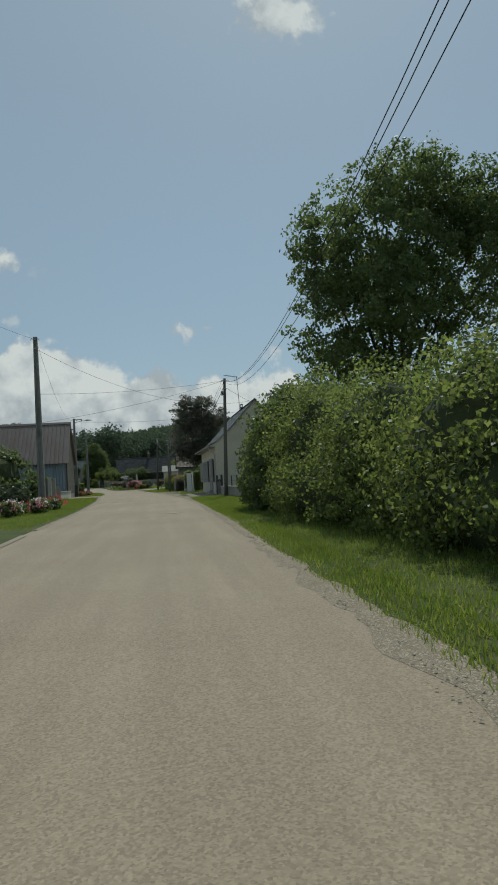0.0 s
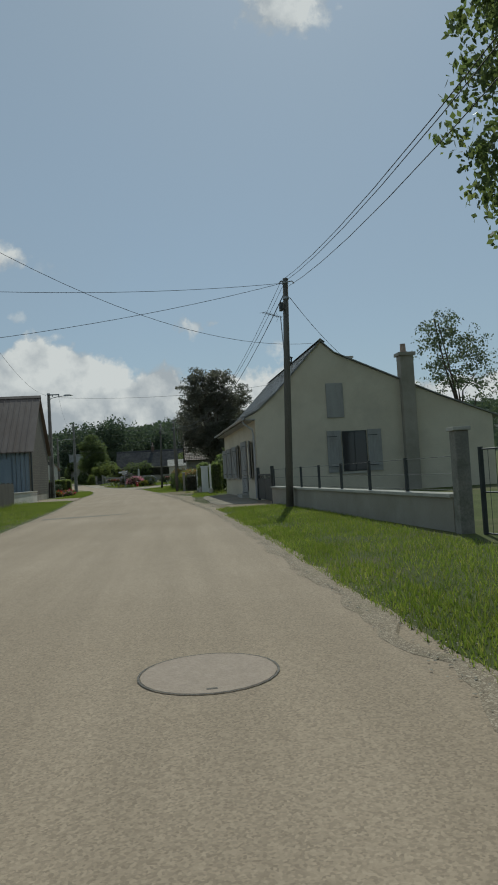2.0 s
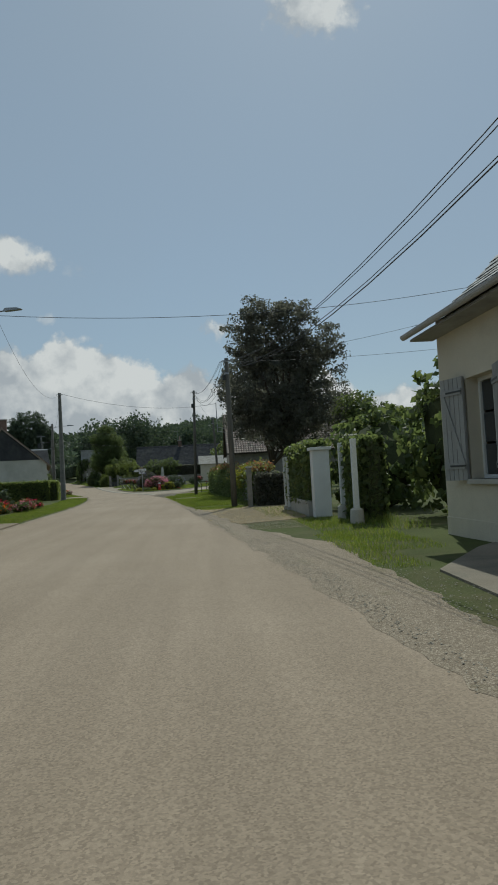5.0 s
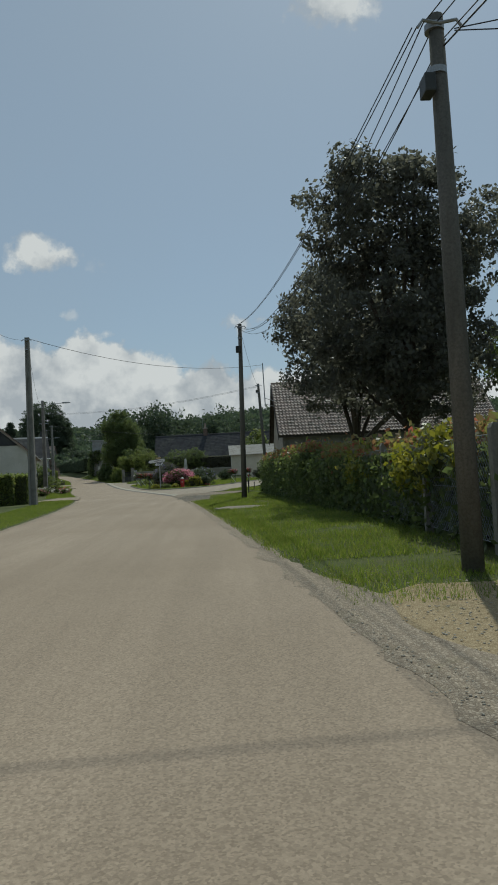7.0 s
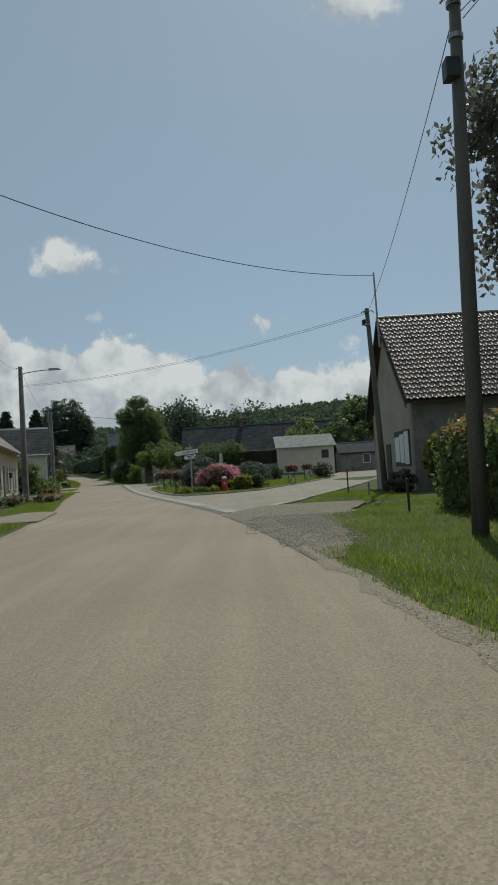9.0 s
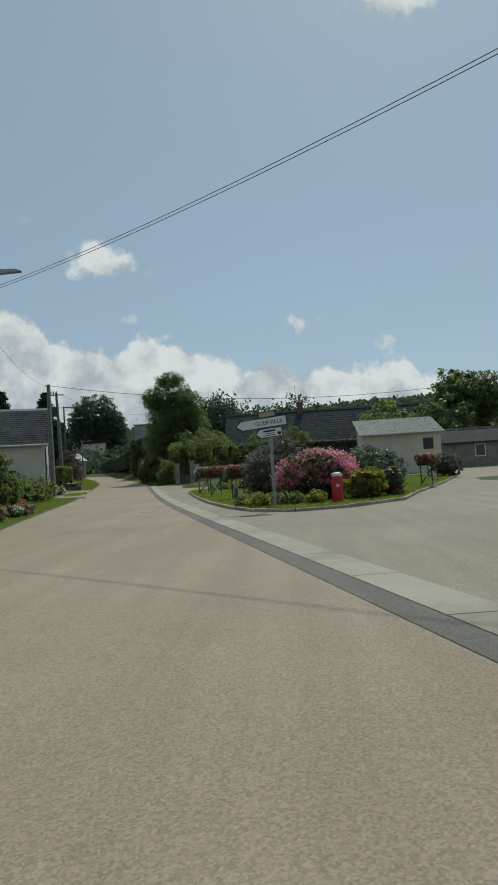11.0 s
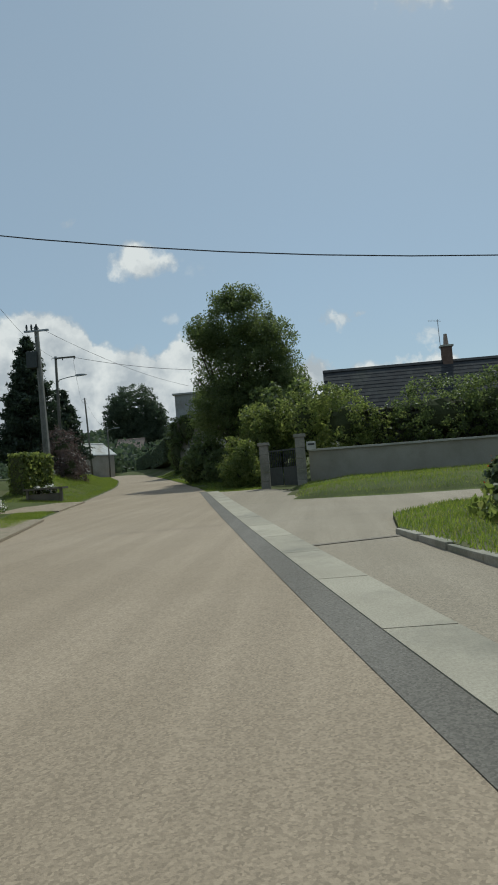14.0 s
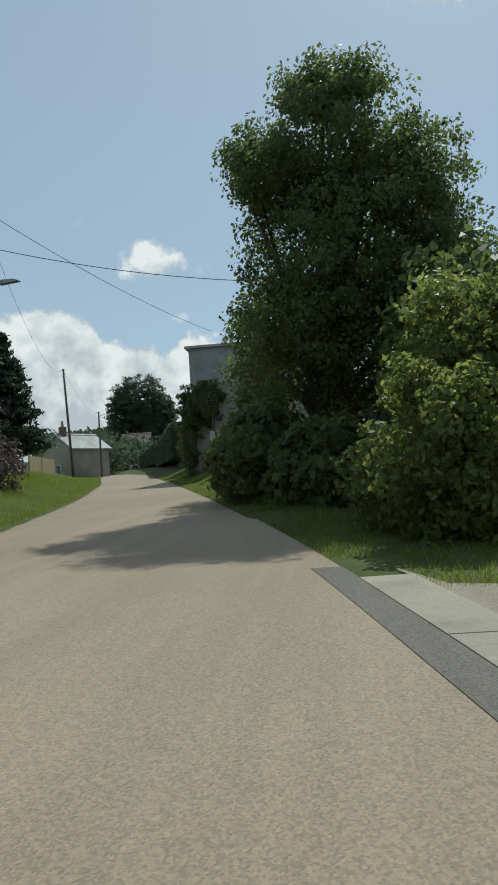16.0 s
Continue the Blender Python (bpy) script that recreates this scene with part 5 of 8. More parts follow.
    part("doorstep", boxed(x - 0.35, x, door[0] - 0.1, door[1] + 0.1, 0.0, 0.18, bevel=0.01), CONCRETE, t)
    # loft hatch, shuttered window and pipe on the gable
    part("loft_hatch", boxed(6.62, 7.38, y0 - 0.05, y0 - 0.005, 3.35, 4.85, bevel=0.01), GREY_PAINT, t)
    gw = part("gable_window", boxed(7.22, 8.3, y0 - 0.04, y0 - 0.004, 1.0, 2.75), DARK_METAL, t)
    for a, b in ((7.26, 7.74), (7.78, 8.26)):
        part("pane", boxed(a, b, y0 - 0.046, y0 - 0.04, 1.05, 2.7), GLASS, gw)
    for a in (6.55, 8.36):
        shutter(t, Matrix.Translation((a, y0 - 0.01, 0.98)), 0.62, 1.8)
    part("gable_sill", boxed(7.15, 8.37, y0 - 0.09, y0, 0.9, 0.98), CONCRETE, t)
    # chimneys
    ch = part("chimney", boxed(9.98, 10.58, y0 - 0.30, y0 + 0.2, -0.1, 5.92, bevel=0.02), RENDER_GREY, t, "tall rendered chimney on the gable")
    part("chimney_cap", boxed(9.90, 10.66, y0 - 0.38, y0 + 0.28, 5.92, 6.06), RENDER_GREY, ch)
    bm = bmesh.new()
    tube(bm, [(10.22, y0 - 0.05, 6.06), (10.22, y0 - 0.05, 6.46)], [0.14, 0.12], 10)
    part("chimney_pot", bm, TILE_RED, ch)
    c2 = part("chimney", boxed(8.85, 9.4, y0 + 5, y0 + 5.5, 5.0, 6.75, bevel=0.02), BRICK, t, "brick chimney")
    part("chimney_cap", boxed(8.78, 9.47, y0 + 4.93, y0 + 5.57, 6.75, 6.85), CONCRETE, c2)
    fl = part("flue", boxed(6.25, 6.45, 55.4, 55.6, 6.4, 6.82), SLATE_DARK, t, "small dark louvred flue on the ridge")
    for a, b in ((6.25, 55.4), (6.42, 55.4), (6.25, 55.57), (6.42, 55.57)):
        part("flue_leg", boxed(a, a + 0.03, b, b + 0.03, 6.82, 7.0), DARK_METAL, fl)
    part("flue_louvre", boxed(6.26, 6.44, 55.41, 55.59, 6.90, 6.92), DARK_METAL, fl)
    part("flue_cap", prism(bmesh.new(), [(6.2, 7.0), (6.5, 7.0), (6.35, 7.08)], 55.35, 55.65), DARK_METAL, fl)
    a = bmesh.new()
    tube(a, [(6.42, 57.0, 6.5), (6.30, 57.0, 9.55)], 0.025, 6)
    an = part("antenna_mast", a, STEEL, t, "thin steel aerial mast")
    b = bmesh.new()
    tip, end = Vector((5.15, 55.85, 9.52)), Vector((6.36, 57.06, 9.50))
    tube(b, [tip, end], 0.014, 5)
    for k in range(9):
        c = tip.lerp(end, k / 9)
        tube(b, [c - Vector((0.14, -0.14, 0)), c + Vector((0.14, -0.14, 0))], 0.008, 4)
    for k in (-1, 1):
        tube(b, [end + Vector((-0.2, -0.2, 0)), end + Vector((-0.3, -0.1, 0.26 * k))], 0.008, 4)
    part("antenna", b, DARK_METAL, an)
    return t


cottage()


def barred(name, label, category, posts, h, mat_, panel_gap=0.12, rails=(0.12, 0.9), bar_r=0.008):
    """A metal fence on posts with rails and thin bars between them."""
    t = thing(name, label, category)
    for (x, y, z) in posts:
        part("post", boxed(x - 0.03, x + 0.03, y - 0.03, y + 0.03, z, z + h, bevel=0.006), mat_, t)
    for (x0, y0, z0), (x1, y1, z1) in zip(posts, posts[1:]):
        a, b = Vector((x0, y0, z0)), Vector((x1, y1, z1))
        for r in rails:
            bm = bmesh.new()
            tube(bm, [a + Vector((0, 0, h * r)), b + Vector((0, 0, h * r))], 0.005 if panel_gap > 1 else 0.014, 5)
            part("rail", bm, mat_, t)
        n = int((b - a).length / panel_gap)
        if n < 2:
            continue
        bm = bmesh.new()
        for k in range(1, n):
            c = a.lerp(b, k / n)
            tube(bm, [c + Vector((0, 0, h * rails[0])), c + Vector((0, 0, h * rails[-1]))], bar_r, 4)
        part("mesh_panel", bm, mat_, t)
    return t


def garden_front():
    # low wall with coping and dark wire fence before the cottage's side garden
    t = thing("garden_wall", "low grey rendered garden wall with pale coping", "wall")
    a, b = Vector((3.62, 45.0, 0)), Vector((4.42, 30.8, 0))
    L = (b - a).length
    m = Matrix.Translation((a.x, a.y, 0)) @ Matrix.Rotation(math.atan2(b.y - a.y, b.x - a.x), 4, "Z")
    part("wall_body", boxed(0, L, -0.1, 0.1, -0.15, 0.59, m=m), RENDER_GREY, t)
    n = 14
    for k in range(n):
        part("coping_stone", boxed(L * k / n + 0.006, L * (k + 1) / n - 0.006, -0.15, 0.15, 0.59, 0.65, bevel=0.01, m=m), CONCRETE, t)
    posts = [tuple((a.lerp(b, k / 7)) + Vector((0, 0, 0.65))) for k in range(8)]
    barred("wire_fence", "dark wire mesh fence standing on the low wall", "fence", posts, 0.62, DARK_METAL, 9.0, (0.08, 0.5, 0.95), 0.004)
    ep = thing("end_post", "stout dark concrete post at the wall's end", "post")
    part("post_body", boxed(4.28, 4.5, 30.45, 30.67, -0.1, 1.62, bevel=0.015), OLD_STONE, ep)
    part("post_cap", boxed(4.25, 4.53, 30.42, 30.70, 1.62, 1.68, bevel=0.01), CONCRETE, ep)
    posts = [(4.55 + 0.42 * k, 30.2 - 1.3 * k, 0.0) for k in range(4)]
    barred("wire_fence", "dark wire mesh fence beyond the wall's end", "fence", posts, 1.35, DARK_METAL, 0.14, (0.05, 0.5, 0.97), 0.004)
    # gate by the cottage corner
    gt = thing("garden_gate", "dark metal garden gate beside the cottage", "gate")
    for y in (45.25, 49.35):
        part("gate_post", boxed(3.54, 3.66, y - 0.06, y + 0.06, -0.05, 1.38, bevel=0.01), DARK_METAL, gt)
    for k in range(2):
        y0, y1 = 45.33 + k * 2.0, 47.28 + k * 2.0
        part("leaf_panel", boxed(3.58, 3.62, y0, y1, 0.10, 0.92, bevel=0.005), DARK_METAL, gt)
        part("top_rail", boxed(3.57, 3.63, y0, y1, 1.04, 1.10), DARK_METAL, gt)
        for j in range(1, 8):
            yy = y0 + (y1 - y0) * j / 8
            part("bar", boxed(3.59, 3.61, yy - 0.01, yy + 0.01, 0.92, 1.04), DARK_METAL, gt)


garden_front()


def white_gateway():
    """Clipped hedge panels in pale posts with a white pillar beyond the cottage."""
    t = thing("gate_pillar", "white rendered gate pillar beside the hedge", "gate pillar")
    part("pillar_body", boxed(2.05, 2.5, 69.2, 69.65, -0.05, 1.78, bevel=0.012), WHITE_PAINT, t)
    part("pillar_cap", boxed(1.99, 2.56, 69.14, 69.71, 1.78, 1.86, bevel=0.012), WHITE_PAINT, t)
    for k, (x, y) in enumerate(((2.6, 68.2), (2.5, 66.3))):
        p = thing("frame_post", "pale post framing the clipped hedge", "post", "hedge posts")
        part("post_body", boxed(x - 0.06, x + 0.06, y - 0.06, y + 0.06, -0.05, 1.9, bevel=0.01), WHITE_PAINT, p)
        bm = bmesh.new()
        tube(bm, [(x, y, -0.05), (x, y, 0.30), (x, y, 0.34)], [0.17, 0.15, 0.10], 12)
        part("post_foot", bm, CONCRETE, p)
    hedge("tall clipped evergreen hedge between pale posts", [(2.95, 66.3), (2.95, 68.2)], 0.5, 1.9, LEAF, 31, 700, 0.10)
    hedge("clipped evergreen hedge on a low base wall", [(2.3, 69.8), (2.25, 74.2)], 0.5, 1.72, LEAF, 32, 600, 0.10, z0=0.3)
    w = thing("base_wall", "low concrete base wall under the hedge", "wall")
    part("wall_body", boxed(1.95, 2.1, 69.75, 74.3, -0.1, 0.36, bevel=0.012), CONCRETE, w)
    part("coping", boxed(1.92, 2.13, 69.75, 74.3, 0.36, 0.42), CONCRETE, w)
    for y in (73.4, 74.2):
        p = thing("fence_post", "thin weathered white post by the hedge", "post", "hedge posts")
        part("post_body", boxed(1.86, 1.94, y - 0.04, y + 0.04, 0.0, 1.75, bevel=0.008), WHITE_PAINT, p)
        part("post_foot", boxed(1.82, 1.98, y - 0.08, y + 0.08, -0.05, 0.12, bevel=0.008), CONCRETE, p)
    hedge("dark clipped hedge along the forecourt", [(1.25, 78.1), (3.4, 78.3)], 0.55, 1.24, LEAF_DARK, 36, 700, 0.08)
    g2 = thing("stone_post", "square grey stone post with flat cap at the hedge", "post")
    part("post_body", boxed(0.84, 1.02, 77.3, 77.48, -0.05, 1.5, bevel=0.012), OLD_STONE, g2)
    part("post_cap", boxed(0.80, 1.06, 77.26, 77.52, 1.5, 1.56, bevel=0.01), STONE, g2)
    st = thing("stone_post", "short round stone bollard before the hedge", "post")
    bm = bmesh.new()
    tube(bm, [(2.35, 76.9, -0.02), (2.35, 76.9, 0.5), (2.35, 76.9, 0.56)], [0.13, 0.12, 0.08], 12)
    part("post_body", bm, OLD_STONE, st)


white_gateway()
hedge("shaggy photinia hedge grown through a wire fence", [(1.65, 79.0), (1.4, 87.5), (0.98, 92.6)], 0.8, 1.36, LEAF, 33, 950, 0.08, LEAF_RED, ragged=0.14)
hedge("tall photinia hedge with red young shoots", [(0.92, 92.8), (0.45, 107.0)], 0.9, 1.60, LEAF, 35, 950, 0.08, LEAF_RED, ragged=0.12)


def hedge_fence():
    """Concrete posts with wire mesh before the hedge."""
    t = thing("mesh_fence", "grey concrete fence posts with rusty wire mesh", "fence")
    ys = [79.15 + 2.78 * k for k in range(4)]
    for y in ys:
        bm = boxed(0.96, 1.08, y - 0.06, y + 0.06, -0.1, 1.52)
        prism(bm, [(0.96, 1.52), (1.08, 1.52), (1.05, 1.58), (0.99, 1.58)], y - 0.06, y + 0.06)
        part("post", bm, OLD_STONE, t)
    for a, b in zip(ys, ys[1:]):
        for z in (0.15, 0.8, 1.45):
            bm = bmesh.new()
            tube(bm, [(1.02, a, z), (1.02, b, z)], 0.004, 4)
            part("wire", bm, STEEL, t)
        bm = bmesh.new()
        n = 34
        for k in range(-14, n):
            for s in (0, 1):
                u0, u1 = k / n, (k + 14) / n
                z0, z1 = 0.15, 1.45
                if s:
                    z0, z1 = z1, z0
                c0, c1 = max(u0, 0), min(u1, 1)
                if c1 <= c0:
                    continue
                q0, q1 = z0 + (z1 - z0) * (c0 - u0) / (u1 - u0), z0 + (z1 - z0) * (c1 - u0) / (u1 - u0)
                tube(bm, [(1.02, a + (b - a) * c0, q0), (1.02, a + (b - a) * c1, q1)], 0.0022, 3)
        part("mesh_panel", bm, STEEL, t)


hedge_fence()
shrub("bush", "light green shrub leaning over the hedge", [((1.35, 82.0, 1.15), (0.7, 1.6, 0.55)), ((1.5, 87.0, 1.1), (0.7, 1.8, 0.5))], LEAF_YELLOW, 34, 260, 24, 0.16, 0.065)


# ---- start of the street, right-hand side: tall hedge and trees ----
shrub("hedgerow", "dense untrimmed hazel hedgerow beside the verge", [
    ((4.3, 4.0, 1.2), (1.5, 2.6, 1.5)), ((4.3, 8.5, 1.3), (1.5, 2.6, 1.5)), ((4.4, 13.0, 1.5), (1.6, 2.8, 1.7)), ((4.3, 17.5, 1.7), (1.7, 2.7, 1.9)), ((4.5, 21.5, 1.8), (1.7, 2.5, 2.1)),
    ((4.1, 8.0, 0.6), (1.25, 6.0, 0.9)), ((3.75, 15.5, 0.7), (1.3, 5.0, 1.0))], LEAF_LIGHT, 41, 3500, 40, 0.20, 0.046, "hedge", core=0.7, shell=0.3)
shrub("walnut_bush", "large light-green bush at the end of the hedgerow", [((4.3, 22.8, 1.9), (1.75, 2.4, 2.0)), ((5.2, 23.6, 2.7), (1.8, 1.9, 1.75)), ((3.4, 21.4, 0.9), (1.05, 2.4, 1.1)), ((3.7, 24.2, 1.0), (1.1, 1.3, 1.2)), ((4.0, 21.0, 2.6), (1.0, 1.3, 1.1)), ((6.2, 25.4, 2.4), (1.5, 1.6, 2.0))], LEAF, 42, 1700, 32, 0.22, 0.085, core=0.7)
tree("tall leafy ash tree behind the hedgerow", (12.0, 34.5, 0), [
    ((11.0, 34.0, 9.0), (4.4, 4.0, 3.4)), ((12.2, 35.0, 13.6), (4.7, 4.0, 3.7)), ((16.5, 35.0, 11.0), (4.6, 4.0, 4.0)), ((9.4, 34.5, 11.6), (2.9, 3.0, 2.8)), ((14.0, 35.0, 16.2), (3.2, 2.8, 2.2)), ((16.8, 35.0, 15.2), (2.6, 2.6, 2.2)), ((18.5, 34.0, 14.0), (3.0, 3.0, 2.6)), ((9.6, 34.0, 7.0), (2.4, 2.4, 1.6))],
    LEAF, 43, 1300, 48, 0.44, 0.13, 0.34, 0.30)
tree("weeping birch behind the cottage", (17.5, 60.0, 0), [((17.0, 60.0, 7.6), (2.2, 2.2, 2.6)), ((18.2, 60.5, 6.0), (2.0, 2.0, 2.6)), ((16.4, 60.0, 9.0), (1.3, 1.4, 1.3))], LEAF_GREY, 44, 190, 26, 0.35, 0.10, 0.18, 0.5)
tree("small tree behind the cottage roof", (13.5, 66.0, 0), [((13.0, 66.0, 6.4), (1.9, 1.8, 1.6))], LEAF_GREY, 45, 90, 24, 0.35, 0.10, 0.16, 0.5)
shrub("garden_shrub", "dark garden shrubs beyond the cottage", [((4.6, 72.0, 1.3), (1.4, 3.0, 1.9)), ((5.2, 66.5, 1.7), (1.3, 1.6, 2.3))], LEAF, 46, 260, 24, 0.2, 0.13)
tree("large dark copper-green tree in the hedged garden", (5.2, 97.0, 0), [
    ((4.8, 96.6, 7.4), (4.0, 3.2, 3.2)), ((3.8, 96.5, 10.4), (2.7, 2.6, 2.3)), ((7.0, 96.8, 9.3), (2.3, 2.4, 2.4)), ((3.3, 96.5, 12.3), (0.9, 1.0, 0.7)), ((5.6, 96.5, 11.9), (1.6, 1.5, 1.0)), ((5.0, 96.6, 4.8), (3.9, 3.0, 2.0))],
    LEAF_DARK, 47, 900, 44, 0.36, 0.12, 0.30, 0.28)
tree("round dark copper-green tree beside the barn", (5.0, 107.6, 0), [
    ((4.0, 107.3, 8.7), (3.1, 2.8, 3.0)), ((6.6, 107.5, 8.0), (3.0, 2.8, 3.0)), ((4.6, 107.3, 5.8), (3.2, 2.6, 2.0)), ((4.3, 107.3, 11.2), (1.9, 1.8, 1.1)), ((9.4, 108.0, 6.8), (2.8, 2.8, 2.4))],
    LEAF_DARK, 247, 780, 44, 0.40, 0.13, 0.28, 0.28)
tree("small light-leaved tree in the hedged garden", (10.0, 97.5, 0), [((9.9, 97.2, 5.2), (1.7, 1.8, 1.4)), ((11.4, 97.5, 4.4), (1.8, 1.8, 1.3))], LEAF, 248, 260, 30, 0.3, 0.12, 0.14, 0.4)


# ---- tiled barn at the corner ----
def corner_barn():
    t = thing("tiled_barn", "grey rendered barn with weathered clay-tiled roof", "barn")
    x0, x1, y0, y1, eave, ridge, yr = 2.15, 17.0, 118.0, 126.0, 3.55, 7.55, 122.0
    part("front_wall", boxed(x0, x1, y0, y0 + 0.35, -0.1, eave), OLD_STONE, t)
    part("back_wall", boxed(x0, x1, y1 - 0.35, y1, -0.1, eave), OLD_STONE, t)
    gable = [(y0 + 0.35, -0.1), (y1 - 0.35, -0.1), (y1 - 0.35, eave), (yr, ridge - 0.12), (y0 + 0.35, eave)]
    part("gable_wall", prism(bmesh.new(), gable, x0, x0 + 0.35, "x"), RENDER_GREY, t)
    part("far_gable_wall", prism(bmesh.new(), gable, x1 - 0.35, x1, "x"), RENDER_GREY, t)
    roof = part("roof", roof_strip(bmesh.new(), [(y0 - 0.45, eave - 0.1), (yr, ridge), (y1 + 0.3, eave - 0.1)], x0 - 0.3, x1 + 0.3, 0.10, "x"), DARK_WOOD, t)
    tiles(roof, (y0 - 0.47, eave - 0.08), (yr, ridge + 0.02), x0 - 0.3, x1 + 0.2)
    part("verge_board", roof_strip(bmesh.new(), [(y0 - 0.45, eave - 0.16), (yr, ridge - 0.06), (y1 + 0.3, eave - 0.16)], x0 - 0.34, x0 - 0.30, 0.2, "x"), DARK_WOOD, t)
    bm = bmesh.new()
    for k in range(38):
        u = x0 - 0.3 + k * 0.41
        prism(bm, [(yr - 0.14, ridge + 0.02), (yr - 0.08, ridge + 0.10), (yr, ridge + 0.13), (yr + 0.08, ridge + 0.10), (yr + 0.14, ridge + 0.02)], u, u + 0.40, "x")
    part("ridge_tiles", bm, TILE_RED, t)
    # notice board on the gable, potelet with brackets
    b = part("notice_board", boxed(x0 - 0.05, x0 - 0.005, 118.6, 121.2, 1.0, 2.45), DARK_WOOD, t, "weathered notice board with torn posters")
    for k, (a, c) in enumerate(((118.7, 119.4), (119.5, 120.2), (120.3, 121.1))):
        part("poster", boxed(x0 - 0.06, x0 - 0.05, a, c, 1.08 + 0.05 * k, 2.38 - 0.08 * k), SIGN_WHITE, b)
    bm = bmesh.new()
    tube(bm, [(x0 - 1.08, 117.9, 5.6), (x0 - 1.12, 117.9, 8.5)], 0.035, 8)
    po = part("roof_bracket_mast", bm, STEEL, t, "steel cable mast bracketed to the gable")
    for z in (5.7, 6.1):
        bm = bmesh.new()
        tube(bm, [(x0 - 1.08, 117.9, z), (x0 + 0.01, 120.6, z)], 0.02, 6)
        part("bracket", bm, STEEL, po)
    part("side_door", boxed(x0 - 0.04, x0 - 0.004, 122.2, 123.1, 0.0, 2.0), DARK_WOOD, t)


def tiles(parent, low, high, x0, x1):
    """Curved interlocking clay tiles, the nearest as pieces of their own."""
    (u0, z0), (u1, z1) = low, high
    L = math.hypot(u1 - u0, z1 - z0)
    d = Vector((0, (u1 - u0) / L, (z1 - z0) / L))
    n = Vector((0, -d.z, d.y))
    w, p = 0.235, 0.33
    base = bmesh.new()
    prof = [(0.0, 0.02), (0.03, 0.055), (0.07, 0.065), (0.11, 0.05), (0.14, 0.02), (0.18, 0.012), (0.235, 0.02)]
    lo = [base.verts.new((-0.02, a, h + 0.065)) for a, h in prof]
    hi = [base.verts.new((p + 0.02, a, h + 0.0)) for a, h in prof]
    bot = [base.verts.new((-0.02, a, h + 0.018)) for a, h in prof]
    for k in range(len(prof) - 1):
        base.faces.new((lo[k], hi[k], hi[k + 1], lo[k + 1]))
        base.faces.new((bot[k], lo[k], lo[k + 1], bot[k + 1]))
    me = bpy.data.meshes.new("roof_tile")
    base.normal_update()
    bmesh.ops.recalc_face_normals(base, faces=base.faces[:])
    base.to_mesh(me)
    me.materials.append(TILE_RED)
    V0 = np.array([v.co[:] for v in base.verts])
    F0 = [[v.index for v in f.verts] for f in base.faces]
    base.free()
    rows, cols = int(L / p), int((x1 - x0) / w)
    rng, made, V, F = random.Random(3), 0, [], []
    for c in range(cols):
        for r in range(rows):
            o = Vector((x0 + c * w, u0, z0)) + d * (r * p) + n * rng.uniform(0, 0.012)
            m = Matrix.Translation(o) @ Matrix((d, Vector((1, 0, 0)), n)).transposed().to_4x4()
            if made < 300:
                ob = new("roof_tile", me)
                ob.parent, ob.matrix_basis = parent, m
            else:
                mm = np.array(m)
                k = len(V) * len(V0)
                V.append(V0 @ mm[:3, :3].T + mm[:3, 3])
                F += [[k + i for i in f] for f in F0]
            made += 1
    rest = bpy.data.meshes.new("tile_layer")
    rest.from_pydata(np.concatenate(V).tolist(), [], F)
    rest.materials.append(TILE_RED)
    ob = new("tile_layer", rest)
    ob.parent = parent
    tagged(ob, kind="stuff")


corner_barn()
shrub("bush", "yellow-green bush against the barn wall", [((2.9, 116.6, 1.2), (0.75, 0.8, 1.0))], LEAF_YELLOW, 48, 120, 22, 0.14, 0.10)
shrub("bush", "low dark bush at the foot of the barn", [((1.35, 117.3, 0.45), (0.5, 0.5, 0.45))], LEAF_DARK, 49, 60, 22, 0.1, 0.08)
gp = thing("gate_pillar", "pale rendered gate pillar by the barn yard", "gate pillar")
part("pillar_body", boxed(2.9, 3.35, 113.2, 113.65, -0.05, 1.9, bevel=0.012), STONE, gp)
part("pillar_cap", boxed(2.84, 3.41, 113.14, 113.71, 1.9, 2.0, bevel=0.012), STONE, gp)
for (mx, my, mh, mm, ml) in ((-0.25, 119.6, 0.95, RED_PAINT, "thin red and dark marker post"), (-0.8, 106.9, 0.75, DARK_METAL, "thin dark marker stake"), (-0.05, 116.0, 0.5, OLD_STONE, "short stone marker post")):
    mp = thing("marker_post", ml + " in the grass", "post")
    part("post_body", boxed(mx - 0.025, mx + 0.025, my - 0.025, my + 0.025, -0.05, mh, bevel=0.006), DARK_METAL if mm is RED_PAINT else mm, mp)
    part("post_top", boxed(mx - 0.032, mx + 0.032, my - 0.032, my + 0.032, mh - 0.08, mh + 0.02, bevel=0.006), mm, mp)


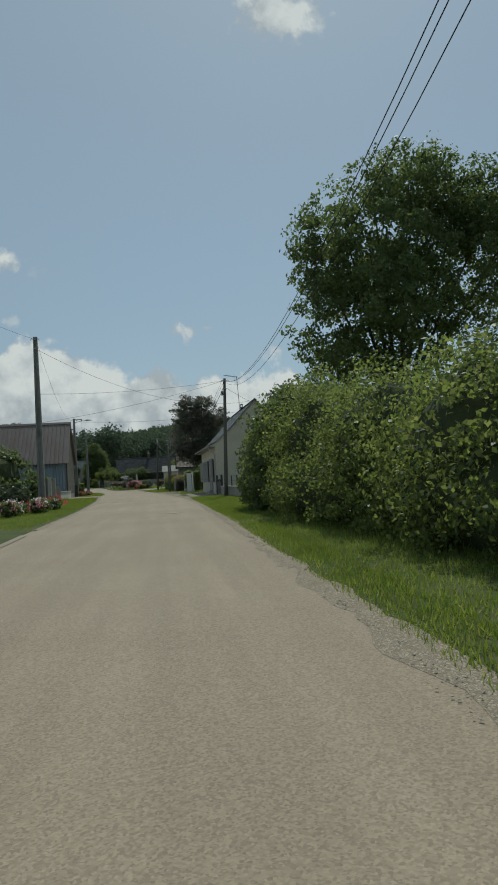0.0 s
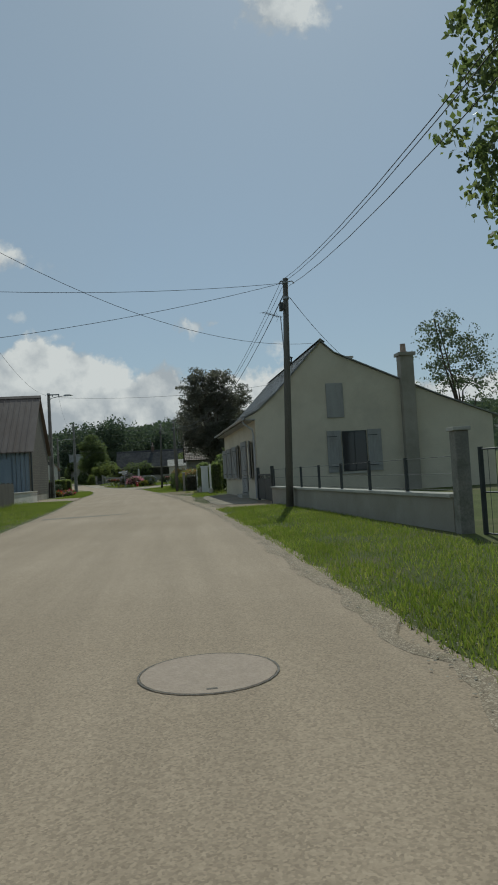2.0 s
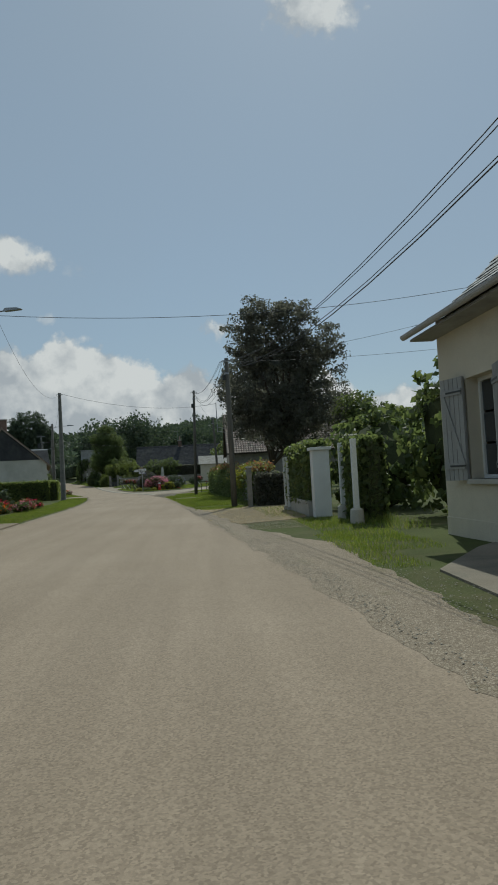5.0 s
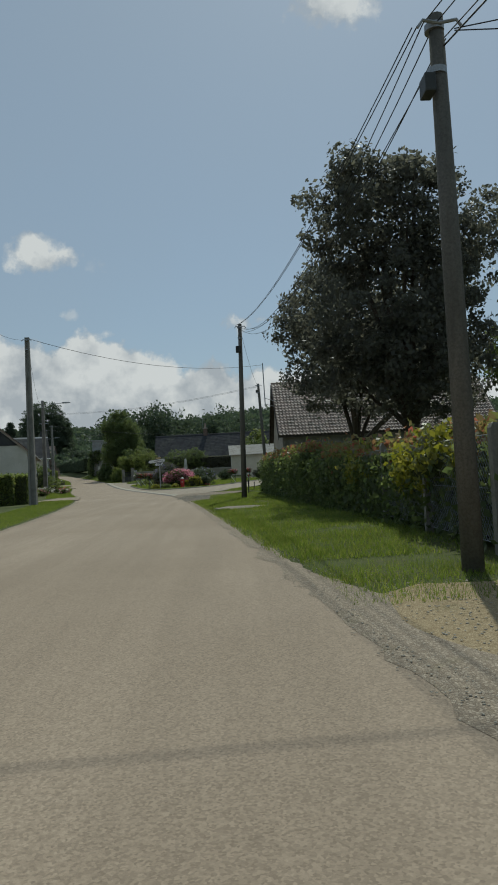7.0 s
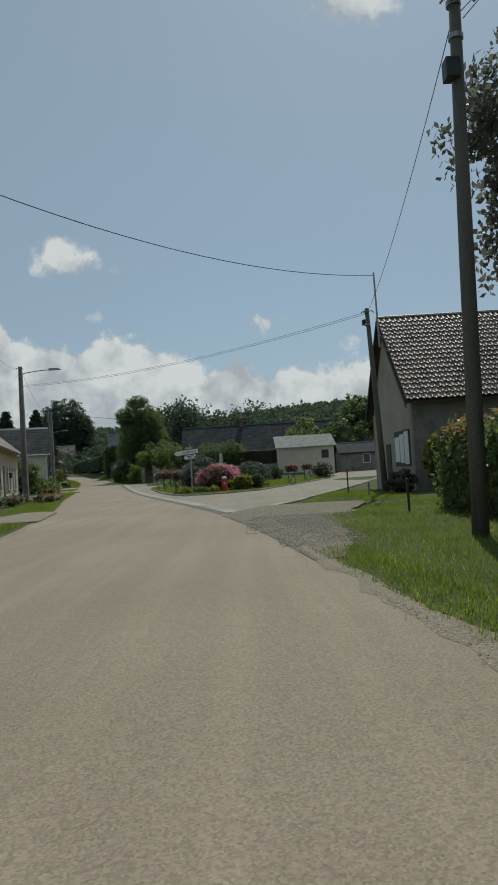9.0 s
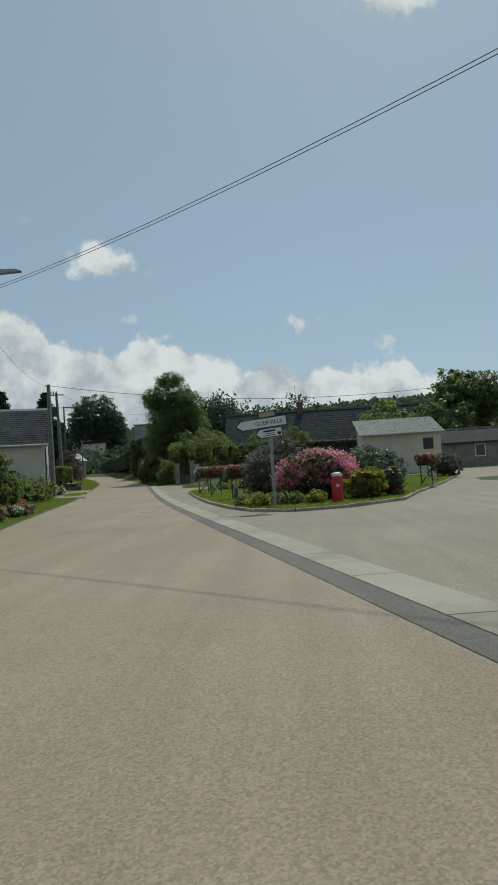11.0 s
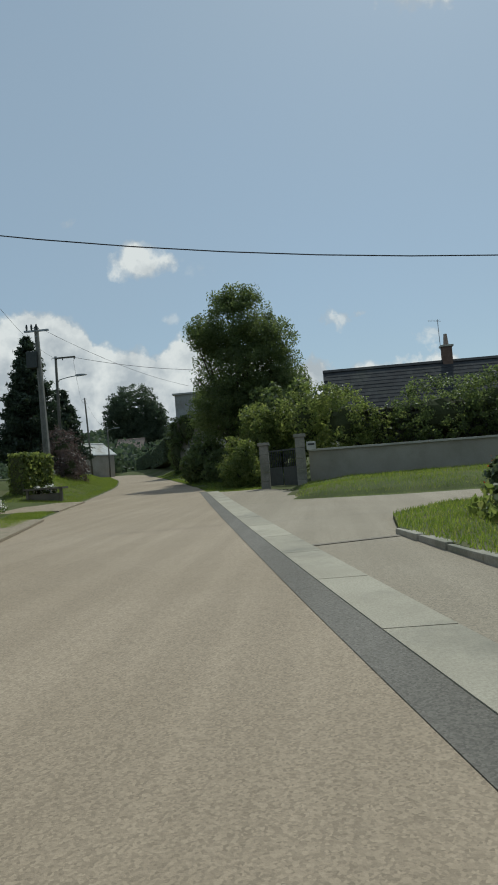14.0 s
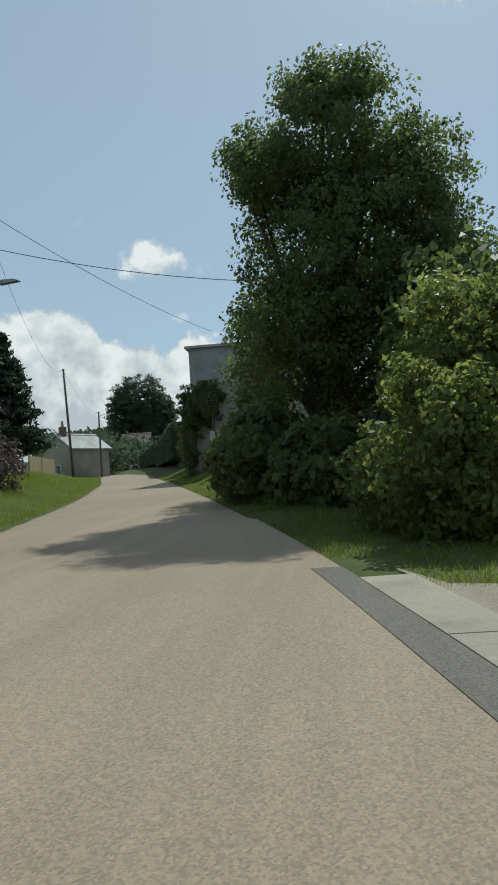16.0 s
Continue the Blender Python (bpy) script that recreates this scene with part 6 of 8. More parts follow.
# ---- left-hand side of the street ----
def plank_fence(label, line, h, gap, w, material, z=None, pointed=False):
    t = thing("fence", label, "fence")
    for (x0, y0), (x1, y1) in zip(line, line[1:]):
        a, b = Vector((x0, y0, 0)), Vector((x1, y1, 0))
        L = (b - a).length
        zz = ground_z(x0, y0) if z is None else z
        m = Matrix.Translation((x0, y0, zz)) @ Matrix.Rotation(math.atan2(y1 - y0, x1 - x0), 4, "Z")
        for r in (0.25, 0.8):
            part("rail", boxed(0, L, 0.02, 0.06, h * r - 0.04, h * r + 0.04, m=m), material, t)
        n = int(L / gap)
        me = None
        for k in range(n):
            hh = h * (1 + 0.02 * math.sin(k * 7.3))
            s = boxed(k * gap, k * gap + w, -0.012, 0.012, 0.04, hh, m=m)
            part("slat", s, material, t)
        for k in range(0, n + 1, max(1, int(1.9 / gap))):
            part("post", boxed(k * gap - 0.05, k * gap + 0.05, 0.0, 0.1, -0.1, h + 0.05, m=m, bevel=0.008), material, t)
    return t


def rusty_barn():
    t = thing("sheet_barn", "large barn with dull rusty sheet roof, sheet and board walls", "barn")
    t.matrix_basis = Matrix.Translation((-9.68, 69.8, 0)) @ Matrix.Rotation(radians(3.0), 4, "Z") @ Matrix.Translation((9.9, -69.8, 0))
    x0, x1, y0, y1, eave, ridge, yr = -34.0, -9.9, 69.8, 79.4, 3.75, 7.95, 74.4
    bm = bmesh.new()
    n = 80
    for k in range(n):
        a = x0 + (x1 - 0.1 - x0) * k / n
        w = (x1 - 0.1 - x0) / n
        prism(bm, [(a, y0), (a + w * 0.3, y0 - 0.03), (a + w * 0.6, y0 - 0.03), (a + w * 0.9, y0), (a + w * 0.9, y0 + 0.02), (a, y0 + 0.02)], 0.75, eave, "y", Matrix(((1, 0, 0, 0), (0, 0, 1, 0), (0, 1, 0, 0), (0, 0, 0, 1))))
    part("front_cladding", bm, BLUE_SHEET, t)
    part("front_base", boxed(x0, x1, y0, y0 + 0.3, -0.1, 0.75), RENDER_GREY, t)
    part("back_wall", boxed(x0, x1, y1 - 0.3, y1, -0.1, eave), RENDER_GREY, t)
    gable = [(y0 + 0.3, -0.1), (y1 - 0.3, -0.1), (y1 - 0.3, eave), (yr, ridge - 0.12), (y0 + 0.3, eave)]
    part("gable_wall", prism(bmesh.new(), gable, x1 - 0.3, x1, "x"), RENDER_GREY, t, "gable clad in weathered boards")
    part("far_gable_wall", prism(bmesh.new(), gable, x0, x0 + 0.3, "x"), BRICK, t)
    gw = next(c for c in t.children if c.name.startswith("gable_wall"))
    for r in range(40):
        z0 = 0.55 + r * 0.18
        cut = max(0.0, z0 + 0.17 - eave) / (ridge - 0.12 - eave)
        a, b = y0 + 0.34 + (yr - y0 - 0.34) * cut, y1 - 0.34 - (y1 - 0.34 - yr) * cut
        if b - a < 0.4:
            break
        part("board", boxed(x1, x1 + 0.022, a, b, z0, z0 + 0.165), POLE_WOOD, gw)
    bm = bmesh.new()
    m = 60
    prof = [(y0 - 0.4, eave - 0.2), (yr, ridge), (y1 + 0.3, eave - 0.1)]
    roof_strip(bm, prof, x0 - 0.2, x1 + 0.25, 0.06, "x")
    roof = part("roof", bm, RUST_SHEET, t)
    for k in range(m):
        u = x0 - 0.1 + (x1 + 0.2 - x0) * k / m
        bm = bmesh.new()
        roof_strip(bm, [(y0 - 0.41, eave - 0.16), (yr, ridge + 0.04)], u, u + 0.07, 0.05, "x")
        part("roof_rib", bm, RUST_SHEET, roof)
    part("ridge_cap", prism(bmesh.new(), [(yr - 0.25, ridge - 0.14), (yr, ridge + 0.08), (yr + 0.25, ridge - 0.14), (yr, ridge + 0.03)], x0 - 0.2, x1 + 0.27, "x"), RUST_SHEET, t)
    part("barn_door", boxed(-13.6, -11.2, y0 - 0.1, y0 - 0.035, 0.05, 3.1), BLUE_SHEET, t, "tall blue-grey sliding door")
    part("corner_post", boxed(x1 - 0.02, x1 + 0.08, y0 - 0.1, y0 + 0.02, -0.1, eave), DARK_METAL, t)


rusty_barn()
plank_fence("grey weathered plank fence before the barn", [(-7.3, 44.0), (-7.9, 51.0)], 1.65, 0.16, 0.13, POLE_WOOD)
plank_fence("low pale plank fence along the verge", [(-8.2, 52.5), (-9.2, 62.0)], 1.3, 0.17, 0.13, POLE_WOOD)
w = thing("low_wall", "low pale rendered plinth wall beside the barn", "wall")
part("wall_body", boxed(-9.6, -9.3, 62.2, 69.5, -0.1, 0.75, bevel=0.01), RENDER_WHITE, w)
part("coping", boxed(-9.66, -9.24, 62.2, 69.5, 0.75, 0.81), CONCRETE, w)
for px, py in ((-7.1, 43.7), (-8.05, 51.6)):
    p = thing("fence_post", "squared concrete post at the fence end", "post", "fence end posts")
    part("post_body", boxed(px - 0.09, px + 0.09, py - 0.09, py + 0.09, -0.05, 1.8, bevel=0.012), CONCRETE, p)
    part("post_cap", boxed(px - 0.11, px + 0.11, py - 0.11, py + 0.11, 1.8, 1.85), CONCRETE, p)


def flower_bed(label, x0, x1, y0, y1, h, mats, seed, n=7, z=None):
    """A bed of low flowering plants, each plant its own thing."""
    rng = random.Random(seed)
    for k in range(n):
        x, y = rng.uniform(x0, x1), y0 + (y1 - y0) * (k + 0.5) / n
        zz = (ground_z(x, y) if z is None else z)
        r = h * rng.uniform(0.7, 1.0)
        shrub("flower_plant", label, [((x, y, zz + r * 0.55), (r * 0.8, r * 0.8, r * 0.6))], LEAF, seed * 31 + k, 46, 16, 0.07, 0.06, "flowers", "flower beds", flowers=mats[k % len(mats)], flower_n=26)


flower_bed("pink and white hydrangea in the roadside bed", -6.4, -5.6, 27.5, 36.5, 0.62, (PETAL_PINK, PETAL_WHITE, PETAL_RED), 51, 9)
flower_bed("red geraniums beside the fence", -7.0, -6.3, 37.5, 41.0, 0.5, (PETAL_RED, PETAL_PINK), 52, 4)
shrub("clipped_bush", "round grey-green clipped bush by the fence", [((-7.5, 35.5, 0.7), (0.9, 1.2, 0.85))], LEAF_GREY, 53, 160, 22, 0.12, 0.08)
shrub("garden_shrub", "dark garden trees behind the fence", [((-11.5, 47.0, 2.0), (2.4, 3.4, 2.4)), ((-14.5, 52.0, 2.4), (3.0, 3.6, 2.8)), ((-10.2, 57.0, 1.2), (1.2, 2.4, 1.4))], LEAF, 54, 620, 26, 0.26, 0.14)
flower_bed("red and orange flowers in the verge bed", -10.2, -9.2, 82.5, 88.0, 0.5, (PETAL_ORANGE, PETAL_RED, PETAL_PINK), 55, 8)
shrub("clipped_bush", "small round clipped bush by the flower bed", [((-10.3, 84.0, 0.55), (0.6, 0.6, 0.6))], LEAF_GREY, 56, 80, 20, 0.09, 0.07)
hedge("dense clipped box hedge before the house", [(-18.5, 107.4), (-13.2, 108.4)], 0.9, 1.6, LEAF_LIGHT, 57, 700, 0.07)
hedge("dense clipped box hedge along the verge", [(-13.0, 108.9), (-13.8, 113.4)], 0.8, 1.55, LEAF_LIGHT, 58, 800, 0.07)
yd = thing("yard_gate", "dark slatted yard gate beside the pole", "gate")
for k in range(9):
    part("slat", boxed(-11.6 + k * 0.2, -11.44 + k * 0.2, 79.0, 79.04, 0.1, 1.35), DARK_WOOD, yd)
part("rail", boxed(-11.7, -9.75, 79.04, 79.08, 0.3, 0.4), DARK_WOOD, yd)
part("rail", boxed(-11.7, -9.75, 79.04, 79.08, 1.0, 1.1), DARK_WOOD, yd)
for k in range(2):
    b = thing("wheelie_bin", "dark plastic wheeled bin with lid", "bin", "bins")
    b.matrix_basis = pose(-10.9 - k * 0.75, 82.2, 0.03)
    bm = boxed(-0.28, 0.28, -0.3, 0.3, 0.06, 0.95, bevel=0.03)
    for v in bm.verts:
        if v.co.z < 0.5:
            v.co.x *= 0.8
            v.co.y *= 0.8
    part("body", bm, DARK_METAL, b)
    part("lid", boxed(-0.3, 0.3, -0.34, 0.32, 0.95, 1.03, bevel=0.02), DARK_METAL, b)
    for s in (-1, 1):
        bm = bmesh.new()
        tube(bm, [(s * 0.24, 0.26, 0.1), (s * 0.31, 0.26, 0.1)], 0.1, 12)
        part("wheel", bm, DARK_METAL, b)


def street_house():
    """Low house beside the road: gable towards the start of the street, shuttered front along the road."""
    t = thing("street_house", "low yellow-fronted house with brick base and brown tiled roof", "house")
    t.matrix_basis = pose(-16.4, 123.0, 0.02, 0, 0, 12.6)
    x, x1, y0, y1, eave = 0.0, -8.4, 0.0, 17.5, 3.55
    xr, ridge = -4.2, 7.3
    gable = [(x1, -0.1), (x, -0.1), (x, eave), (xr, ridge - 0.1), (x1, eave)]
    part("gable_wall", prism(bmesh.new(), gable, y0, y0 + 0.3), RENDER_WHITE, t)
    part("slate_hanging", prism(bmesh.new(), [(x - 0.62, eave + 0.45), (xr, ridge - 0.15), (x1 + 0.62, eave + 0.45)], y0 - 0.04, y0 - 0.004), SLATE_DARK, t, "dark slate-hung upper gable")
    part("far_gable_wall", prism(bmesh.new(), gable, y1 - 0.3, y1), RENDER_GREY, t)
    wins = [(1.6, 2.5), (4.2, 5.1), (6.8, 7.7), (11.6, 12.5), (14.6, 15.5)]
    holes = [(a, b, 0.95, 2.35) for a, b in wins] + [(9.0, 10.0, 0.1, 2.35)]
    part("front_wall", wall_with_holes(bmesh.new(), x - 0.3, y0 + 0.3, y1 - 0.3, 0.6, eave, 0.3, [(a, b, max(c, 0.6), d) for a, b, c, d in holes]), YELLOW_WALL, t)
    part("brick_base", wall_with_holes(bmesh.new(), x - 0.3, y0 + 0.3, y1 - 0.3, -0.1, 0.6, 0.32, [(9.0, 10.0, 0.1, 0.6)]), BRICK, t)
    part("back_wall", boxed(x1, x1 + 0.3, y0 + 0.3, y1 - 0.3, -0.1, eave), RENDER_GREY, t)
    for a, b in wins:
        w_, m_ = window(t, (x, a, 0.95), (0, 1, 0), b - a, 1.4)
        for hy, s in ((a, -1), (b, 1)):
            ms = Matrix.Translation((x + 0.02, hy, 0.93)) @ Matrix.Rotation(radians(90), 4, "Z")
            if s < 0:
                ms = ms @ Matrix.Translation((-0.46, 0, 0))
            shutter(t, ms, 0.46, 1.44, WHITE_PAINT)
    part("door", boxed(x - 0.2, x - 0.14, 9.0, 10.0, 0.1, 2.35), DARK_WOOD, t)
    roof = part("roof", roof_strip(bmesh.new(), [(x + 0.4, eave - 0.25), (xr, ridge), (x1 - 0.4, eave - 0.25)], y0 - 0.2, y1 + 0.2, 0.12), TILE_RED, t)
    slates(roof, [(x + 0.42, eave - 0.23), (xr, ridge + 0.02)], y0 - 0.2, y1 + 0.2, 0.3, 0.28, TILE_RED, name="roof_tile", limit=280)
    part("ridge_cap", prism(bmesh.new(), [(xr - 0.2, ridge - 0.1), (xr, ridge + 0.12), (xr + 0.2, ridge - 0.1), (xr, ridge + 0.02)], y0 - 0.22, y1 + 0.22), TILE_RED, t)
    bm = bmesh.new()
    tube(bm, [(x + 0.48, y0 - 0.15, eave - 0.27), (x + 0.48, y1 + 0.15, eave - 0.27)], 0.06, 8)
    part("rain_gutter", bm, ZINC, t)
    c = part("chimney", boxed(xr - 0.35, xr + 0.35, 3.0, 3.6, ridge - 0.6, ridge + 1.1, bevel=0.02), BRICK, t)
    part("chimney_cap", boxed(xr - 0.42, xr + 0.42, 2.93, 3.67, ridge + 1.1, ridge + 1.2), CONCRETE, c)
    w_, m_ = window(t, (-3.0, y0, 1.05), (1, 0, 0), 1.1, 1.2)
    lp = bmesh.new()
    tube(lp, [(x, 10.9, 1.9), (x + 0.22, 10.9, 2.0)], 0.02, 6)
    la = part("wall_lantern", lp, DARK_METAL, t)
    part("lantern_glass", boxed(x + 0.14, x + 0.30, 10.82, 10.98, 1.66, 1.96, bevel=0.01), DARK_METAL, la)


street_house()
plank_fence("yellowish low paling fence before the house", [(-14.7, 117.5), (-15.5, 121.5)], 1.0, 0.15, 0.11, STRAW)
flower_bed("white roses against the house front", -17.6, -16.9, 127.5, 131.5, 0.7, (PETAL_WHITE, PETAL_PINK), 59, 5)
shrub("bush", "large dark laurel beyond the yellow house", [((-21.6, 145.0, 1.5), (1.5, 2.2, 1.7))], LEAF, 60, 260, 24, 0.16, 0.11)
flower_bed("low flowering shrubs in the verge", -17.4, -16.2, 132.5, 139.5, 0.5, (PETAL_WHITE, PETAL_PINK, PETAL_RED), 61, 6)
hedge("clipped garden hedge along the verge", [(-21.3, 147.5), (-22.6, 153.0)], 0.8, 1.35, LEAF, 62, 360, 0.10)
shrub("bush", "light green bush by the garden hedge", [((-21.3, 151.5, 0.6), (0.85, 2.2, 0.7)), ((-22.3, 155.2, 0.85), (0.85, 1.6, 0.95))], LEAF_LIGHT, 63, 220, 22, 0.12, 0.09)
tree("leafy garden tree beside the slate-roofed house", (-25.4, 150.0, 0), [((-25.2, 150.0, 3.0), (1.7, 2.0, 1.7))], LEAF, 64, 260, 24, 0.25, 0.14, 0.14, 0.4)


def slate_house():
    t = thing("slate_house", "cream house with dark slate roof and white corner", "house")
    t.matrix_basis = Matrix.Translation((-24.7, 163.6, 0)) @ Matrix.Rotation(radians(17.5), 4, "Z") @ Matrix.Translation((24.7, -163.6, 0))
    x0, x1, y0, y1, eave, ridge, yr = -36.0, -24.7, 163.6, 171.0, 4.45, 7.35, 167.3
    z0 = g(165)
    part("front_wall", boxed(x0, x1, y0, y0 + 0.3, z0 - 0.3, eave), RENDER_CREAM, t)
    part("back_wall", boxed(x0, x1, y1 - 0.3, y1, z0 - 0.3, eave), RENDER_CREAM, t)
    gable = [(y0 + 0.3, z0 - 0.3), (y1 - 0.3, z0 - 0.3), (y1 - 0.3, eave), (yr, ridge - 0.12), (y0 + 0.3, eave)]
    part("gable_wall", prism(bmesh.new(), gable, x1 - 0.3, x1, "x"), RENDER_WHITE, t)
    part("far_gable_wall", prism(bmesh.new(), gable, x0, x0 + 0.3, "x"), RENDER_CREAM, t)
    part("corner_quoin", boxed(x1 - 0.28, x1 + 0.02, y0 - 0.02, y0 + 0.3, z0 - 0.3, eave), WHITE_PAINT, t)
    roof = part("roof", roof_strip(bmesh.new(), [(y0 - 0.35, eave - 0.12), (yr, ridge), (y1 + 0.35, eave - 0.12)], x0 - 0.2, x1 + 0.2, 0.1, "x"), SLATE_DARK, t)
    slates(roof, [(y0 - 0.36, eave - 0.10), (yr, ridge + 0.02)], x0 - 0.2, x1 + 0.2, 0.3, 0.3, SLATE_DARK, "x", limit=250)
    part("ridge_cap", prism(bmesh.new(), [(yr - 0.18, ridge - 0.08), (yr, ridge + 0.1), (yr + 0.18, ridge - 0.08), (yr, ridge + 0.02)], x0 - 0.22, x1 + 0.22, "x"), ZINC, t)
    bm = bmesh.new()
    tube(bm, [(x0, y0 - 0.42, eave - 0.16), (x1 + 0.2, y0 - 0.42, eave - 0.16)], 0.06, 8)
    part("rain_gutter", bm, WHITE_PAINT, t)
    bm = bmesh.new()
    tube(bm, [(x1 + 0.08, y0 - 0.4, eave - 0.2), (x1 - 0.05, y0 - 0.07, eave - 0.5), (x1 - 0.05, y0 - 0.07, z0)], 0.045, 8)
    part("downpipe", bm, DARK_METAL, t)
    part("side_window", boxed(x1 - 0.01, x1 + 0.03, 165.6, 166.5, 1.6, 2.8), DARK_METAL, t)
    part("porch_roof", boxed(x1 - 4.6, x1 - 2.2, y0 - 1.2, y0, 2.35, 2.45), DARK_WOOD, t)
    window(t, (x1 - 7.4, y0, 1.4), (1, 0, 0), 1.0, 1.3)
    w_, m_ = window(t, (x1 - 4.0, y0, 0.6), (1, 0, 0), 1.0, 2.0, DARK_WOOD)


slate_house()
shrub("bush", "dark rounded bush before the slate-roofed house", [((-26.2, 160.8, 1.1), (0.9, 0.9, 1.2)), ((-27.6, 160.4, 0.9), (1.0, 0.9, 1.0))], LEAF_DARK, 65, 180, 22, 0.13, 0.09)
plank_fence("dark low paling fence before the slate-roofed house", [(-28.5, 159.2), (-24.6, 160.2)], 0.85, 0.15, 0.12, DARK_WOOD)
flower_bed("pale roses at the foot of the pole", -24.6, -23.8, 163.6, 165.8, 0.6, (PETAL_WHITE, PETAL_PINK), 66, 3)
hedge("tall clipped light green hedge behind the roses", [(-27.2, 173.6), (-26.9, 176.0)], 0.8, 1.75, LEAF_LIGHT, 67, 420, 0.10)
pb = thing("planter_box", "long grey timber planter with pale flowers", "planter")
part("box_body", boxed(-26.2, -24.9, 172.4, 172.9, g(172) - 0.05, g(172) + 0.45, bevel=0.01), POLE_WOOD, pb)
part("top_board", boxed(-26.4, -24.7, 172.3, 173.0, g(172) + 0.62, g(172) + 0.70), POLE_WOOD, pb)
for px in (-26.3, -24.85):
    part("leg", boxed(px, px + 0.1, 172.35, 172.45, g(172) - 0.1, g(172) + 0.62), POLE_WOOD, pb)
flower_bed("pale flowers in the timber planter", -26.0, -25.1, 172.5, 172.8, 0.28, (PETAL_WHITE,), 68, 3, g(172) + 0.42)
shrub("bush", "dark purple-leaved plum shrub on the bank", [((-30.3, 187.0, 3.4), (1.1, 1.3, 1.8)), ((-29.5, 186.0, 2.5), (0.8, 1.0, 1.1)), ((-30.0, 188.2, 2.4), (1.0, 1.2, 1.2))], LEAF_PURPLE, 69, 420, 24, 0.22, 0.07, core=0.5)
plank_fence("weathered plank fence on the bank", [(-28.2, 176.5), (-29.5, 183.5)], 1.3, 0.16, 0.13, POLE_WOOD)


def conifer(label, x, y, h, r, seed):
    t = thing("conifer", label, "conifer", "conifers")
    z = ground_z(x, y)
    bm = bmesh.new()
    tube(bm, [(x, y, z - 0.2), (x, y, z + h * 0.5), (x, y, z + h * 0.98)], [r * 0.09, r * 0.06, 0.02], 8)
    part("trunk", bm, BARK, t, smooth=True)
    rng = np.random.default_rng(seed)
    pts = []
    bb = bmesh.new()
    zz = z + h * 0.12
    while zz < z + h * 0.99:
        k = (zz - z) / h
        L = r * (1.05 - k) ** 0.85
        for a in rng.uniform(0, 6.28, 9 if k < 0.8 else 6):
            l = L * rng.uniform(0.65, 1.1)
            d = np.array([math.cos(a), math.sin(a), 0.18 + 0.25 * k])
            base = np.array([x, y, zz])
            tube(bb, [base, base + d * l], [0.03, 0.01], 4)
            s = rng.random(int(110 * l / r) + 40) ** 0.6
            q = base + d * (s * l)[:, None] + rng.normal(size=(len(s), 3)) * np.array([0.15, 0.15, 0.09]) * (0.6 + l * 0.2)
            pts.append(q)
        zz += h * 0.035
    part("branches", bb, BARK, t)
    leaf_object("needles", leaves(np.concatenate(pts), 0.105, long=3.0, flat=0.3, rng=rng), NEEDLE, t)


conifer("tall dark pine behind the bank", -34.9, 192.5, 8.4, 2.6, 71)
conifer("dark pine beside the transformer pole", -33.9, 190.8, 10.0, 2.9, 72)
conifer("dark pine at the garden edge", -34.2, 197.5, 6.8, 2.3, 73)
conifer("dark pine behind the slate-roofed house", -38.5, 183.0, 9.8, 3.0, 74)
conifer("tall pine behind the slate-roofed house", -34.0, 178.5, 9.0, 2.6, 75)


def far_house(label, x0, x1, y0, y1, z, eave, ridge, roofm, wallm, axis="x", wins=3, name="far_house", chim=None):
    t = thing(name, label, "house")
    if axis == "x":
        yr = (y0 + y1) / 2
        gable = [(y0, z - 1), (y1, z - 1), (y1, eave), (yr, ridge - 0.1), (y0, eave)]
        part("wall", prism(bmesh.new(), gable, x0, x1, "x"), wallm, t)
        roof = part("roof", roof_strip(bmesh.new(), [(y0 - 0.3, eave - 0.1), (yr, ridge + 0.05), (y1 + 0.3, eave - 0.1)], x0 - 0.3, x1 + 0.3, 0.15, "x"), roofm, t)
        part("ridge_cap", prism(bmesh.new(), [(yr - 0.2, ridge), (yr, ridge + 0.15), (yr + 0.2, ridge)], x0 - 0.3, x1 + 0.3, "x"), roofm, roof)
    else:
        xr = (x0 + x1) / 2
        gable = [(x0, z - 1), (x1, z - 1), (x1, eave), (xr, ridge - 0.1), (x0, eave)]
        part("wall", prism(bmesh.new(), gable, y0, y1), wallm, t)
        roof = part("roof", roof_strip(bmesh.new(), [(x0 - 0.3, eave - 0.1), (xr, ridge + 0.05), (x1 + 0.3, eave - 0.1)], y0 - 0.3, y1 + 0.3, 0.15), roofm, t)
        part("ridge_cap", prism(bmesh.new(), [(xr - 0.2, ridge), (xr, ridge + 0.15), (xr + 0.2, ridge)], y0 - 0.3, y1 + 0.3), roofm, roof)
    for k in range(wins):
        a = x0 + (x1 - x0) * (k + 0.5) / wins - 0.45
        wd = part("window", boxed(a, a + 0.9, y0 - 0.03, y0 + 0.02, z + 0.9, z + 2.0), WHITE_PAINT, t)
        part("pane", boxed(a + 0.08, a + 0.82, y0 - 0.04, y0 - 0.03, z + 0.98, z + 1.92), GLASS, wd)
    if chim:
        cx, cy, cz = chim
        c = part("chimney", boxed(cx - 0.35, cx + 0.35, cy - 0.3, cy + 0.3, ridge - 0.8, cz, bevel=0.02), BRICK, t)
        bm = bmesh.new()
        tube(bm, [(cx, cy, cz), (cx, cy, cz + 0.7)], [0.2, 0.13], 8)
        part("chimney_pot", bm, TILE_RED, c)
    return t


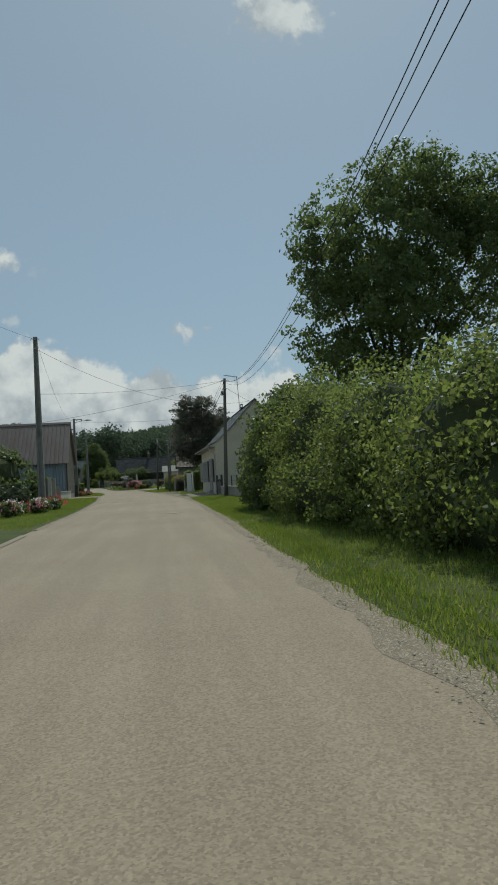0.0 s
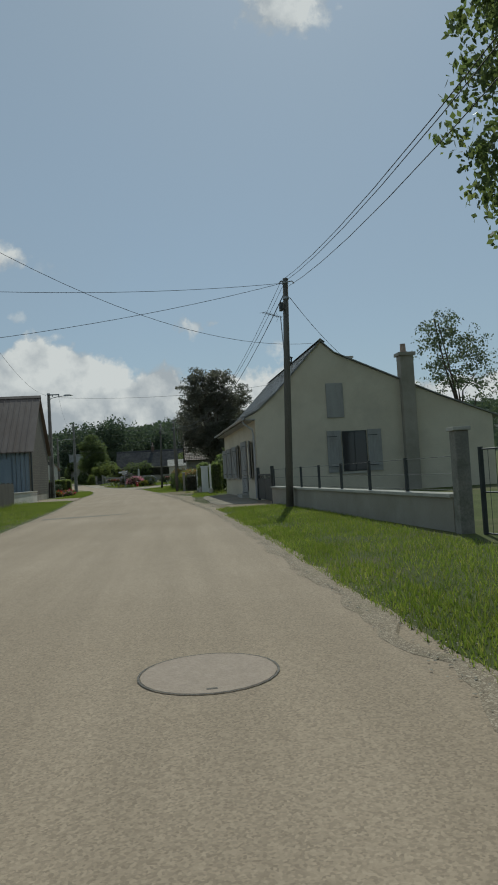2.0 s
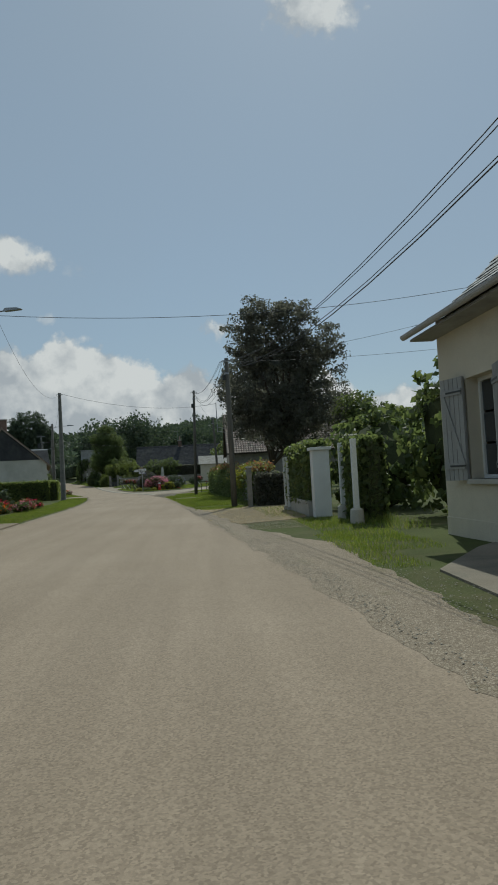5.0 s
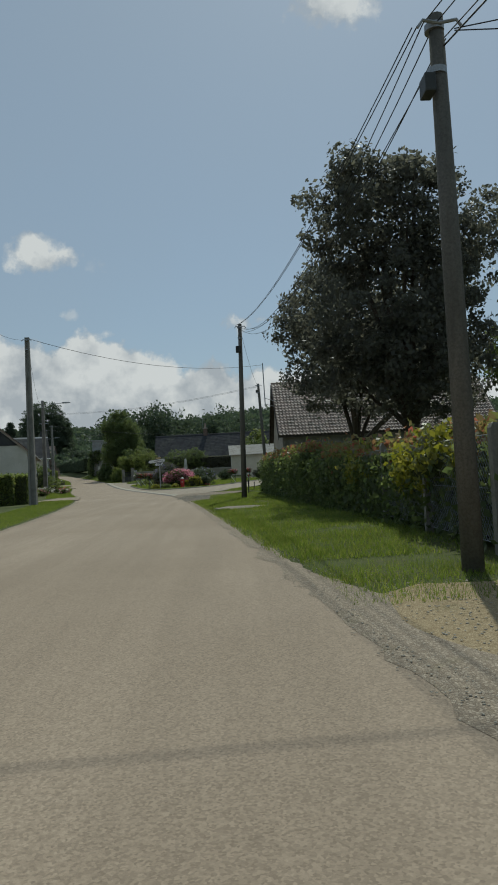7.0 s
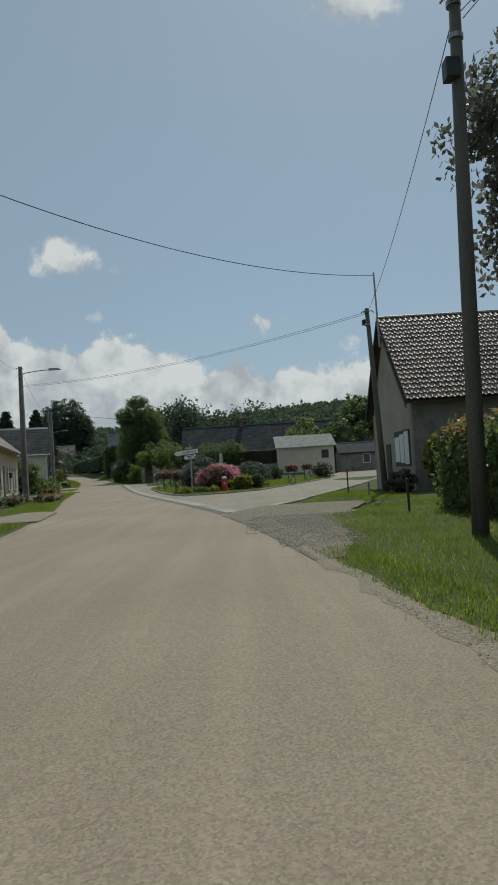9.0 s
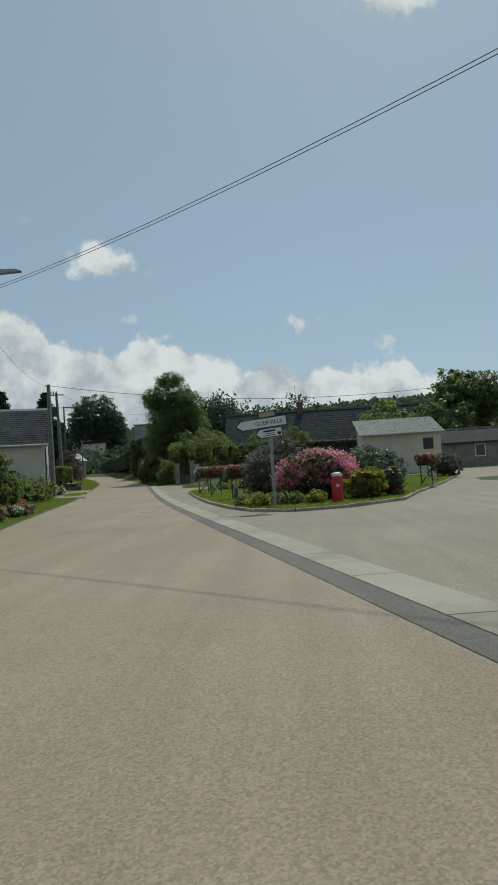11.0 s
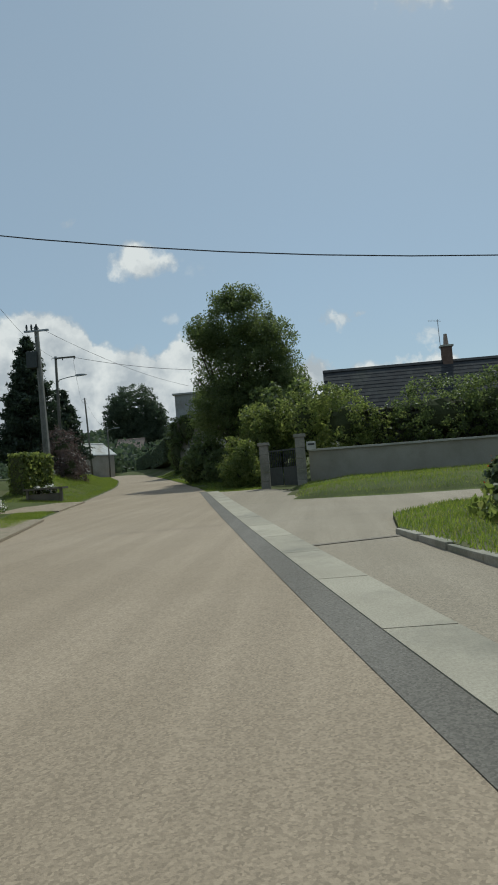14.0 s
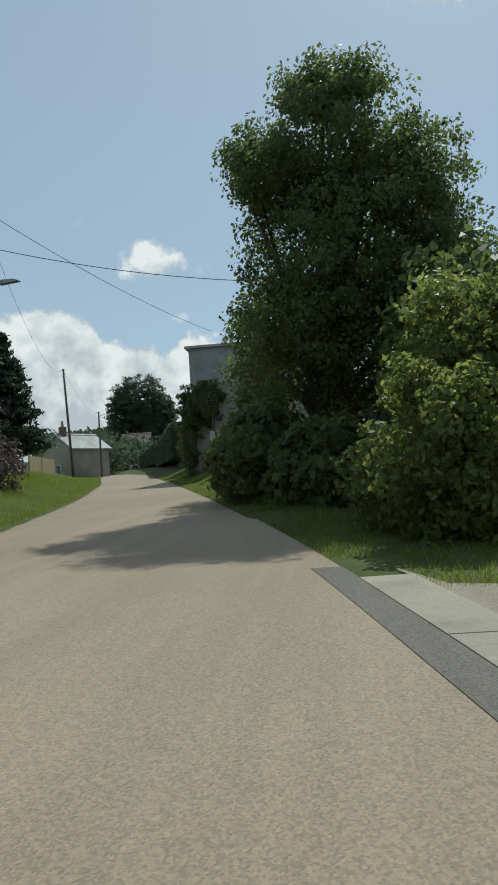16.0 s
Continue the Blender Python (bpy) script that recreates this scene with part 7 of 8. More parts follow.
roadside = far_house("grey sheet-roofed outbuilding up the road", -5.0, 0.0, 0.0, 5.8, 2.2, 6.1, 7.8, ZINC, RENDER_GREY, "y", 1, chim=(-2.4, 0.8, 8.7))
roadside.matrix_basis = Matrix.Translation((-48.4, 243.5, 0)) @ Matrix.Rotation(radians(-27), 4, "Z")
far_house("small pale-roofed house up the road", -56.5, -51.4, 236.5, 241.0, 2.3, 4.6, 6.6, ZINC, RENDER_CREAM, "y", 1)
far_house("distant house with rusty roof at the crest", -83.0, -74.0, 372.0, 382.0, 4.4, 12.0, 16.8, TILE_RED, OLD_STONE, "x", 3)
plank_fence("straw-coloured plank fence up the road", [(-41.2, 216.0), (-43.4, 226.0)], 1.5, 0.2, 0.17, STRAW)
tree("huge round lime tree at the crest of the road", (-85.0, 405.0, 5.0), [((-84.6, 405.0, 28.0), (11.0, 10, 11.6)), ((-90.0, 405.0, 26.0), (6.8, 8, 8.5)), ((-78.5, 405.0, 25.0), (6.6, 8, 8.5)), ((-86.0, 405.0, 20.0), (9.5, 9, 8.0)), ((-78.5, 405.0, 18.0), (7.0, 9, 7.0)), ((-84.0, 405.0, 15.0), (9.0, 9, 6.0))], LEAF_WOOD, 76, 2600, 40, 0.8, 0.34, 0.8, 0.3, shell=0.45)
tree("dark tree beside the crest", (-72.0, 392.0, 5.0), [((-71.0, 392.0, 10.0), (6, 6, 6.5)), ((-64.0, 390.0, 9.0), (6, 6, 5))], LEAF_WOOD, 77, 500, 26, 0.9, 0.45, 0.5, 0.3)
hedge("dark clipped hedge along the crest of the road", [(-76.0, 350.0), (-61.0, 336.0)], 3.0, 5.8, LEAF_WOOD, 78, 45, 0.42)
hedge("ivy-grown boundary hedge beside the rising road", [(-51.0, 285.0), (-39.2, 250.0), (-29.4, 217.0)], 2.2, 2.4, LEAF_WOOD, 79, 160, 0.18)


# ---- traffic island ----
def direction_sign():
    x, y = -7.55, 132.9
    z = g(y) + 0.1
    t = thing("direction_sign", "white arrow direction signs on a grey steel post", "road sign")
    t.matrix_basis = pose(x, y, z, 0, -0.3, 0)
    bm = bmesh.new()
    tube(bm, [(0, 0, -0.1), (0, 0, 2.92)], 0.048, 12)
    part("post", bm, STEEL, t)

    def board(name, x0, x1, z0, z1, tip, material, label, tilt=0.0):
        zc = (z0 + z1) / 2
        m = Matrix.Translation((0, -0.07, zc)) @ Matrix.Rotation(radians(tilt), 4, "Y") @ Matrix.Translation((0, 0, -zc))
        h = (z1 - z0) / 2
        prof = [(x0 + tip, z0), (x1, z0), (x1, z1), (x0 + tip, z1), (x0, z0 + h)]
        cut = 0.045
        if not tip:
            prof = [(x0 + cut, z0), (x1 - cut, z0), (x1, z0 + cut), (x1, z1 - cut), (x1 - cut, z1), (x0 + cut, z1), (x0, z1 - cut), (x0, z0 + cut)]
        b = part(name, prism(bmesh.new(), prof, -0.015, 0.015, "y", m), SIGN_BACK, t, label)
        e = 0.022
        cx = (x0 + x1) / 2
        inner = [(u + (e if u < cx else -e) * (1.7 if tip and u == x0 else 1), v + (0 if v == z0 + h and tip else (e if v < z0 + h else -e))) for u, v in prof]
        part("face", prism(bmesh.new(), inner, -0.019, -0.0152, "y", m), material, b)
        return b, m
    b1, m1 = board("main_board", -1.02, 0.50, 2.32, 2.62, 0.18, SIGN_WHITE, "long white arrow board lettered GUERVILLE", -5.0)
    b2, m2 = board("lower_board", -0.45, 0.36, 2.02, 2.30, 0.14, SIGN_WHITE, "short white arrow board", -5.0)
    b3, m3 = board("number_plate", -0.33, 0.19, 2.62, 2.80, 0.0, SIGN_TAN, "small tan road plate", -5.0)

    def text(s, size, ux, uz, parent, m, ink=SIGN_BACK):
        cu = bpy.data.curves.new("lettering", "FONT")
        cu.body, cu.size, cu.align_x, cu.extrude = s, size, "CENTER", 0.001
        tmp = bpy.data.objects.new("lettering", cu)
        scene.collection.objects.link(tmp)
        me = bpy.data.meshes.new_from_object(tmp.evaluated_get(bpy.context.evaluated_depsgraph_get()))
        bpy.data.objects.remove(tmp)
        me.materials.clear()
        me.materials.append(ink)
        ob = new("lettering", me)
        ob.parent = parent
        ob.matrix_basis = m @ Matrix.Translation((ux, -0.021, uz)) @ Matrix.Rotation(radians(90), 4, "X")
    text("GUERVILLE", 0.165, -0.03, 2.41, b1, m1)
    for a, c, zb, hb in ((-0.20, 0.16, 2.19, 0.05), (-0.14, 0.12, 2.13, 0.022), (-0.22, 0.14, 2.075, 0.022)):
        part("lettering_bar", boxed(a, c, -0.0215, -0.0192, zb, zb + hb, m=m2), SIGN_BACK, b2)
    part("pictogram", boxed(0.21, 0.31, -0.0215, -0.0192, 2.07, 2.16, m=m2), SIGN_BACK, b2)
    for zz in (2.08, 2.24, 2.38, 2.56):
        part("clamp", boxed(-0.06, 0.06, -0.045, 0.05, zz - 0.02, zz + 0.02), STEEL, t)


direction_sign()
lobes = [((-6.1, 136.0, 0.9), (1.1, 0.85, 0.88)), ((-5.45, 136.3, 0.85), (0.8, 0.75, 0.78)), ((-6.9, 136.2, 0.8), (0.68, 0.75, 0.72))]
shrub("hydrangea", "broad pink-flowering hydrangea on the island", lobes, LEAF, 81, 420, 26, 0.12, 0.065, "flowering bush", flowers=PETAL_PINK, flower_n=1150)
shrub("ceanothus", "large dark lilac-flowering shrub on the island", [((-7.85, 138.6, 1.0), (0.95, 1.2, 1.1)), ((-7.25, 139.4, 1.5), (0.95, 1.0, 1.05))], LEAF_DARK, 82, 520, 28, 0.12, 0.05, "flowering bush", flowers=PETAL_LILAC, flower_n=80)
shrub("ceanothus", "greyish lilac-flowering shrub on the island", [((-3.9, 139.0, 0.9), (1.3, 1.2, 0.95))], LEAF_GREY, 83, 340, 26, 0.12, 0.05, "flowering bush", flowers=PETAL_LILAC, flower_n=70)
shrub("yellow_shrub", "spiky yellow-green plant on the island", [((-4.8, 134.7, 0.5), (0.5, 0.45, 0.5)), ((-4.35, 135.2, 0.55), (0.4, 0.4, 0.5))], LEAF_YELLOW, 84, 110, 20, 0.11, 0.09)
shrub("clipped_bush", "small clipped grey ball on the island", [((-3.7, 136.2, 0.55), (0.55, 0.5, 0.5))], LEAF_GREY, 85, 120, 20, 0.07, 0.06)
flower_bed("red roses at the island edge", -3.9, -3.4, 135.6, 136.4, 0.35, (PETAL_RED,), 86, 2)
for k, (lx, ly, lr) in enumerate(((-8.05, 133.7, 0.42), (-7.0, 133.9, 0.40), (-7.6, 134.4, 0.45), (-6.3, 133.6, 0.32), (-8.4, 134.8, 0.4))):
    shrub("ground_cover", "low yellow-green leafy tuft by the sign", [((lx, ly, 0.2), (lr, lr, 0.26))], LEAF_YELLOW if k in (0, 3) else LEAF, 187 + k, 70, 22, 0.09, 0.05, "plant", "leafy tufts")
hy = thing("fire_hydrant", "red enamelled fire hydrant with white cap", "hydrant")
hy.matrix_basis = pose(-5.65, 133.6, 0.09)
bm = bmesh.new()
tube(bm, [(0, 0, -0.05), (0, 0, 0.06), (0, 0, 0.07), (0, 0, 0.72), (0, 0, 0.8), (0, 0, 0.84)], [0.2, 0.2, 0.17, 0.17, 0.15, 0.08], 16)
part("body", bm, RED_PAINT, hy, smooth=False)
bm = bmesh.new()
tube(bm, [(0, 0, 0.78), (0, 0, 0.86), (0, 0, 0.9)], [0.165, 0.15, 0.06], 16)
part("cap", bm, WHITE_PAINT, hy, "white domed cap")
bm = bmesh.new()
tube(bm, [(0, -0.15, 0.5), (0, -0.22, 0.5)], 0.05, 10)
part("outlet", bm, WHITE_PAINT, hy)
wp = thing("wooden_post", "short weathered wooden post at the lawn's edge", "post")
bm = bmesh.new()
tube(bm, [(-8.95, 137.1, 0.0), (-8.95, 137.1, 0.62), (-8.95, 137.1, 0.66)], [0.075, 0.07, 0.05], 10)
part("post_body", bm, POLE_WOOD, wp)


def planter_stand(x, y, seed, petals):
    """A trough of geraniums on two crossed iron legs, one leg painted white."""
    z = g(y) + 0.09
    t = thing("planter_stand", "flower trough on dark crossed legs with one white diagonal", "planter", "planter stands")
    for s in (-1, 1):
        part("upright", boxed(x + s * 0.24 - 0.025, x + s * 0.24 + 0.025, y - 0.02, y + 0.02, z - 0.05, z + 0.92), DARK_METAL, t)
    for s, mt in ((1, WHITE_PAINT), (-1, DARK_METAL)):
        bm = bmesh.new()
        o = -0.028 if s > 0 else 0.028
        tube(bm, [(x - s * 0.22, y + o, z + 0.70), (x + s * 0.22, y + o, z + 0.08)], 0.028, 4)
        part("diagonal", bm, mt, t, "white painted diagonal" if s > 0 else "")
    part("trough", boxed(x - 0.36, x + 0.36, y - 0.16, y + 0.16, z + 0.86, z + 1.08, bevel=0.015), DARK_WOOD, t)
    for k in range(3):
        xx = x - 0.26 + 0.26 * k
        shrub("geranium", "geranium in full bloom in the trough", [((xx, y, z + 1.18), (0.21, 0.22, 0.2)), ((xx, y - 0.16, z + 1.02), (0.16, 0.1, 0.14))], LEAF, seed + k, 60, 16, 0.06, 0.04, "flowers", "trough geraniums", flowers=petals[k % len(petals)], flower_n=60)


for (sx, sy), pet, sd in (((-9.1, 140.9), (PETAL_PINK, PETAL_RED), 101), ((-10.45, 145.6), (PETAL_RED, PETAL_PINK), 111), ((-11.5, 149.8), (PETAL_WHITE, PETAL_PINK), 121), ((-0.9, 143.5), (PETAL_PINK, PETAL_RED), 131), ((0.9, 150.5), (PETAL_PINK, PETAL_RED), 141)):
    planter_stand(sx, sy, sd, pet)
shrub("flower_mound", "broad low bed of yellow-green ground cover", [((-8.4, 154.0, 0.4), (2.2, 1.6, 0.42)), ((-10.2, 155.2, 0.4), (1.6, 1.5, 0.38)), ((-6.0, 153.6, 0.36), (1.5, 1.2, 0.36))], LEAF_LIGHT, 88, 520, 20, 0.12, 0.09, "flower bed")
flower_bed("bright red and pink roses in the island bed", -10.6, -8.0, 156.2, 158.6, 0.75, (PETAL_RED, PETAL_PINK, PETAL_ORANGE), 89, 7, 0.30)
for k, (bx, by, br) in enumerate(((-10.5, 156.6, 0.75), (-6.2, 157.5, 1.2), (2.6, 154.6, 1.0), (-1.6, 157.6, 0.9))):
    shrub("clipped_bush", "rounded clipped evergreen ball on the island", [((bx, by, g(by) + 0.1 + br * 0.62), (br, br * 0.9, br * 0.72))], LEAF_DARK if k in (1, 2) else LEAF_GREY, 150 + k, 160, 20, 0.08, 0.07, group="clipped balls")


def memorial():
    x, y = -6.9, 166.6
    z = g(y) + 0.1
    t = thing("war_memorial", "slender white stone obelisk on a stepped base", "monument")
    for k, (w, a, b) in enumerate(((0.62, -0.1, 0.22), (0.46, 0.22, 0.5), (0.32, 0.5, 1.0), (0.35, 1.0, 1.08))):
        part("base_step" if k < 2 else "pedestal", boxed(x - w, x + w, y - w, y + w, z + a, z + b, bevel=0.012), STONE, t)
    bm = bmesh.new()
    rings = [[bm.verts.new((x + sx * w, y + sy * w, z + h)) for sx, sy in ((-1, -1), (1, -1), (1, 1), (-1, 1))] for w, h in ((0.25, 1.08), (0.15, 2.75))]
    top = bm.verts.new((x, y, z + 2.95))
    for k in range(4):
        bm.faces.new((rings[0][k], rings[0][(k + 1) % 4], rings[1][(k + 1) % 4], rings[1][k]))
        bm.faces.new((rings[1][k], rings[1][(k + 1) % 4], top))
    part("shaft", bm, STONE, t)
    part("plaque", boxed(x - 0.2, x + 0.2, y - 0.335, y - 0.32, z + 0.58, z + 0.92), OLD_STONE, t)
    f = thing("flag_cluster", "small pale and red flags beside the memorial", "flag")
    bm = bmesh.new()
    tube(bm, [(x + 2.6, y - 0.6, z), (x + 2.5, y - 0.6, z + 1.5)], 0.015, 5)
    part("staff", bm, DARK_WOOD, f)
    for k, mt in enumerate((WHITE_PAINT, RED_PAINT)):
        part("cloth", boxed(x + 2.5 + k * 0.14, x + 2.64 + k * 0.14, y - 0.62, y - 0.60, z + 1.0 - 0.1 * k, z + 1.45 - 0.1 * k), mt, f)


memorial()
hedge("tall dark clipped yew hedge behind the memorial", [(-12.2, 178.2), (-8.0, 177.6), (-2.5, 177.4), (1.0, 178.0)], 1.6, 3.1, LEAF_DARK, 160, 160, 0.16)
shrub("bush", "dark trees beyond the yew hedge", [((4.0, 181.0, 3.2), (4.0, 2.5, 3.6)), ((9.0, 182.0, 3.6), (4.0, 3.0, 4.2))], LEAF, 161, 420, 26, 0.4, 0.22)


def shed():
    t = thing("small_shed", "low pale shed with lichened corrugated roof", "shed")
    x0, x1, y0, y1, z = -0.55, 5.6, 168.3, 172.4, g(168)
    eave, ridge = 3.75, 5.15
    part("front_wall", boxed(x0, x1, y0, y0 + 0.2, z - 0.2, eave), RENDER_CREAM, t)
    part("back_wall", boxed(x0, x1, y1 - 0.2, y1, z - 0.2, ridge - 0.2), RENDER_WHITE, t)
    for a in (x0, x1 - 0.2):
        part("side_wall", prism(bmesh.new(), [(y0 + 0.2, z - 0.2), (y1 - 0.2, z - 0.2), (y1 - 0.2, ridge - 0.2), (y0 + 0.2, eave)], a, a + 0.2, "x"), RENDER_WHITE, t)
    roof = part("roof", roof_strip(bmesh.new(), [(y0 - 0.35, eave - 0.1), (y1 + 0.2, ridge)], x0 - 0.3, x1 + 0.3, 0.05, "x"), LICHEN_SHEET, t)
    n = 36
    for k in range(n):
        u = x0 - 0.3 + (x1 - x0 + 0.6) * k / n
        part("corrugation", roof_strip(bmesh.new(), [(y0 - 0.36, eave - 0.055), (y1 + 0.2, ridge + 0.045)], u, u + 0.09, 0.045, "x"), LICHEN_SHEET, roof)
    part("window_opening", boxed(4.2, 5.0, y0 - 0.02, y0 + 0.02, 2.3, 3.2), DARK_METAL, t)


shed()
far_house("low outbuilding beyond the shed", 7.0, 13.0, 173.0, 178.0, 0.6, 2.9, 4.0, SLATE_DARK, OLD_STONE, "x", 1)
tree("leafy tree behind the shed", (12.0, 186.0, 1.0), [((11.6, 186.0, 8.0), (2.8, 3.0, 3.0)), ((14.6, 186.0, 7.4), (2.8, 3.0, 2.8))], LEAF, 162, 500, 24, 0.4, 0.22, 0.25, 0.4)
tree("slender light tree behind the shed", (4.0, 188.0, 1.0), [((4.6, 188.0, 6.0), (1.5, 1.8, 2.6)), ((2.8, 188.0, 5.0), (1.4, 1.6, 2.2))], LEAF_LIGHT, 163, 160, 24, 0.35, 0.2, 0.16, 0.4)


def long_house():
    t = thing("long_house", "long low farmhouse with dark slate roof", "house")
    x0, x1, y0, y1, z = -13.2, 22.0, 191.0, 199.5, g(192)
    yr = 195.2
    part("front_wall", boxed(x0, x1, y0, y0 + 0.3, z - 0.5, 4.4), RENDER_CREAM, t)
    part("back_wall", boxed(x0, x1, y1 - 0.3, y1, z - 0.5, 4.4), RENDER_CREAM, t)
    gable = [(y0 + 0.3, z - 0.5), (y1 - 0.3, z - 0.5), (y1 - 0.3, 4.4), (yr, 8.15), (y0 + 0.3, 4.4)]
    for a in (x0, x1 - 0.3):
        part("gable_wall", prism(bmesh.new(), gable, a, a + 0.3, "x"), RENDER_CREAM, t)
    roof = part("roof", roof_strip(bmesh.new(), [(y0 - 0.4, 4.1), (yr, 8.3), (y1 + 0.4, 4.1)], x0 - 0.2, x1 + 0.2, 0.1, "x"), SLATE_DARK, t)
    slates(roof, [(y0 - 0.41, 4.12), (yr, 8.32)], x0 - 0.2, x1 + 0.2, 0.42, 0.42, SLATE_DARK, "x", limit=280)
    part("ridge_cap", prism(bmesh.new(), [(yr - 0.2, 8.24), (yr, 8.44), (yr + 0.2, 8.24), (yr, 8.34)], x0 - 0.22, x1 + 0.22, "x"), SLATE_DARK, t)
    c = part("chimney", boxed(-4.85, -4.15, yr - 0.3, yr + 0.3, 7.6, 9.35, bevel=0.02), BRICK, t)
    part("chimney_cap", boxed(-4.95, -4.05, yr - 0.4, yr + 0.4, 9.35, 9.47), CONCRETE, c)
    bm = bmesh.new()
    tube(bm, [(-4.5, yr, 9.47), (-4.5, yr, 10.3)], [0.2, 0.12], 8)
    part("chimney_pot", bm, TILE_RED, c)
    bm = bmesh.new()
    tube(bm, [(-4.9, yr, 9.2), (-4.95, yr, 11.4)], 0.025, 5)
    a = part("antenna_mast", bm, STEEL, t)
    bm = bmesh.new()
    tube(bm, [(-5.6, yr, 11.35), (-4.7, yr, 11.25)], 0.014, 4)
    for k in range(6):
        tube(bm, [(-5.55 + k * 0.14, yr - 0.25, 11.34), (-5.55 + k * 0.14, yr + 0.25, 11.34)], 0.008, 4)
    part("antenna", bm, STEEL, a)
    for k in range(5):
        window(t, (-10.5 + k * 4.0, y0, 1.9), (1, 0, 0), 1.0, 1.4)


long_house()


# ---- gate, wall and garden at the end of the junction ----
def stone_gate():
    for (x, y, h) in ((-16.28, 172.7, 1.82), (-14.75, 171.0, 2.02)):
        z = g(y)
        p = thing("stone_gatepost", "old grey stone gatepost with flat cap", "gatepost", "stone gateposts")
        for k in range(5):
            part("block", boxed(x - 0.18, x + 0.18, y - 0.18, y + 0.18, z - 0.1 + k * (h / 5), z - 0.1 + (k + 1) * (h / 5) - 0.008, bevel=0.014), OLD_STONE, p)
        part("cap", boxed(x - 0.23, x + 0.23, y - 0.23, y + 0.23, z + h - 0.1, z + h + 0.02, bevel=0.015), OLD_STONE, p)
    t = thing("iron_gate", "double dark iron gate between stone posts", "gate")
    a, b = Vector((-16.1, 172.55, g(172))), Vector((-14.92, 171.15, g(171)))
    L = (b - a).length
    m = Matrix.Translation(a) @ Matrix.Rotation(math.atan2(b.y - a.y, b.x - a.x), 4, "Z")
    for k in range(2):
        o = k * L / 2
        part("kick_panel", boxed(o + 0.06, o + L / 2 - 0.03, -0.012, 0.012, 0.1, 0.75, m=m), DARK_METAL, t)
        part("mid_rail", boxed(o + 0.05, o + L / 2 - 0.02, -0.022, 0.022, 0.75, 0.82, m=m), DARK_METAL, t)
        part("top_rail", boxed(o + 0.05, o + L / 2 - 0.02, -0.022, 0.022, 1.45, 1.51, m=m), DARK_METAL, t)
        for j in range(7):
            u = o + 0.1 + j * (L / 2 - 0.2) / 6
            part("bar", boxed(u - 0.01, u + 0.01, -0.01, 0.01, 0.82, 1.45, m=m), DARK_METAL, t)
    w = thing("garden_wall", "grey rendered garden wall with sloping coping", "wall")
    x0, x1 = -14.45, 2.0
    part("wall_body", boxed(x0, x1, 171.6, 171.9, g(171) - 0.3, 1.95), RENDER_GREY, w)
    for k in range(18):
        part("coping_stone", boxed(x0 + k * 0.913, x0 + k * 0.913 + 0.9, 171.52, 171.98, 1.95, 2.03, bevel=0.01), CONCRETE, w)
    lb = thing("letter_box", "small pale letter box on the gatepost", "letter box")
    part("box", boxed(-14.5, -14.15, 170.75, 171.0, g(171) + 1.4, g(171) + 1.72, bevel=0.012), STONE, lb)
    part("flap", boxed(-14.45, -14.2, 170.735, 170.75, g(171) + 1.58, g(171) + 1.65), DARK_METAL, lb)
    gr = thing("drain_grate", "iron drain grate across the gateway", "grate")
    for k in range(9):
        part("bar", boxed(-16.2 + k * 0.15, -16.13 + k * 0.15, 170.3, 171.2, g(170) - 0.03, g(170) + 0.008), IRON, gr)


stone_gate()
shrub("bush", "sunlit yellow-green bush beside the gatepost", [((-17.6, 175.4, 1.4), (0.75, 0.9, 0.95)), ((-18.1, 177.0, 1.3), (0.7, 1.2, 1.0)), ((-17.35, 175.2, 2.15), (0.5, 0.55, 0.6)), ((-17.0, 174.9, 1.2), (0.5, 0.5, 0.7)), ((-17.9, 175.6, 2.5), (0.3, 0.35, 0.5)), ((-16.9, 174.6, 0.9), (0.4, 0.4, 0.4))], LEAF_LIGHT, 170, 640, 26, 0.16, 0.06, core=0.3, shell=0.6)
shrub("lilac", "tall light green lilac beside the stone gatepost", [((-16.9, 178.0, 3.0), (1.1, 1.5, 1.6)), ((-17.0, 177.4, 3.7), (0.75, 1.0, 0.9)), ((-15.9, 178.6, 3.7), (0.95, 1.2, 1.15))], LEAF_LIGHT, 177, 440, 28, 0.2, 0.064, core=0.2)
shrub("lilac", "light green lilac behind the garden wall", [((-12.8, 177.0, 3.2), (1.6, 1.6, 1.9)), ((-11.6, 177.4, 2.6), (1.5, 1.5, 1.5)), ((-14.6, 177.6, 3.4), (1.3, 1.4, 2.0))], LEAF_LIGHT, 171, 640, 28, 0.22, 0.072, core=0.45)
shrub("lilac", "broad light green shrub over the garden wall", [((-8.4, 177.0, 3.3), (2.4, 1.8, 1.8)), ((-5.8, 177.0, 3.6), (1.8, 1.7, 1.7))], LEAF, 172, 640, 28, 0.22, 0.072, core=0.45)
shrub("garden_tree", "tangled garden trees behind the gate", [((-16.2, 180.0, 3.4), (1.4, 1.8, 2.4)), ((-14.9, 181.0, 4.6), (0.6, 0.7, 1.7)), ((-13.4, 181.5, 4.3), (0.8, 0.9, 1.6))], LEAF, 173, 300, 24, 0.28, 0.14)
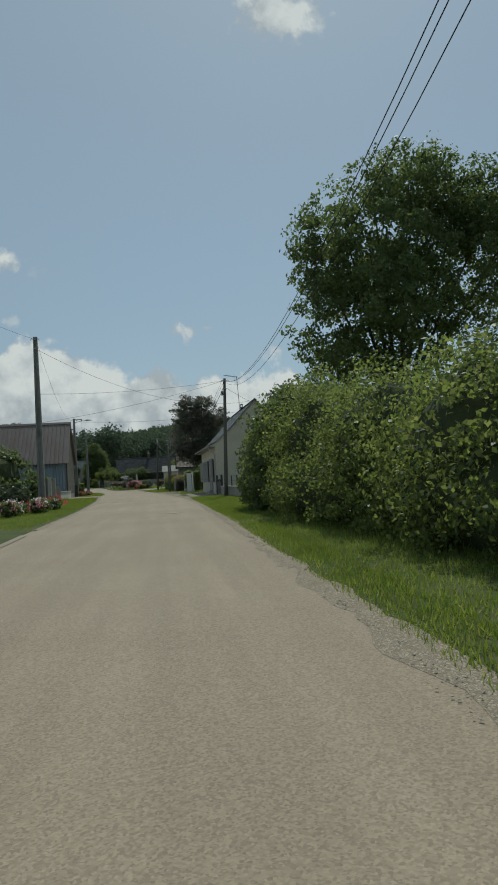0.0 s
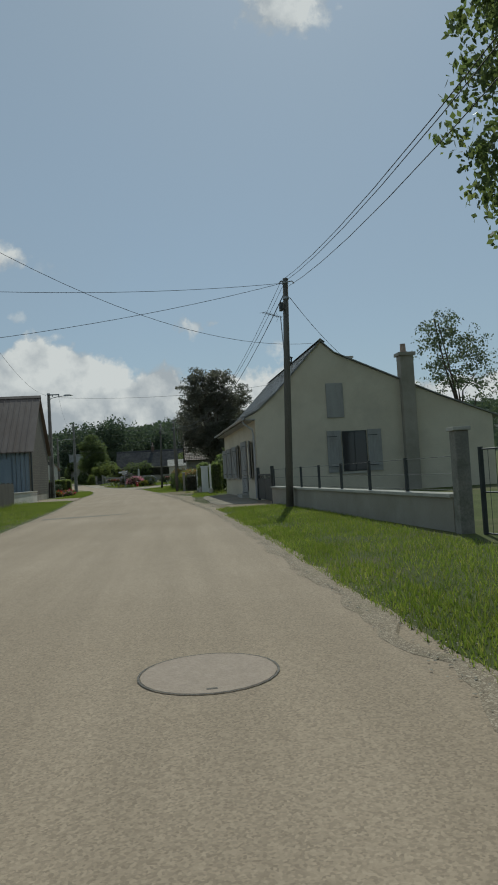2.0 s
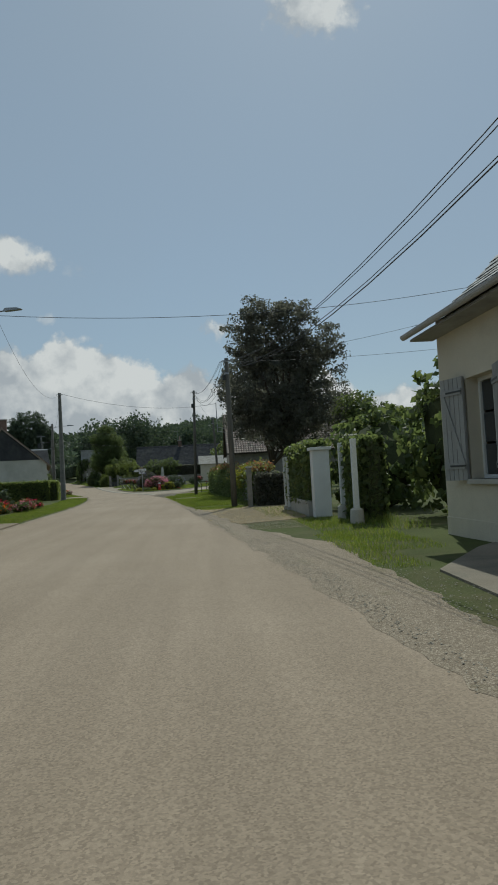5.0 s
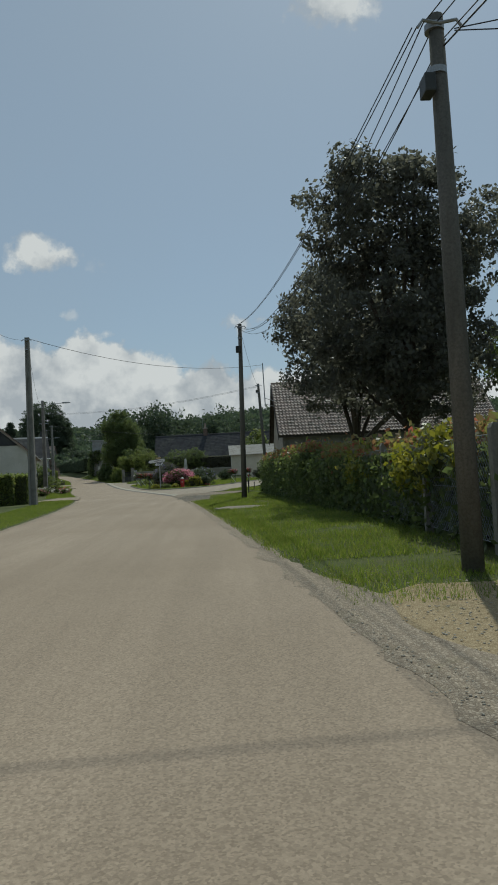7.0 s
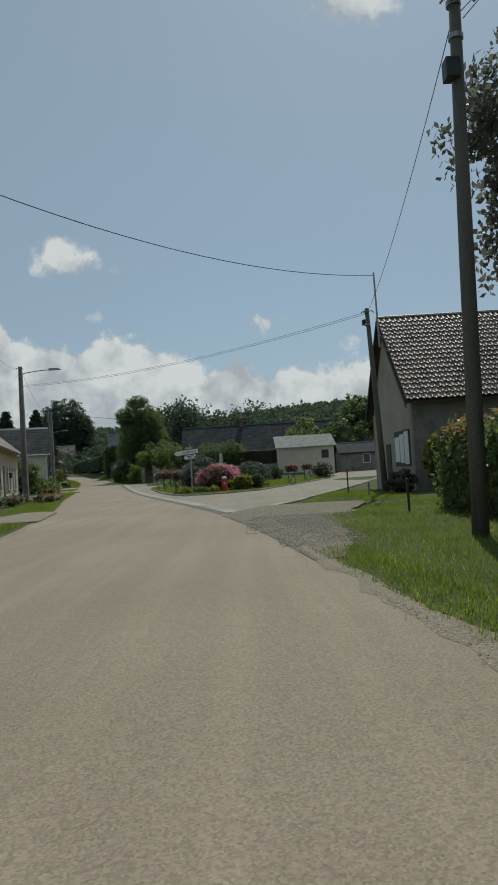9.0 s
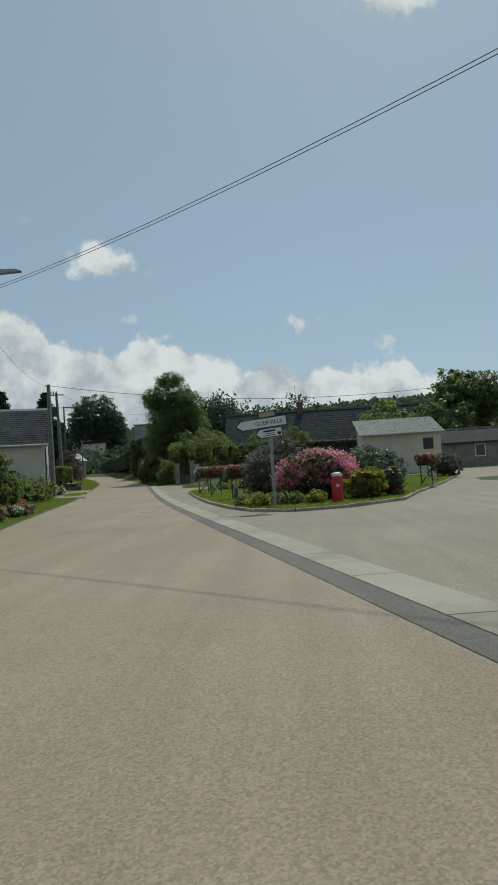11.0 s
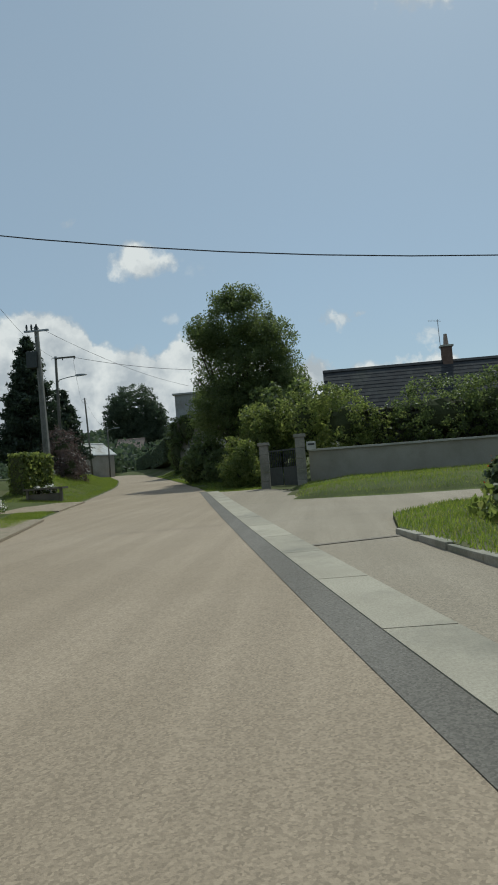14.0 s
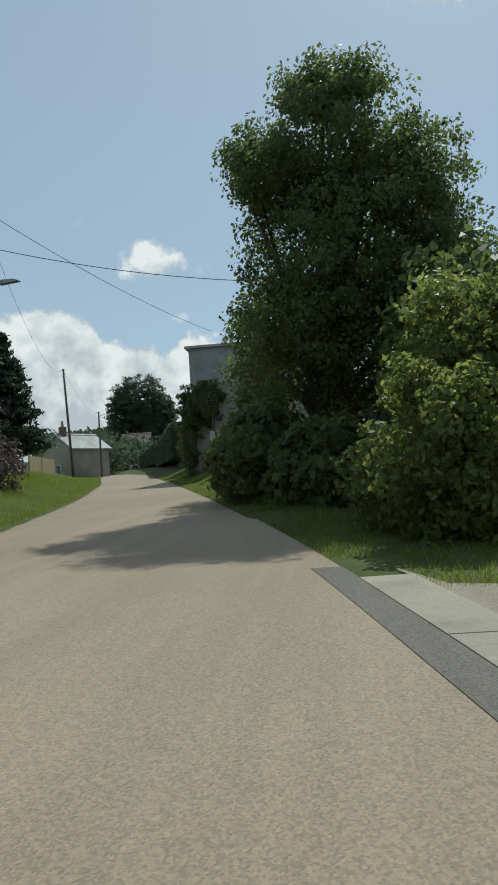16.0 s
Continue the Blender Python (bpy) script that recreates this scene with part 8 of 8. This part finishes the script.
tree("tall dense maple beside the road", (-19.2, 184.5, 0.9), [
    ((-18.4, 184.6, 9.9), (2.2, 2.2, 2.0)), ((-18.3, 184.6, 7.5), (2.6, 2.5, 2.3)), ((-16.5, 184.6, 8.7), (1.45, 2.0, 1.7)), ((-20.2, 184.6, 9.4), (1.05, 1.4, 1.3)), ((-18.3, 184.6, 11.55), (1.4, 1.3, 0.8)), ((-20.6, 187.6, 5.4), (1.2, 1.5, 2.2)), ((-15.3, 184.6, 4.6), (1.5, 1.9, 2.0)), ((-19.2, 184.4, 5.0), (2.0, 2.3, 2.3)), ((-17.2, 184.6, 5.2), (2.2, 2.3, 2.3)), ((-15.8, 184.6, 6.4), (1.4, 1.7, 1.7))],
    LEAF, 174, 1700, 62, 0.34, 0.08, 0.34, 0.30)
shrub("undergrowth", "dark ivy and undergrowth below the maple", [((-20.6, 184.0, 1.9), (1.2, 2.4, 1.6)), ((-19.0, 181.5, 1.5), (1.2, 1.8, 1.2)), ((-21.2, 189.0, 1.8), (1.0, 2.4, 1.3))], LEAF, 175, 800, 24, 0.22, 0.12)


def tall_barn():
    t = thing("tall_barn", "tall narrow ivy-clad barn with sheet-metal gable", "barn")
    x0, x1, y0, y1, z = -26.1, -19.5, 203.0, 213.0, g(203)
    part("front_wall", boxed(x0, x1, y0, y0 + 0.3, z - 0.5, 6.6), RENDER_GREY, t)
    part("road_wall", boxed(x0, x0 + 0.3, y0 + 0.3, y1, z - 0.5, 6.6), RENDER_GREY, t)
    part("far_wall", boxed(x1 - 0.3, x1, y0 + 0.3, y1, z - 0.5, 6.6), RENDER_GREY, t)
    cl = part("cladding", boxed(x0 - 0.02, x1, y0 - 0.03, y0 + 0.3, 6.6, 8.55), ZINC, t)
    for k in range(24):
        part("rib", boxed(x0 + k * 0.275, x0 + k * 0.275 + 0.07, y0 - 0.07, y0 - 0.03, 6.6, 8.55), ZINC, cl)
    part("side_cladding", boxed(x0 - 0.02, x0 + 0.28, y0 + 0.3, y1, 6.6, 8.55), ZINC, t)
    part("roof", boxed(x0 - 0.2, x1 + 0.2, y0 - 0.25, y1 + 0.2, 8.55, 8.68), ZINC, t)
    mb = thing("meter_cabinet", "two pale electricity cabinets on a dark post", "electric cabinet")
    bm = bmesh.new()
    tube(bm, [(-23.9, 196.4, g(196)), (-23.9, 196.4, g(196) + 2.9)], 0.05, 8)
    part("post", bm, DARK_METAL, mb)
    part("upper_box", boxed(-24.05, -23.7, 196.2, 196.36, 3.0, 3.6, bevel=0.01), STONE, mb)
    part("lower_box", boxed(-24.05, -23.65, 196.1, 196.36, 1.6, 2.8, bevel=0.01), STONE, mb)


tall_barn()
shrub("ivy", "thick ivy climbing the tall barn", [((-26.3, 202.7, 4.0), (0.55, 0.7, 2.8)), ((-25.2, 202.7, 5.6), (0.9, 0.4, 1.3)), ((-24.8, 202.7, 2.0), (0.8, 0.5, 0.9)), ((-26.6, 207.0, 3.9), (0.6, 2.5, 2.7)), ((-27.8, 212.0, 3.6), (0.9, 3.0, 2.2))], LEAF, 176, 600, 24, 0.2, 0.12)


# ---- distance ----
def far_woods():
    """Wooded slopes behind the village: masses of leaf clumps on ridges."""
    rng = np.random.default_rng(90)
    V = []

    def belt(x0, x1, y0, y1, zf, hf, n, size, per=12, spread=2.2):
        x = rng.uniform(x0, x1, n)
        y = rng.uniform(y0, y1, n)
        top = np.array([hf(a, b) for a, b in zip(x, y)])
        base = np.array([zf(a, b) for a, b in zip(x, y)])
        z = base + (top - base) * rng.random(n) ** 0.55
        p = np.column_stack([x, y, z])
        q = (p[:, None] + rng.normal(size=(n, per, 3)) * spread * np.array([1, 1, 0.7])).reshape(-1, 3)
        V.append(leaves(q, size, rng=rng))

    def bumps(x, k, a):
        return a * (0.5 + 0.5 * noise.noise(Vector((x * k, 1.7, 0)))) + a * 0.5 * noise.noise(Vector((x * k * 3.1, 4.2, 0)))
    # trees behind the long farmhouse and beyond the junction
    for k in range(44):
        far = k < 20
        x, y = (rng.uniform(-50, 14), rng.uniform(378, 440)) if far else (rng.uniform(-4, 80), rng.uniform(222, 262))
        h = 30.0 + 7.0 * rng.random() - 0.09 * (x + 50) if far else 8.6 + 2.2 * rng.random()
        lobes = [((x, y, h * 0.62), (h * 0.30, h * 0.30, h * 0.38))] + [((x + rng.uniform(-0.25, 0.25) * h, y, h * rng.uniform(0.35, 0.7)), (h * 0.2, h * 0.2, h * 0.22)) for _ in range(4)]
        c, d = in_lobes(rng, lobes, 170, 0.55, 0.06)
        V.append(leaves((c[:, None] + rng.normal(size=(170, 18, 3)) * (1.15 if far else 0.48)).reshape(-1, 3), 0.85 if far else 0.36, rng=rng))
    tagged(leaf_object("village_wood", np.concatenate(V), LEAF_WOOD), "leafy trees behind the village", "trees", kind="stuff")
    V.clear()
    belt(-110, -52, 300, 400, lambda a, b: 4.0, lambda a, b: 9 + 5 * noise.noise(Vector((a * 0.08, b * 0.05, 2))), 900, 0.9, 12, 1.6)
    belt(-320, -120, 420, 520, lambda a, b: 4.0, lambda a, b: 18 + 8 * noise.noise(Vector((a * 0.04, b * 0.05, 2))), 900, 1.5, 12, 2.4)
    tagged(leaf_object("distant_trees", np.concatenate(V), LEAF_WOOD), "distant trees along the horizon", "trees", kind="stuff")


far_woods()


def far_hill():
    bm = bmesh.new()
    xs = np.linspace(-1500, 1500, 160)
    rows = []
    for j, (y, k) in enumerate(((700, 0.0), (850, 0.35), (1000, 0.72), (1150, 0.98), (1250, 1.0), (1500, 0.7))):
        rows.append([bm.verts.new((x, y, 5 + k * (82 + 12 * noise.noise(Vector((x * 0.004, 0, 0))) + 22 * min(max((x + 100) / 600, -1), 0.6) + 2.5 * noise.noise(Vector((x * 0.11, j * 3.0, 1)))) - (y - 700) * 0.0)) for x in xs])
    for a, b in zip(rows, rows[1:]):
        for k in range(len(xs) - 1):
            bm.faces.new((a[k], a[k + 1], b[k + 1], b[k]))
    tagged(part("far_hill", bm, HILL, smooth=True), "blue-green wooded hill on the horizon", "hill", kind="structure")
    rng = np.random.default_rng(92)
    n = 5500
    x = rng.uniform(-700, 700, n)
    k = rng.random(n) ** 0.7
    y = 720 + 430 * k
    kk = np.interp(y, (700, 850, 1000, 1150), (0, 0.35, 0.72, 0.98))
    z = np.array([5 + q * (82 + 12 * noise.noise(Vector((a * 0.004, 0, 0))) + 22 * min(max((a + 100) / 600, -1), 0.6)) for a, q in zip(x, kk)]) + 1.5
    p = (np.column_stack([x, y, z])[:, None] + rng.normal(size=(n, 8, 3)) * np.array([4.5, 4.5, 2.2])).reshape(-1, 3)
    tagged(leaf_object("hill_forest", leaves(p, 4.2, rng=rng), LEAF_WOOD), "forest covering the far hill", "trees", kind="stuff")


far_hill()
